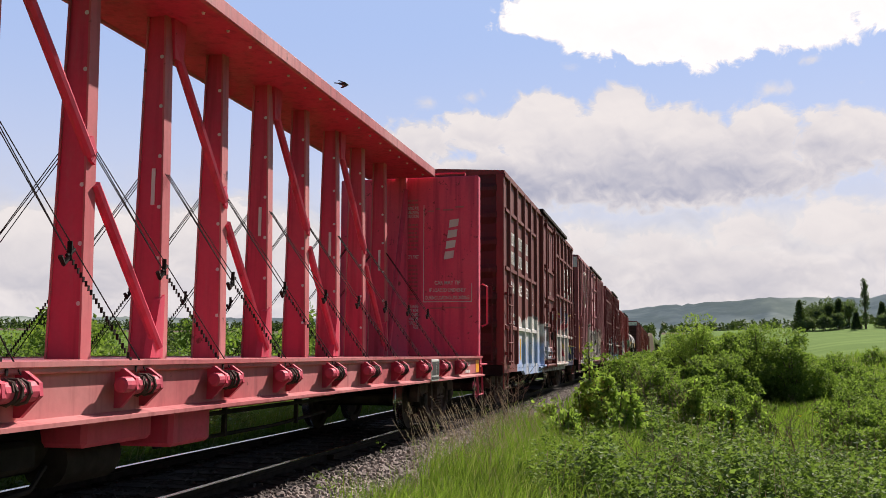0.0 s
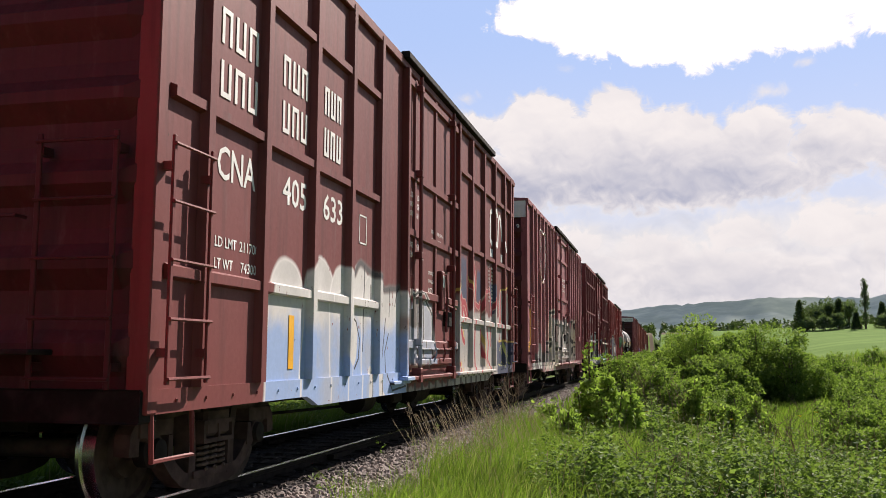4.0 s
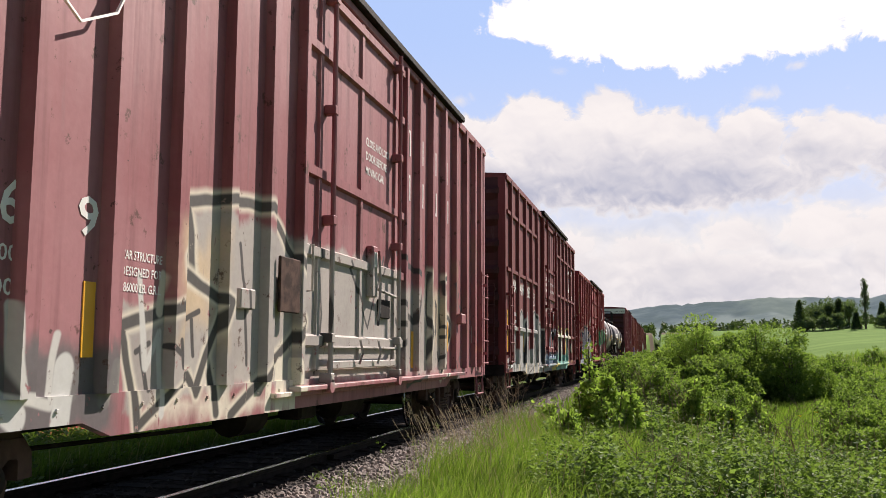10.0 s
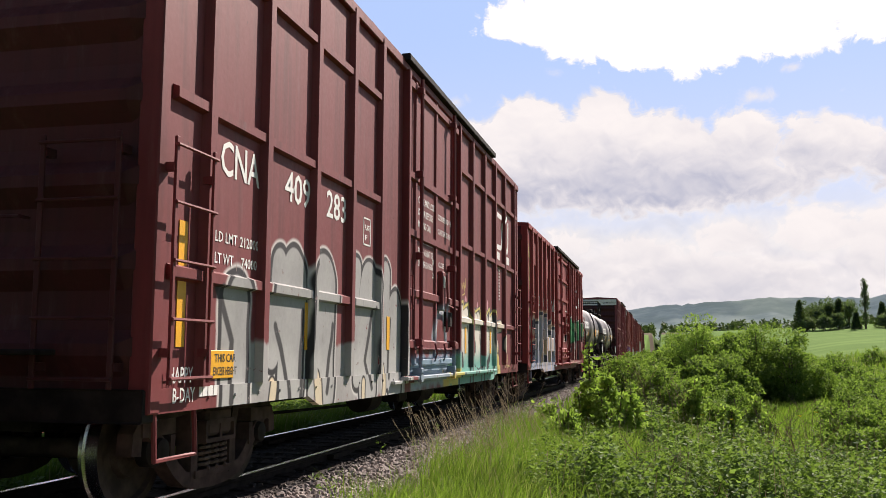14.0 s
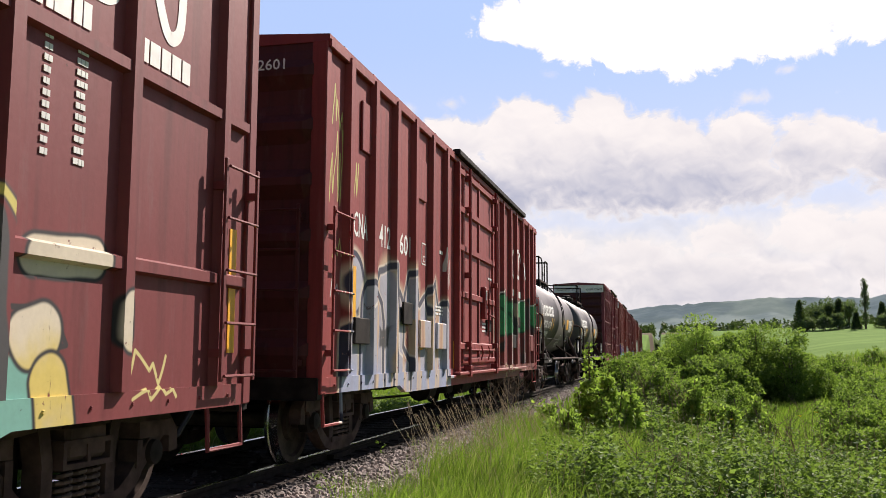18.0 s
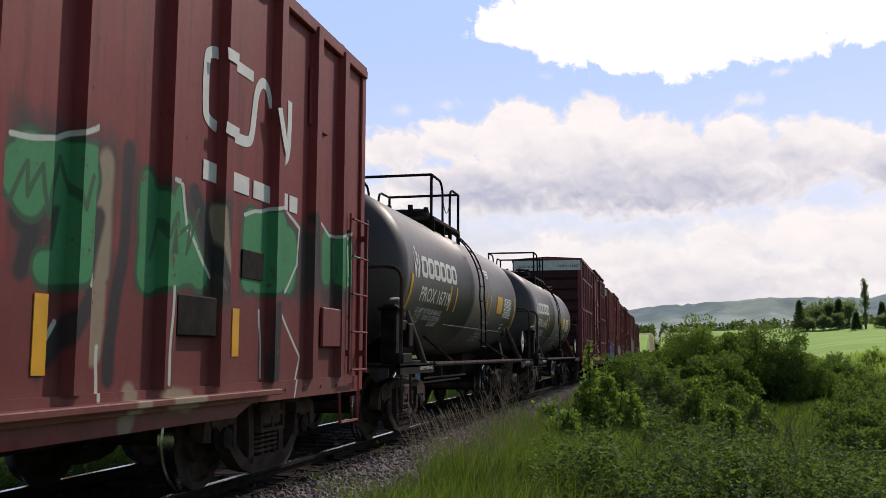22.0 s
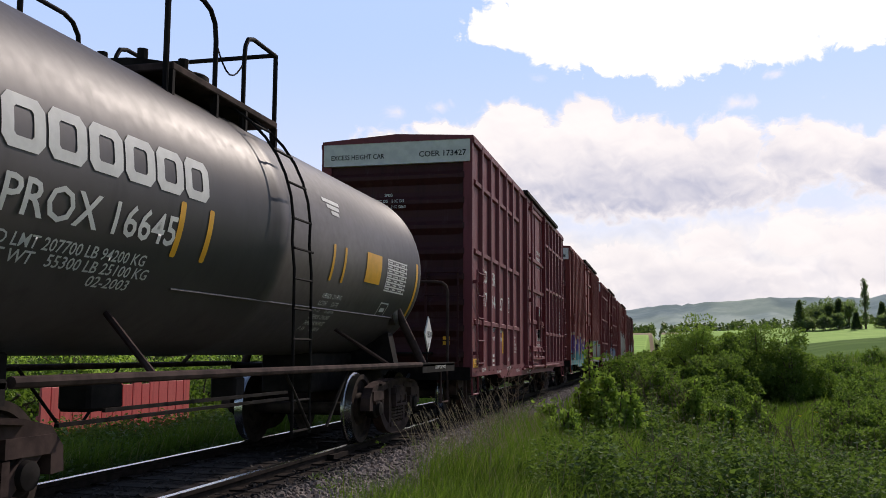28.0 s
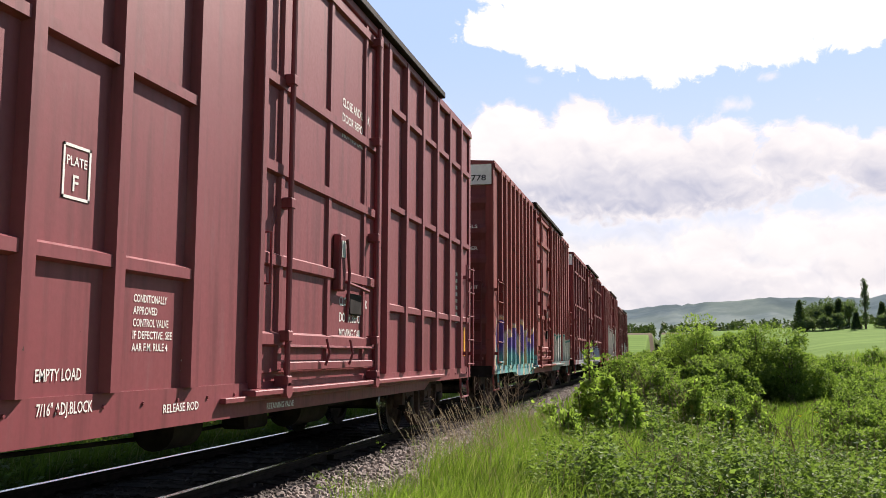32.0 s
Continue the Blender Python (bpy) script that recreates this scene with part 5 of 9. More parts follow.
    lettering(c, "LD LMT", 2.17 - h, 1.63, 0.12, X_TEXT, 0.45)
    lettering(c, "213300", 3.06 - h, 1.62, 0.12, X_TEXT, 0.42)
    lettering(c, "LT WT", 2.17 - h, 1.45, 0.12, X_TEXT, 0.38)
    lettering(c, "72700", 3.1 - h, 1.45, 0.12, X_TEXT, 0.32)
    plate_box(c, 4.08, 2.09, 0.27, 0.33)
    lettering(c, "PLATE", 4.11 - h, 2.29, 0.08, X_TEXT, 0.2)
    lettering(c, "F", 4.17 - h, 2.14, 0.14, X_TEXT)
    for k, w in enumerate(("CONDITIONALLY", "APPROVED", "CONTROL VALVE", "IF DEFECTIVE, SEE", "AAR F.M. RULE 4")):
        lettering(c, w, 4.87 - h, 1.53 - 0.08 * k, 0.075, X_TEXT, (0.42, 0.3, 0.45, 0.5, 0.45)[k])
    lettering(c, "EMPTY LOAD", 3.93 - h, 1.04, 0.1, X_TEXT, 0.42)
    lettering(c, '7/16" ADJ.BLOCK', 3.93 - h, 0.85, 0.1, SIDE + 0.024, 0.52)
    lettering(c, "70K", 5.5 - h, 1.07, 0.12, X_TEXT, 0.18)
    lettering(c, "RELEASE ROD", 5.25 - h, 0.79, 0.085, SIDE + 0.024, 0.5)
    lettering(c, "RETAINING VALVE", 6.95 - h, 0.72, 0.075, SIDE + 0.024, 0.6)
    lettering(c, "LIFT AND", 1.15 - h, 1.05, 0.1, X_TEXT, 0.32)
    lettering(c, "JACK HERE", 1.15 - h, 0.86, 0.1, SIDE + 0.024, 0.38)
    lettering(c, "60% VALVE", 2.75 - h, 0.80, 0.085, SIDE + 0.024, 0.4)
    bars(c, 2.25 - h, 0.93, 0.28, 0.3, 3, X_TEXT, seed=81)
    door_words(c, 8.7, 3.85)
    door_words(c, 8.7, 1.7)
    bars(c, 14.4 - h, 1.7, 0.35, 0.9, 8, X_TEXT, seed=82)
    reflectors(c, [(1.27, 1.2, 1.67), (3.52, 1.2, 1.67), (6.95, 1.25, 1.75), (15.1, 1.15, 1.65)])
    part("warning_plate", Geo().bevel_box(SIDE + 0.02, SIDE + 0.032, 0.33 - h, 0.83 - h, 0.94, 1.1, 0.004), YELLOW, c, "yellow warning plate")
    lettering(c, "THIS CAR", 0.42 - h, 1.03, 0.07, SIDE + 0.034, 0.34, BLACK)
    lettering(c, "EXCESS HEIGHT", 0.36 - h, 0.955, 0.07, SIDE + 0.034, 0.44, BLACK)
    end_lettering(c, "EXCESS HEIGHT CAR", -0.75, 4.83, 0.13, -h + 0.216, 1.05, BLACK)
    end_lettering(c, "COER 173427", 0.9, 4.83, 0.15, -h + 0.216, 0.9, BLACK)
    for k, w in enumerate(("36 INCH WHEELS", "NO. 24 BRAKE BEAMS", "SBE67DE COUPLERS")):
        end_lettering(c, w, -0.1, 3.52 - 0.11 * k, 0.08, -h + 0.13, 0.62)
    for k, w in enumerate(("AHI 15F-REB CUSHION UNIT", "39 INCH M-618 HOSE", "AAR M-927-23-0390")):
        end_lettering(c, w, -0.1, 2.96 - 0.11 * k, 0.08, -h + 0.13, 0.75)
    for k, w in enumerate(("SPRG", "7 OC D5   5 IC D5", "2 OC 5062  2 IC 5063")):
        end_lettering(c, w, -0.1, 4.08 - 0.11 * k, 0.08, -h + 0.13, (0.15, 0.6, 0.66)[k])
    part("reflector", Geo().box(0.95, 1.07, -h + 0.12, -h + 0.13, 1.35, 1.5), YELLOW, c)
    # 9: orange-red ribbed car with a many-coloured piece
    many = [("fill", (0.2, 6.1, 0.62, 1.2), (0.12, 0.38, 0.38), (0.14, 0.30, 0.34), 1, 0.1), ("blob", fat_letters(0.3, 6.1, 0.8, 2.0, 6, 41), (0.13, 0.08, 0.34), (0.12, 0.40, 0.40), 1.25, (0.62, 0.45, 0.25), 0.05, (0.6, 0.55, 0.5), 0.06),
            ("blob", fat_letters(10.1, 15.0, 0.8, 1.9, 6, 47), (0.5, 0.5, 0.46), (0.15, 0.2, 0.2), 1.1, (0.08, 0.25, 0.22), 0.05, (0.6, 0.6, 0.55), 0.05)]
    p = car_paint("orange_red_paint_many_coloured_piece", (0.17, 0.036, 0.030), (0.25, 0.08, 0.065), 0.5, 0.7, many, 7.65)
    c = rib_car("orange-red ribbed box car with many-coloured graffiti", 136.2, 15.3, 5.2, p, spaced(0.8, 5.5, 9), spaced(9.9, 14.6, 8), (6.0, 9.4), white_end=True, paint_end=car_paint("maroon_end_weathered", (0.12, 0.034, 0.034), (0.16, 0.05, 0.05), 0.2))
    end_lettering(c, "5778", 1.1, 4.75, 0.17, -c["half"] - 0.034, 0.42, BLACK)
    for k, z in enumerate((4.05, 3.6, 2.8)):
        bb = end_lettering(c, ("WHEELS", "SNUBBER", "CUSHION UNIT")[k], 0.9, z - 0.3, 0.1, -c["half"] - 0.12, 0.5)
    # 10: grid-sided, blue-grey piece
    p10 = [("blob", fat_letters(0.6, 14.5, 0.75, 1.75, 12, 51), (0.3, 0.36, 0.5), (0.35, 0.36, 0.4), 1.1, (0.08, 0.08, 0.14), 0.05, (0.5, 0.5, 0.5), 0.05)]
    p = car_paint("dull_brown_paint_slate_piece", (0.15, 0.032, 0.032), (0.19, 0.055, 0.052), 0.3, 0.5, p10, 7.9)
    grid_car("dull brown grid-ribbed box car with slate-blue graffiti", 153.3, 15.8, 5.12, p, white_end=True)
    # 11, 12
    p11 = [("blob", fat_letters(3.0, 12.0, 1.2, 3.0, 6, 61), (0.55, 0.53, 0.5), (0.42, 0.4, 0.4), 1.6, (0.12, 0.06, 0.06), 0.06, (0.6, 0.58, 0.55), 0.06)]
    p = car_paint("brown_paint_pale_piece", (0.165, 0.034, 0.032), (0.2, 0.055, 0.05), 0.3, 0.5, p11, 7.8)
    rib_car("brown ribbed box car with pale graffiti", 171.2, 15.6, 5.1, p, spaced(0.8, 5.6, 8), spaced(10.0, 14.9, 8), (6.1, 9.5))
    p = car_paint("dark_brown_paint", (0.12, 0.036, 0.032), (0.16, 0.055, 0.05), 0.3, 0.5, [("blob", fat_letters(3.8, 12.8, 0.8, 2.2, 7, 67), (0.5, 0.5, 0.5), (0.4, 0.38, 0.4), 1.4, (0.1, 0.1, 0.1), 0.05, None, 0)], 7.8)
    grid_car("dark brown grid-ribbed box car at the train's tail", 188.8, 15.5, 4.75, p)


# ---- tank cars ----
TANK = None
TANK_R, TANK_Z = 1.25, 2.42


def tank_paint():
    t = Tree("tank_black_paint")
    v = t.coords()
    c = t.mix(t.step(t.noise(v, 0.7, 5), 0.35, 0.7), (0.070, 0.056, 0.058), (0.095, 0.080, 0.081))
    st = t.noise(t.scaled(v, 4, 4, 0.5), 1.5, 6)
    c = t.mix(t.m("MULTIPLY", t.step(st, 0.5, 0.75), 0.5), c, (0.045, 0.036, 0.036))
    c = t.mix(t.m("MULTIPLY", t.step(t.noise(v, 5, 6, 0.7), 0.62, 0.75), 0.3), c, (0.10, 0.085, 0.075))
    t.bump(t.noise(v, 2.5, 3), 0.12, 0.01)
    return t.done(c, t.m("ADD", 0.38, t.m("MULTIPLY", t.noise(v, 9, 4), 0.2)), spec=0.55)


def wrap(me, y, ang0, r):
    """Bend a flat mesh round the tank: its x runs along +y, its y up round the shell from ang0."""
    bm = bmesh.new()
    bm.from_mesh(me)
    ys = [p.co.y for p in bm.verts]
    lo, hi = min(ys), max(ys)
    k = lo + 0.06
    while k < hi:
        bmesh.ops.bisect_plane(bm, geom=bm.verts[:] + bm.edges[:] + bm.faces[:], plane_co=(0, k, 0), plane_no=(0, 1, 0))
        k += 0.06
    for p in bm.verts:
        a = ang0 + p.co.y / r
        p.co = (r * math.cos(a), y + p.co.x, TANK_Z + r * math.sin(a))
    bm.to_mesh(me)
    bm.free()
    return me


def flat(quads):
    """A flat mesh of (x0, x1, y0, y1) rectangles with cut corners."""
    g = Geo()
    for x0, x1, y0, y1 in quads:
        b = min(0.014, min(x1 - x0, y1 - y0) * 0.18)
        g.add([(x0 + b, y0, 0), (x1 - b, y0, 0), (x1, y0 + b, 0), (x1, y1 - b, 0), (x1 - b, y1, 0), (x0 + b, y1, 0), (x0, y1 - b, 0), (x0, y0 + b, 0)], [(0, 1, 2, 3, 4, 5, 6, 7)])
    me = bpy.data.meshes.new("painted_shape")
    me.from_pydata(g.v, [], g.f)
    return me


def tank_car(y_mid, number):
    global TANK
    TANK = TANK or tank_paint()
    car = thing("tank_car", "black tank car with white lettering and top platform", "tank car", "cars of the freight train")
    CARS.append((car, y_mid))
    hl = 5.55
    prof = []
    for k in range(9):
        a = math.pi / 2 * k / 8
        prof.append((-hl + 0.55 - 0.55 * math.sin(math.pi / 2 - a), TANK_R * math.sin(a) + 0.001))
    prof += [(-hl + 0.57, TANK_R + 0.006), (-hl + 0.64, TANK_R + 0.006), (-hl + 0.66, TANK_R), (-0.32, TANK_R), (-0.3, TANK_R + 0.012), (-0.02, TANK_R + 0.012), (0, TANK_R)]
    prof += [(-a, r) for a, r in prof[::-1] if a < -0.5]
    part("tank_shell", Geo().lathe(prof, "y", (0, 0, TANK_Z), 72), TANK, car, smooth=True)
    R = TANK_R + 0.006
    # painted marks
    part("stripe", wrap(flat([(0, 0.11, -0.97, 0.0)]), -4.74, -0.04, R), YELLOW, car)
    for y in (-2.16, -1.70):
        part("stripe", wrap(flat([(0, 0.08, -0.44, 0.0)]), y, -0.05, R), YELLOW, car)
    for y in (1.22, 1.6):
        part("stripe", wrap(flat([(0, 0.07, -0.42, 0.0)]), y, 0.0, R), YELLOW, car)
    part("stripe", wrap(flat([(0, 0.10, -0.75, 0.1)]), 4.75, 0.0, R), YELLOW, car)
    # the owner's name and emblem as plain rounded shapes
    for k in range(6):
        w, hh, b, c = 0.385, 0.33, 0.105, 0.06
        out = [(c, 0), (w - c, 0), (w, c), (w, hh - c), (w - c, hh), (c, hh), (0, hh - c), (0, c)]
        inn = [(b + 0.02, 0.075), (w - b - 0.02, 0.075), (w - b, 0.095), (w - b, hh - 0.095), (w - b - 0.02, hh - 0.075), (b + 0.02, hh - 0.075), (b, hh - 0.095), (b, 0.095)]
        me = bpy.data.meshes.new("painted_shape")
        me.from_pydata([(k * 0.412 + a, e, 0) for a, e in out + inn], [], [(q, (q + 1) % 8, 8 + (q + 1) % 8, 8 + q) for q in range(8)])
        part("painted_shape", wrap(me, -4.17, -0.045 + 0.006 * k, R), WHITE, car, "white painted block shape")
    for k, pts in enumerate(([(0.06, 0), (0.13, 0), (0.14, 0.13), (0.09, 0.20), (0.05, 0.23), (0.03, 0.40), (0.0, 0.40), (0.02, 0.15)], [(0.20, 0), (0.28, 0), (0.30, 0.10), (0.33, 0.18), (0.31, 0.36), (0.28, 0.36), (0.27, 0.20), (0.20, 0.13)],
                             [(0.13, 0.20), (0.19, 0.17), (0.23, 0.22), (0.22, 0.29), (0.16, 0.31), (0.12, 0.26)], [(0.12, 0.34), (0.18, 0.30), (0.23, 0.34), (0.20, 0.40), (0.14, 0.40)], [(0.09, 0.43), (0.14, 0.40), (0.17, 0.44), (0.15, 0.49), (0.10, 0.48)])):
        me = bpy.data.meshes.new("painted_emblem")
        me.from_pydata([(a, e, 0) for a, e in pts], [], [tuple(range(len(pts)))])
        part("painted_emblem", wrap(me, -4.60, -0.07, R), WHITE, car)
    part("lettering", wrap(text_mesh("PROX " + number, 0.325, 1.93), -4.11, -0.335, R), WHITE, car)
    dates = ("NEW              12-2003", 1.58) if number == "16719" else ("02-2003", 0.5)
    for k, (w, ww) in enumerate((("LD LMT 207700 LB 94200 KG", 1.64), ("LT WT   55300 LB 25100 KG", 1.72), dates)):
        part("lettering", wrap(text_mesh(w, 0.125, ww), (-4.08 + 0.035 * k) if w[0] != "0" else -2.98, -0.49 - 0.085 * k, R), WHITE, car)
    part("warning_plate", wrap(flat([(0, 0.62, -0.38, 0.0)]), 2.42, 0.03, R), YELLOW, car, "yellow warning plate")
    grid = [(0, 0.95, 0.06 * k, 0.06 * k + 0.02) for k in range(8)] + [(0.3 * k, 0.3 * k + 0.02, 0, 0.44) for k in range(4)]
    grid += [(0.05 + 0.3 * (k % 3), 0.22 + 0.3 * (k % 3), 0.03 + 0.06 * (k // 3), 0.05 + 0.06 * (k // 3)) for k in range(21)]
    part("data_panel", wrap(flat(grid), 3.3, -0.32, R), WHITE, car, "white table of test dates")
    for k, w in enumerate(("INTERIOR  COATING", "LC73H       DATE", "P-75      8-2014", "EXTERIOR  COATING", "THERMALBOND P-673", "P-75      8-2014")):
        part("lettering", wrap(text_mesh(w, 0.085, 0.62), 1.25, -0.5 - 0.075 * k, R), WHITE, car)
    part("data_panel", wrap(flat([(0.1 * k, 0.55 - 0.05 * k, -0.07 * k, -0.07 * k + 0.05) for k in range(3)]), 1.05, 0.38, R), WHITE, car)
    fr = [(0, 0.36, 0, 0.02), (0, 0.36, 0.2, 0.22), (0, 0.02, 0, 0.22), (0.34, 0.36, 0, 0.22), (0.08, 0.28, 0.08, 0.14)]
    part("data_panel", wrap(flat(fr), 3.4, -0.62, R), WHITE, car)
    # top platform, dome fittings and railing
    pz = TANK_Z + TANK_R + 0.02
    for e in (1, -1):
        pl = part("platform", Geo().bevel_box(e * 0.16, e * 0.78, -1.55, 0.66, pz - 0.07, pz, 0.01), TRUCK, car, "brown-grey grating platform")
        for y in (-1.53, -0.72, -0.1, 0.64):
            part("bracket", Geo().prism([(e * 0.70, pz - 0.07), (e * 0.78, pz - 0.07), (e * 0.78, pz - 0.30), (e * 0.72, pz - 0.34)], "y", y - 0.02, y + 0.02), STEEL_DARK, pl)
    part("manway", Geo().lathe([(-0.4, 0.42), (0.05, 0.42), (0.06, 0.5), (0.16, 0.5), (0.2, 0.3)], "z", (0, -0.75, pz + 0.02), 24), STEEL_DARK, car, smooth=True)
    for k in range(6):
        a = k * math.pi / 3
        part("bolt", Geo().lathe([(0, 0.05), (0.12, 0.05)], "z", (0.42 * math.cos(a), -0.75 + 0.42 * math.sin(a), pz + 0.17), 8), STEEL_DARK, car)
    part("valve", Geo().lathe([(0, 0.2), (0.36, 0.2), (0.38, 0.17), (0.39, 0.05)], "z", (0.1, -0.05, pz - 0.02), 16), STEEL_DARK, car, smooth=True)
    part("valve", Geo().lathe([(0, 0.08), (0.24, 0.08), (0.25, 0.05)], "z", (-0.3, -1.0, pz - 0.02), 12), STEEL_DARK, car, smooth=True)
    rz = pz + 0.76
    for x in (0.74, -0.74):
        part("railing_post", Geo().tube([(x, -1.6, pz - 0.3), (x, -1.6, rz)], 0.027, 8), STEEL_DARK, car)
        part("railing_post", Geo().tube([(x, 0.66, pz - 0.3), (x, 0.66, rz)], 0.027, 8), STEEL_DARK, car)
        part("railing", Geo().tube([(x, -1.6, rz), (x, -0.98, rz), (x, -0.84, rz - 0.04), (x, -0.75, rz - 0.14), (x, -0.72, rz - 0.3), (x, -0.72, pz - 0.3)], 0.024, 8), STEEL_DARK, car)
        part("railing", Geo().tube([(x, 0.66, rz - 0.01), (x, 0.1, rz - 0.01), (x, -0.03, rz - 0.05), (x, -0.09, rz - 0.14), (x, -0.11, rz - 0.3), (x, -0.11, pz - 0.3)], 0.024, 8), STEEL_DARK, car)
        chain = [(x, -0.72 + 0.61 * k / 8, rz - 0.32 - 0.22 * math.sin(math.pi * k / 8)) for k in range(9)]
        part("chain", Geo().tube(chain, 0.009, 5), STEEL_DARK, car)
    for y in (-1.6, 0.66):
        part("railing", Geo().tube([(-0.74, y, rz), (0.74, y, rz)], 0.026, 8), STEEL_DARK, car)
    # side ladder bowed round the shell
    for y in (-0.29, 0.15):
        pts = [((TANK_R + 0.14) * math.cos(a), y, TANK_Z + (TANK_R + 0.14) * math.sin(a)) for a in [math.radians(84 - 9 * k) for k in range(11)]]
        pts += [(TANK_R + 0.16, y, 2.0), (TANK_R + 0.17, y, 0.42)]
        part("ladder_stile", Geo().tube(pts, 0.016, 6), STEEL_DARK, car)
    for k in range(13):
        if k < 6:
            a = math.radians(78 - 15 * k)
            p, q = (TANK_R + 0.14) * math.cos(a), TANK_Z + (TANK_R + 0.14) * math.sin(a)
        else:
            p, q = TANK_R + 0.165, 2.2 - 0.29 * (k - 6)
        part("rung", Geo().tube([(p, -0.31, q), (p, 0.17, q)], 0.013, 6), STEEL_DARK, car)
    # running pipe, end platforms, cradle braces
    a = math.radians(-35)
    part("jacket_seam", Geo().tube([((TANK_R + 0.004) * math.cos(a), -1.9, TANK_Z + (TANK_R + 0.004) * math.sin(a)), ((TANK_R + 0.004) * math.cos(a), 4.7, TANK_Z + (TANK_R + 0.004) * math.sin(a))], 0.012, 6), TANK, car)
    part("running_pipe", Geo().tube([(1.47, -4.25, 1.04), (1.47, 4.25, 1.04)], 0.035, 8), TRUCK, car)
    part("running_pipe", Geo().tube([(-1.47, -4.25, 1.04), (-1.47, 4.25, 1.04)], 0.035, 8), TRUCK, car)
    for s in (-1, 1):
        far, rail_y = (6.35, 6.1) if s > 0 else (-6.1, -5.88)
        part("end_platform", Geo().bevel_box(-1.48, 1.48, s * 4.3, far, 1.0, 1.05, 0.01).box(1.42, 1.48, s * 4.3, far, 0.92, 1.06).box(-1.48, -1.42, s * 4.3, far, 0.92, 1.06), STEEL_DARK, car)
        part("stub_sill", Geo().bevel_box(-0.35, 0.35, s * 2.9, s * 6.0, 0.68, 1.2, 0.02), STEEL_DARK, car)
        part("saddle", Geo().prism([(-1.0, 1.05), (1.0, 1.05), (0.9, 1.5), (0.4, 1.26), (-0.4, 1.26), (-0.9, 1.5)], "y", s * 4.6 - 0.12, s * 4.6 + 0.12), STEEL_DARK, car)
        hr = [(a, rail_y, b) for a, b in ((1.42, 1.05), (1.42, 2.2), (1.39, 2.29), (1.33, 2.34), (1.22, 2.36), (-1.22, 2.36), (-1.33, 2.34), (-1.39, 2.29), (-1.42, 2.2), (-1.42, 1.05))]
        part("safety_rail", Geo().tube(hr, 0.026, 8), TRUCK, car)
        for e in (-1, 1):
            part("brace", Geo().tube([(e * 1.06, s * 4.40, 1.82), (e * 1.40, s * 4.61, 1.04)], 0.06, 12), TRUCK, car, smooth=True)
            part("brace_boss", Geo().lathe([(-e * 0.14, 0.20), (e * 0.04, 0.20), (e * 0.07, 0.15), (e * 0.07, 0.05)], "x", (e * 1.02, s * 4.40, 1.80), 20), TANK, car, smooth=True)
            part("brace", Geo().tube([(e * 0.82, s * 2.45, 1.50), (e * 1.46, s * 2.80, 1.04)], 0.025, 6), TRUCK, car)
            part("sill_step", Geo().tube([(e * 1.45, s * 5.95, 1.0), (e * 1.46, s * 5.95, 0.45), (e * 1.46, s * 5.5, 0.45), (e * 1.45, s * 5.5, 1.0)], 0.02, 6), TRUCK, car)
            part("brace", Geo().tube([(e * 1.42, 0.4 + s * 0.9, 1.04), (e * 1.42, 0.4 + s * 0.22, 0.44)], 0.018, 6), STEEL_DARK, car)
        coupler(car, s, s * 5.95)
        bogie(car, s * 4.45)
    part("placard", Geo().prism([(4.72, 1.74), (4.93, 1.48), (4.72, 1.22), (4.51, 1.48)], "x", 1.44, 1.46), WHITE, car, "white diamond hazard placard")
    lettering(car, "1830", 4.58, 1.43, 0.13, 1.463, 0.28, BLACK)
    lettering(car, "8", 4.695, 1.29, 0.09, 1.463, 0.04, BLACK)
    part("placard_post", Geo().tube([(1.43, 4.72, 1.04), (1.43, 4.72, 1.4)], 0.015, 6), STEEL_DARK, car)
    lettering(car, "2 INCH HF COMP SHOES", -5.1, 0.97, 0.07, 1.484, 0.7)
    lettering(car, "2 INCH HF COMP SHOES", 5.0, 0.97, 0.07, 1.484, 0.7)
    part("brake_gear", Geo().bevel_box(0.05, 0.35, -1.9, -1.4, 0.72, 0.95, 0.03).box(0.55, 0.59, -2.6, 1.6, 0.66, 0.69).box(0.8, 0.83, -2.4, 1.0, 0.76, 0.79).bevel_box(0.1, 0.4, 0.6, 0.85, 0.7, 0.95, 0.03), STEEL_DARK, car)
    # hand brake and its linkage on the platform at the leading end
    part("brake_stand", Geo().bevel_box(1.08, 1.30, -5.72, -5.46, 1.05, 1.86, 0.03).bevel_box(1.04, 1.34, -5.76, -5.42, 1.78, 1.83, 0.015), STEEL_DARK, car, "grimy hand-brake stand")
    part("brake_gear", Geo().bevel_box(1.10, 1.32, -5.46, -5.18, 1.50, 1.66, 0.02).bevel_box(1.08, 1.36, -5.26, -5.02, 1.28, 1.62, 0.02), STEEL_DARK, car)
    part("valve_handle", Geo().tube([(1.2, -5.66, 1.93), (1.27, -5.52, 1.95), (1.28, -5.47, 1.94), (1.29, -5.46, 1.82)], 0.02, 8), PALE, car, "pale valve handle")
    part("step_board", Geo().bevel_box(1.16, 1.46, -5.42, -4.98, 1.06, 1.10, 0.01).bevel_box(1.2, 1.46, -5.9, -5.44, 1.06, 1.2, 0.015), STEEL_DARK, car)
    return car


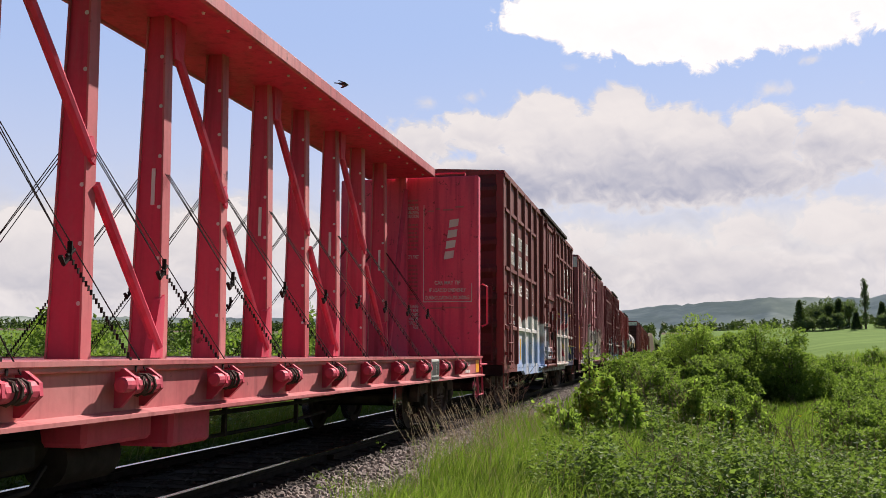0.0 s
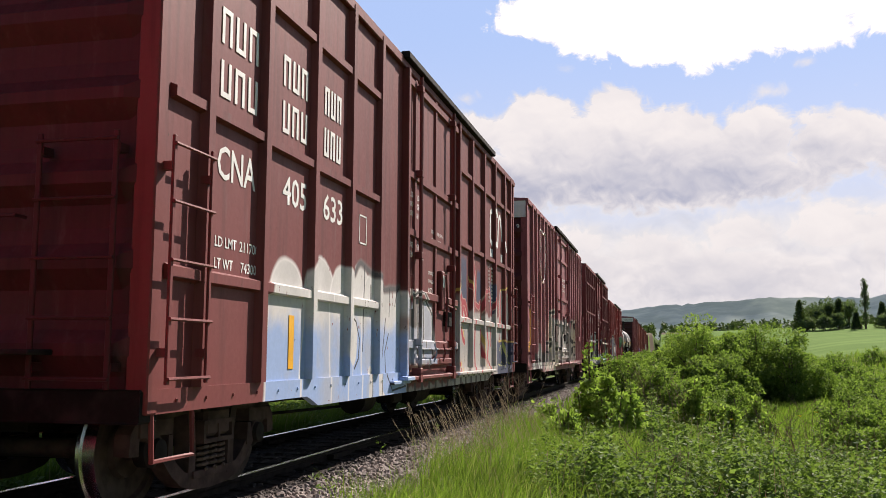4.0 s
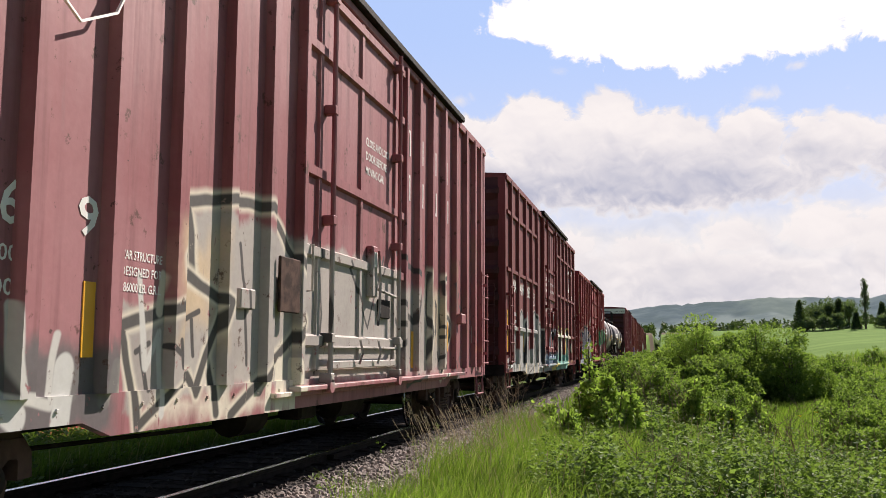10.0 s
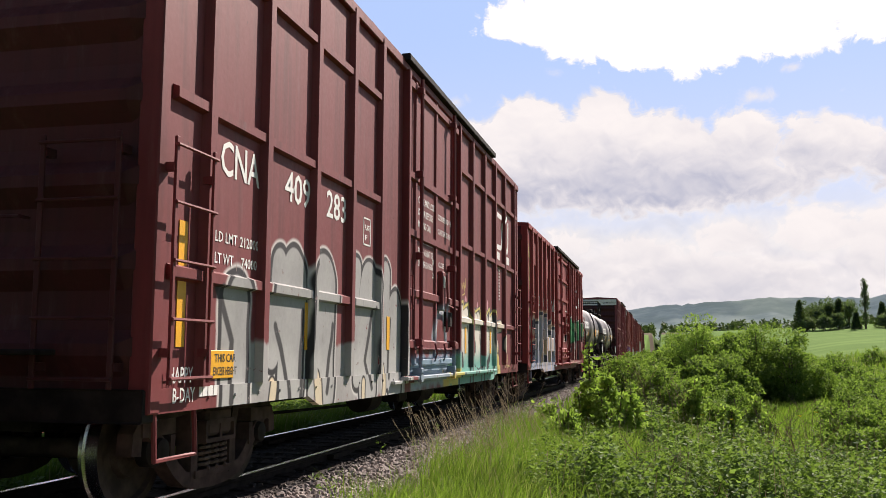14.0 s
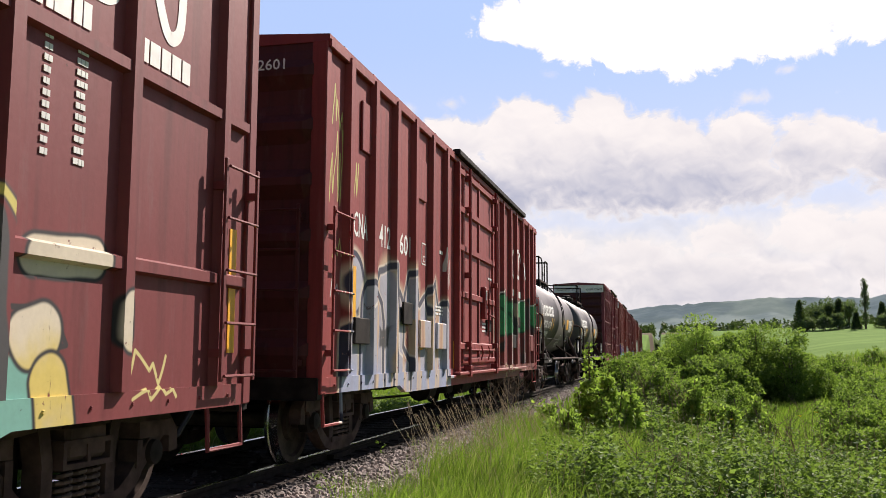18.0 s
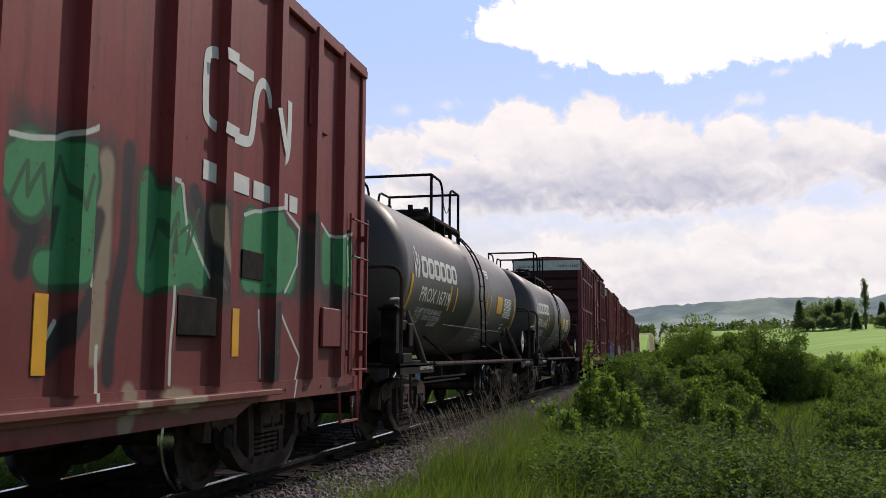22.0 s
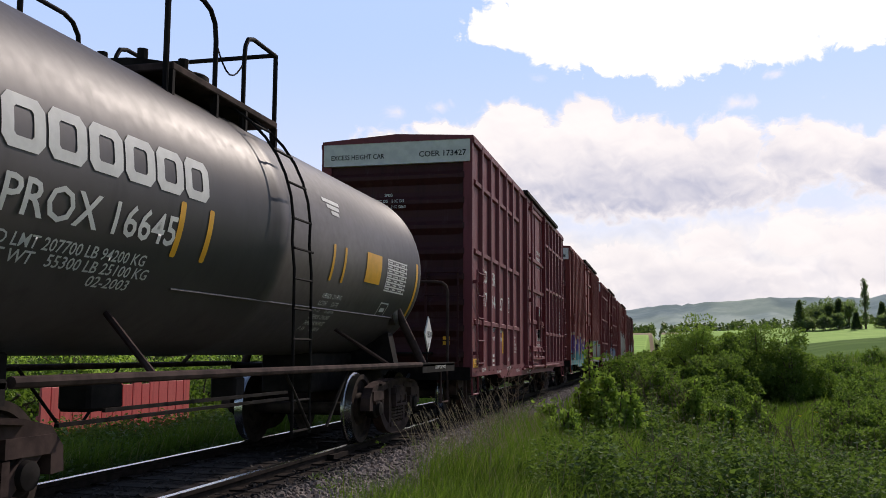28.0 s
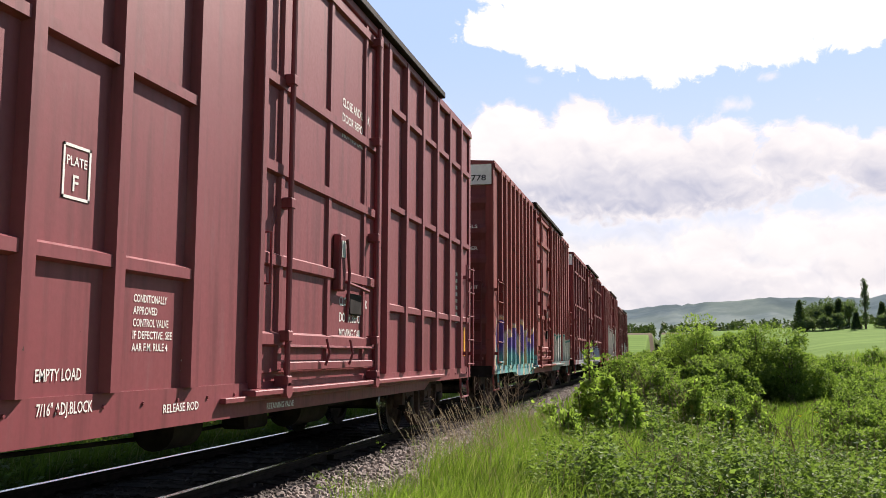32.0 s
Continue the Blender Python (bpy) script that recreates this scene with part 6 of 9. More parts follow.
# ---- centre-beam flat car ----
def centre_beam():
    red = car_paint("centre_beam_red", (0.60, 0.042, 0.098), (0.66, 0.085, 0.14), 0.2, 0.6, rough=0.55)
    head = car_paint("bulkhead_red", (0.84, 0.075, 0.16), (0.87, 0.14, 0.22), 0.5, 0.7, rough=0.6)
    pale_red = car_paint("centre_beam_faded_red", (0.50, 0.10, 0.12), (0.60, 0.24, 0.24), 0.3, 0.9, rough=0.55)
    length = 22.4
    half = length / 2
    car = thing("centre_beam_car", "bright red centre-beam lumber car, empty, with bulkheads", "flat car", "cars of the freight train")
    CARS.append((car, 17.3 - half))
    def L(y):
        return y - (17.3 - half)
    top = 4.62
    part("deck", Geo().bevel_box(-1.48, 1.48, -half + 0.2, half - 0.2, 1.08, 1.14, 0.01), pale_red, car)
    for s in (1, -1):
        part("side_sill", Geo().prism([(s * 1.40, 1.15), (s * 1.50, 1.15), (s * 1.50, 1.12), (s * 1.44, 1.11), (s * 1.44, 0.83), (s * 1.54, 0.81), (s * 1.54, 0.785), (s * 1.40, 0.785)], "y", -half + 0.1, half - 0.1), pale_red, car)
    ys = sorted([L(4.37 + 1.225 * k) for k in range(10)] + [L(4.37 - 1.225 * k) for k in range(1, 9)])
    first = ys.index(L(4.37))
    for k, y in enumerate(ys):
        vs = []
        for z, wy, wx in ((1.14, 0.06, 0.15), (2.7, 0.055, 0.12), (top - 0.1, 0.05, 0.085)):
            vs += [(-wx, y - wy, z), (wx, y - wy, z), (wx, y + wy, z), (-wx, y + wy, z)]
        fs = [(i * 4 + j, i * 4 + (j + 1) % 4, i * 4 + 4 + (j + 1) % 4, i * 4 + 4 + j) for i in range(2) for j in range(4)] + [(3, 2, 1, 0), (8, 9, 10, 11)]
        up = part("upright", Geo().add(vs, fs), red, car)
        for e in (-1, 1):
            part("flange", Geo().prism([(e * 0.15, 1.14), (e * 0.17, 1.14), (e * 0.105, top - 0.1), (e * 0.085, top - 0.1)], "y", y - 0.07, y + 0.07), pale_red, up)
        g = Geo()
        for z in (1.6, 2.1, 2.6, 3.1, 3.6, 4.1):
            g.lathe([(-0.002, 0.02), (0.002, 0.02)], "y", (0.13 - (z - 1.14) * 0.02, y - 0.063, z), 8)
        tagged(part("bolt_holes", g, PALE, up), kind="stuff")
        if (k - first) % 2 == 0:
            # braces run from the head of the post before to this one's middle, and down to the foot of the next
            part("brace", Geo().tube([(0.10, y - 1.12, top - 0.35), (0.14, y - 0.02, 2.85)], 0.05, 8), red, car)
            part("brace", Geo().tube([(0.14, y + 0.06, 2.62), (0.16, y + 1.14, 1.25)], 0.05, 8), red, car)
            part("brace_pad", Geo().prism([(y - 0.10, 2.98), (y - 0.03, 3.02), (y + 0.03, 2.90), (y + 0.02, 2.78), (y - 0.04, 2.80)], "x", 0.12, 0.17), red, car)
            part("gusset", Geo().prism([(y + 0.98, 1.15), (y + 1.2, 1.15), (y + 1.2, 1.75), (y + 1.12, 1.7)], "x", 0.10, 0.18), red, car)
            part("gusset", Geo().prism([(y - 1.2, top - 0.1), (y - 0.95, top - 0.1), (y - 1.0, top - 0.5), (y - 1.15, top - 0.5)], "x", 0.07, 0.14), red, car)
        else:
            part("slot", Geo().bevel_box(0.01, 0.05, y - 0.066, y - 0.058, 2.62, 2.98, 0.002), PALE, up)
    part("top_chord", Geo().bevel_box(-0.62, 0.62, -half + 0.6, half - 0.5, top - 0.10, top, 0.01), red, car)
    for s in (1, -1):
        part("chord_edge", Geo().bevel_box(s * 0.60, s * 0.66, -half + 0.6, half - 0.5, top - 0.10, top + 0.06, 0.01), pale_red, car)
    g = Geo()
    for k in range(40):
        y = -half + 0.9 + k * 0.53
        g.lathe([(0, 0.02), (-0.02, 0.014)], "z", (0.5, y, top - 0.10), 6)
    tagged(part("rivets", g, PALE, car), kind="stuff")
    # bulkheads
    for s in (1, -1):
        yb = s * (half - 0.32)
        part("bulkhead", Geo().bevel_box(-1.25, 1.48, yb - 0.10, yb + 0.10, 1.14, top - 0.08, 0.02), head, car, "tall red steel bulkhead with dark stains")
        for x in (-1.1, -0.55, 0.55, 1.1):
            part("stiffener", Geo().bevel_box(x - 0.06, x + 0.06, yb + s * 0.10, yb + s * 0.24, 1.14, top - 0.05, 0.015), red, car)
        part("grab_iron", Geo().tube([(1.5, yb + s * 0.12, 2.5), (1.6, yb + s * 0.14, 2.45), (1.6, yb + s * 0.14, 1.75), (1.5, yb + s * 0.12, 1.7)], 0.02, 6), red, car)
        part("grab_iron", Geo().tube([(0.5, yb, top - 0.1), (0.5, yb, top), (1.2, yb, top), (1.2, yb, top - 0.1)], 0.018, 6), red, car)
        part("end_sill", Geo().bevel_box(-1.46, 1.46, s * (half - 0.2), s * half, 0.78, 1.15, 0.02), red, car)
        part("sill_step", Geo().tube([(1.48, s * (half - 0.12), 0.95), (1.5, s * (half - 0.12), 0.45), (1.5, s * (half - 0.55), 0.45), (1.48, s * (half - 0.55), 0.8)], 0.022, 6), red, car)
        part("sill_step", Geo().tube([(1.54, s * (half - 0.6), 1.0), (1.54, s * (half + 0.05), 1.0), (1.45, s * (half + 0.08), 1.0)], 0.02, 6), red, car)
        part("reflector", Geo().box(1.44, 1.446, s * (half - 0.25) - 0.22, s * (half - 0.25) + 0.22, 0.85, 1.08), YELLOW, car)
        coupler(car, s, s * half)
        bogie(car, s * (half - 1.92))
    part("middle_post", Geo().prism([(-0.16, 1.14), (0.16, 1.14), (0.10, top - 0.1), (-0.10, top - 0.1)], "y", half - 0.56, half - 0.43), head, car, "red middle post against the bulkhead")
    part("brace", Geo().tube([(0.11, half - 0.58, top - 0.35), (0.16, ys[-1] + 0.10, 1.30)], 0.05, 8), red, car)
    yb = half - 0.43
    # warning frame and writing on the bulkhead's inner face
    for a in ((0.42, 1.36, 2.15, 2.165), (0.42, 0.432, 2.15, 4.0), (1.348, 1.36, 2.15, 2.5)):
        part("painted_outline", Geo().box(a[0], a[1], yb - 0.004, yb, a[2], a[3]), PALE, car)
    for k, w in enumerate(("CAR MAY TIP", "IF LOADED UNEVENLY", "DURING LOADING-UNLOADING")):
        bme = text_mesh(w, 0.1, (0.5, 0.7, 0.84)[k], "CENTER")
        for v in bme.vertices:
            v.co = (0.89 + v.co.x, yb - 0.004, 2.48 - 0.14 * k + v.co.y)
        part("lettering", bme, PALE, car)
    g = Geo()
    for k in range(4):
        g.prism([(0.82 + 0.03 * k, 2.95 + 0.2 * k), (1.0 + 0.03 * k, 2.98 + 0.2 * k), (1.02 + 0.03 * k, 3.12 + 0.2 * k), (0.84 + 0.03 * k, 3.1 + 0.2 * k)], "y", yb - 0.004, yb)
    part("painted_diagram", g, PALE, car)
    # column of small writing beside the middle post, and faint lines
    g = Geo()
    rnd = random.Random(12)
    words = {2: "NOTE", 3: "SECURED IN", 4: "TIE DOWNS ARE", 5: "UNLESS", 6: "DO NOT MOVE", 7: "WARNING", 19: "SAFETY FIRST", 29: "INSTRUCTIONS", 30: "UNLOADING", 31: "LOADING AND"}
    for k, w in words.items():
        bme = text_mesh(w, 0.085, 0.024 * len(w), "RIGHT")
        for v in bme.vertices:
            v.co = (0.33 + v.co.x, yb - 0.004, 1.50 + 0.078 * k + v.co.y)
        part("lettering", bme, PALE, car)
    for k in range(34):
        z = 1.50 + 0.078 * k
        if k not in words and k not in (0, 1, 8, 18, 20, 28):
            a = 0.10 + rnd.uniform(0, 0.02)
            while a < 0.30:
                b = min(0.31, a + rnd.uniform(0.03, 0.09))
                g.box(a, b, yb - 0.004, yb, z, z + 0.036)
                a = b + 0.015
    tagged(part("small_writing", g, pale_red, car, "faded column of small writing"), kind="stuff")
    g = Geo()
    for a, b, z in ((0.5, 0.62, 3.86), (0.66, 0.74, 3.9), (0.8, 1.0, 3.88), (0.55, 0.78, 2.02), (0.82, 1.25, 2.03), (1.04, 1.2, 3.93)):
        g.box(a, b, yb - 0.004, yb, z, z + 0.03)
    tagged(part("small_writing", g, pale_red, car), kind="stuff")
    # winches with cables and chains at each post
    for yp in ys:
        y = yp - 0.15
        for s in (1, -1):
            plate = [(s * 1.44, 0.85), (s * 1.48, 0.85), (s * 1.60, 0.97), (s * 1.59, 1.04), (s * 1.5, 1.10), (s * 1.44, 1.10)]
            w = part("winch", Geo().lathe([(-0.14, 0.04), (-0.13, 0.06), (0.13, 0.06), (0.14, 0.04)], "y", (s * 1.54, y, 0.995), 12), red, car, "red ratchet winch")
            for e in (-0.145, 0.145):
                part("side_plate", Geo().prism(plate, "y", y + e - 0.015, y + e + 0.015), red, w)
            coil = [(s * 1.54 + (0.058 + 0.012 * math.sin(a * 0.31)) * math.cos(a * 0.8), y - 0.08 + 0.16 * a / 60, 0.995 + (0.058 + 0.012 * math.sin(a * 0.31)) * math.sin(a * 0.8)) for a in range(61)]
            part("cable_roll", Geo().tube(coil, 0.010, 5), TRUCK, w, "dark cable wound on the drum")
            part("hub", Geo().lathe([(-0.27, 0.035), (-0.26, 0.05), (-0.17, 0.05), (-0.16, 0.03)], "y", (s * 1.55, y, 1.0), 12), red, w)
            apex, hook, foot = Vector((s * 0.12, yp, 2.95)), Vector((s * 0.92, yp - 0.10, 1.85)), Vector((s * 1.5, y, 1.08))
            for e in (-0.02, 0.02):
                part("cable", Geo().tube([apex + Vector((0, e, 0)), hook], 0.0045, 5), STEEL_DARK, car)
            part("cable", Geo().tube([apex + Vector((0, 0.05, 0)), foot + Vector((0, 0.1, 0))], 0.0045, 5), STEEL_DARK, car)
            g = Geo()
            for k in range(26):
                c = hook.lerp(foot, (k + 0.5) / 26)
                e = 0.009 if k % 2 else 0.003
                g.box(c.x - 0.012 + e, c.x + 0.012 - e, c.y - e, c.y + e, c.z - 0.019, c.z + 0.019)
            part("chain", g, STEEL_DARK, car, "dark steel chain")
            part("hook", Geo().tube([hook + Vector((0, 0, 0.10)), hook, hook + Vector((0, -0.06, -0.06)), hook + Vector((0, -0.10, -0.01))], 0.018, 6), STEEL_DARK, car)
            part("hook", Geo().tube([hook + Vector((0, 0.05, 0.05)), hook + Vector((0, -0.03, 0.0))], 0.014, 6), STEEL_DARK, car)
    part("notice_board", Geo().bevel_box(1.545, 1.56, L(13.04), L(13.50), 0.80, 1.11, 0.004), PALE, car, "white notice board with black fields")
    part("notice_field", Geo().box(1.56, 1.564, L(13.08), L(13.33), 0.88, 1.08), BLACK, car)
    part("notice_field", Geo().box(1.56, 1.564, L(13.36), L(13.47), 0.88, 1.08), BLACK, car)
    part("notice_field", Geo().box(1.56, 1.564, L(13.08), L(13.47), 0.82, 0.86), BLACK, car)
    lettering(car, "EMPTY LOAD", L(15.9), 0.98, 0.1, 1.445, 0.42, PALE)
    lettering(car, "JACK", L(15.1), 0.98, 0.1, 1.445, 0.2, PALE)
    bars(car, L(15.9), 0.86, 0.4, 0.09, 1, 1.445, PALE, seed=7)
    g = Geo().prism([(-half + 3.4, 1.08), (half - 3.4, 1.08), (half - 5.0, 0.62), (-half + 5.0, 0.62)], "x", -0.35, 0.35)
    part("centre_sill", g, red, car)
    part("air_reservoir", Geo().lathe([(-0.5, 0.05), (-0.48, 0.2), (0.48, 0.2), (0.5, 0.05)], "y", (0.8, L(5.0), 0.62), 14), STEEL_DARK, car, smooth=True)
    # red bolster blocks, reservoir brackets, valves and brake rods below the deck
    part("bolster_block", Geo().bevel_box(0.62, 1.36, L(6.15), L(6.75), 0.52, 0.80, 0.03), red, car, "red bolster block")
    part("bolster_block", Geo().bevel_box(0.40, 1.30, L(5.2), L(6.0), 0.60, 0.80, 0.03), red, car)
    part("air_reservoir", Geo().lathe([(-0.34, 0.05), (-0.3, 0.17), (0.3, 0.17), (0.34, 0.05)], "y", (0.95, L(5.6), 0.50), 16), STEEL_DARK, car, smooth=True)
    part("control_valve", Geo().bevel_box(0.95, 1.25, L(4.15), L(4.5), 0.38, 0.72, 0.04).bevel_box(1.0, 1.2, L(4.5), L(4.9), 0.5, 0.68, 0.03), STEEL_DARK, car)
    part("pipe", Geo().tube([(1.15, L(3.2), 0.36), (1.15, L(4.3), 0.34), (1.15, L(4.9), 0.38), (1.1, L(5.1), 0.5)], 0.018, 6), STEEL_DARK, car)
    part("brake_rod", Geo().tube([(0.9, L(6.7), 0.46), (0.9, L(9.0), 0.46), (0.85, L(10.6), 0.50)], 0.018, 6), STEEL_DARK, car)
    part("brake_rod", Geo().tube([(0.9, L(6.6), 0.66), (0.9, L(10.8), 0.66)], 0.022, 6), STEEL_DARK, car)
    for y in (7.4, 7.9, 9.6):
        part("rod_hanger", Geo().box(0.88, 0.92, L(y) - 0.02, L(y) + 0.02, 0.44, 0.80), STEEL_DARK, car)
    return car
# ---- land ----
def smooth(a, b, v):
    u = np.clip((v - a) / (b - a), 0, 1)
    return u * u * (3 - 2 * u)


def bumps(x, y, s, seed):
    """Cheap smooth relief from a few waves."""
    r = np.random.RandomState(seed)
    z = 0
    for k in range(7):
        a, p, f = r.uniform(0, 2 * np.pi), r.uniform(0, 2 * np.pi), r.uniform(0.6, 2.2) / s
        z = z + np.sin((x * np.cos(a) + y * np.sin(a)) * f + p) / 3.5
    return z


def land(x, y):
    """Height of the natural ground."""
    x, y = np.asarray(x, float), np.asarray(y, float)
    r = np.hypot(x, y)
    bear = np.degrees(np.arctan2(x, np.maximum(y, 1e-3)))
    z = -0.62 - 0.9 * smooth(10, 26, y) * smooth(-1.5, 4, x) * (1 - smooth(40, 110, r))
    z = z + 0.06 * bumps(x, y, 2.5, 3) + 0.12 * bumps(x, y, 9, 4) * smooth(6, 30, np.abs(x + 4.8))
    rise = smooth(55, 190, r) * (0.9 + 4.2 * smooth(-2, 14, bear))
    far = smooth(180, 560, r) * 12.5 + smooth(500, 1600, r) * 6
    z = z + (rise + far) * np.maximum(smooth(4, 30, np.abs(x + 4.844)), smooth(260, 430, y))
    # the railway's bank
    d = np.abs(x + 4.844)
    bank = 1 - smooth(1.45, 2.9, d)
    return z * (1 - bank) + (-0.115 - 0.12 * smooth(1.2, 1.75, d)) * bank


def axis_steps(lo, hi, mid, near, grow):
    out, s, v = [mid], near, mid
    while v < hi:
        v += s
        s *= grow
        out.append(v)
    s, v, left = near, mid, []
    while v > lo:
        v -= s
        s *= grow
        left.append(v)
    return np.array(left[::-1] + out)


def build_ground():
    xs = axis_steps(-4000, 4000, -4.0, 0.22, 1.045)
    ys = axis_steps(-2500, 6000, 9.0, 0.35, 1.035)
    X, Y = np.meshgrid(xs, ys)
    Z = land(X, Y)
    n, m = X.shape
    vs = np.stack([X, Y, Z], -1).reshape(-1, 3)
    i = np.arange(n * m).reshape(n, m)
    fs = np.stack([i[:-1, :-1], i[:-1, 1:], i[1:, 1:], i[1:, :-1]], -1).reshape(-1, 4)
    me = bpy.data.meshes.new("ground")
    me.from_pydata(vs.tolist(), [], fs.tolist())
    me.shade_smooth()
    t = Tree("meadow_soil")
    v = t.coords()
    x, y, z = t.xyz(v)
    big = t.noise(v, 0.03, 4)
    c = t.mix(t.step(t.noise(v, 1.7, 6), 0.35, 0.65), (0.055, 0.075, 0.018), (0.10, 0.15, 0.03))
    r = t.node("VectorMath", v, op="LENGTH").outputs["Value"]
    field = t.mix(t.step(t.noise(t.scaled(v, 0.05, 0.4, 1), 0.5, 5), 0.35, 0.7), (0.095, 0.175, 0.035), (0.135, 0.225, 0.05))
    c = t.mix(t.step(t.m("ADD", r, t.m("MULTIPLY", big, 14.0)), 112.0, 122.0), c, field)
    tan = t.mix(t.noise(v, 0.02, 4), (0.10, 0.08, 0.058), (0.13, 0.105, 0.078))
    c = t.mix(t.m("MULTIPLY", t.step(r, 430.0, 450.0), t.m("MULTIPLY", t.m("SUBTRACT", 1.0, t.step(r, 560.0, 600.0)), t.m("SUBTRACT", 1.0, t.step(t.m("DIVIDE", x, t.m("MAXIMUM", y, 1.0)), 0.0, 0.03)))), c, tan)
    c = t.mix(t.step(r, 590.0, 640.0), c, t.mix(big, (0.06, 0.10, 0.03), (0.11, 0.17, 0.05)))
    d = t.m("ABSOLUTE", t.m("ADD", x, 4.844))
    c = t.mix(t.m("SUBTRACT", 1.0, t.step(d, 1.5, 2.1)), c, t.mix(t.noise(v, 14.0, 6), (0.11, 0.095, 0.088), (0.34, 0.30, 0.275)))
    # shade below the train is put into the track bed's colour
    shaded_bed = t.mix(t.step(t.noise(v, 22.0, 6, 0.7), 0.40, 0.62), (0.018, 0.014, 0.012), (0.062, 0.050, 0.044))
    c = t.mix(t.m("SUBTRACT", 1.0, t.step(t.m("ADD", d, t.m("MULTIPLY", t.noise(v, 3.0, 4), 0.35)), 1.22, 1.5)), c, shaded_bed)
    t.bump(t.noise(v, 6.0, 8), 0.6, 0.08)
    t.done(c, 0.95, spec=0.05)
    solo("ground", me, t.mat, "green meadow ground rising to fields", "ground", "structure")


RAIL_TOP = None


def build_track():
    ballast = plain("ballast_stone", (0.27, 0.24, 0.22), 0.95, 0.0, 0.5, 5.0)
    # loose stones
    rs = np.random.RandomState(5)
    g_v, g_f = [], []
    base = [(-1, -1, -0.6), (1, -0.8, -0.7), (0.9, 1, -0.6), (-0.8, 0.9, -0.7), (-0.6, -0.5, 0.7), (0.6, -0.6, 0.6), (0.5, 0.7, 0.8), (-0.5, 0.5, 0.6)]
    fs = [(0, 3, 2, 1), (4, 5, 6, 7), (0, 1, 5, 4), (1, 2, 6, 5), (2, 3, 7, 6), (3, 0, 4, 7)]
    base = np.array(base)
    n = 23000
    yy = np.where(np.arange(n) < 19000, 3.0 + 45 * rs.rand(n) ** 1.7, rs.uniform(-9.0, 3.2, n))
    xx = TRACK_X + np.where(rs.rand(n) < 0.86, rs.uniform(1.12, 2.25, n), rs.uniform(-1.9, 1.12, n))
    zz = land(xx, yy)
    for x, y, z in zip(xx, yy, zz):
        s = rs.uniform(0.013, 0.031)
        a = rs.uniform(0, 6.28)
        p = base * rs.uniform(0.7, 1.25, (8, 3)) * s * (1.15, 0.9, 0.8)
        tip = rs.uniform(-0.7, 0.7)
        p = np.stack([p[:, 0] * math.cos(tip) - p[:, 2] * math.sin(tip), p[:, 1], p[:, 0] * math.sin(tip) + p[:, 2] * math.cos(tip)], 1)
        q = np.stack([p[:, 0] * math.cos(a) - p[:, 1] * math.sin(a) + x, p[:, 0] * math.sin(a) + p[:, 1] * math.cos(a) + y, p[:, 2] + z + s * 0.35], 1)
        k = len(g_v)
        g_v += q.tolist()
        g_f += [tuple(i + k for i in f) for f in fs]
    me = bpy.data.meshes.new("ballast")
    me.from_pydata(g_v, [], g_f)
    t = Tree("crushed_stone")
    g = t.node("NewGeometry").outputs["Random Per Island"]
    c = t.mix(g, (0.13, 0.105, 0.10), (0.47, 0.40, 0.37))
    c = t.mix(t.m("MULTIPLY", t.noise(t.coords(), 60.0, 3), 0.4), c, (0.2, 0.15, 0.12))
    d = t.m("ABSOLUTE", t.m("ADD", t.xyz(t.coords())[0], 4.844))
    # stones near the rails are coloured dark for the train's shade
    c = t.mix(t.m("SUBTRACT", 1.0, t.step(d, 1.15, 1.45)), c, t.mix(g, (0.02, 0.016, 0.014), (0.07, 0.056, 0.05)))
    t.done(c, 0.9)
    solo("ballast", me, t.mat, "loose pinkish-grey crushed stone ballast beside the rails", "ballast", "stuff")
    # sleepers
    tie = plain("weathered_tie", (0.028, 0.022, 0.019), 0.9, 0.0, 0.4, 6.0)
    tg = Geo().bevel_box(-1.3, 1.3, -0.115, 0.115, -0.27, -0.108, 0.012).mesh("sleeper")
    tg.materials.append(tie)
    track = thing("railway_track", "single railway track with polished rails on weathered sleepers", "track", kind="structure")
    for k in range(230):
        ob = new("sleeper", tg)
        ob.parent = track
        ob.location = (TRACK_X, 1.0 + k * 0.53, 0)
    prof = [(-0.038, 0.0), (0.038, 0.0), (0.037, -0.035), (0.012, -0.05), (0.009, -0.14), (0.07, -0.165), (0.07, -0.178), (-0.07, -0.178), (-0.07, -0.165), (-0.009, -0.14), (-0.012, -0.05), (-0.037, -0.035)]
    rust = plain("rusty_rail", (0.026, 0.018, 0.015), 0.8, 0.0, 0.35, 8.0)
    for s in (-1, 1):
        x = TRACK_X + s * 0.753
        g = Geo().prism([(x + a, b) for a, b in prof], "y", -30, 420)
        part("rail", g, rust, track, "rusty steel rail")
        part("rail_head", Geo().box(x - 0.033, x + 0.033, -30, 420, -0.004, 0.003), TREAD, track, "polished running surface")
        g = Geo().box(x - s * 0.0 - 0.1, x + 0.1, 10.95, 11.55, -0.1, -0.045) if s > 0 else Geo().box(x - 0.1, x + 0.1, 12.4, 13.0, -0.1, -0.045)
        part("joint_bar", g, rust, track)
        pl = Geo().box(-0.17, 0.17, -0.1, 0.1, -0.112, -0.098).mesh("tie_plate")
        pl.materials.append(rust)
        for k in range(60):
            ob = new("tie_plate", pl)
            ob.parent = track
            ob.location = (x, 1.0 + k * 0.53, 0)


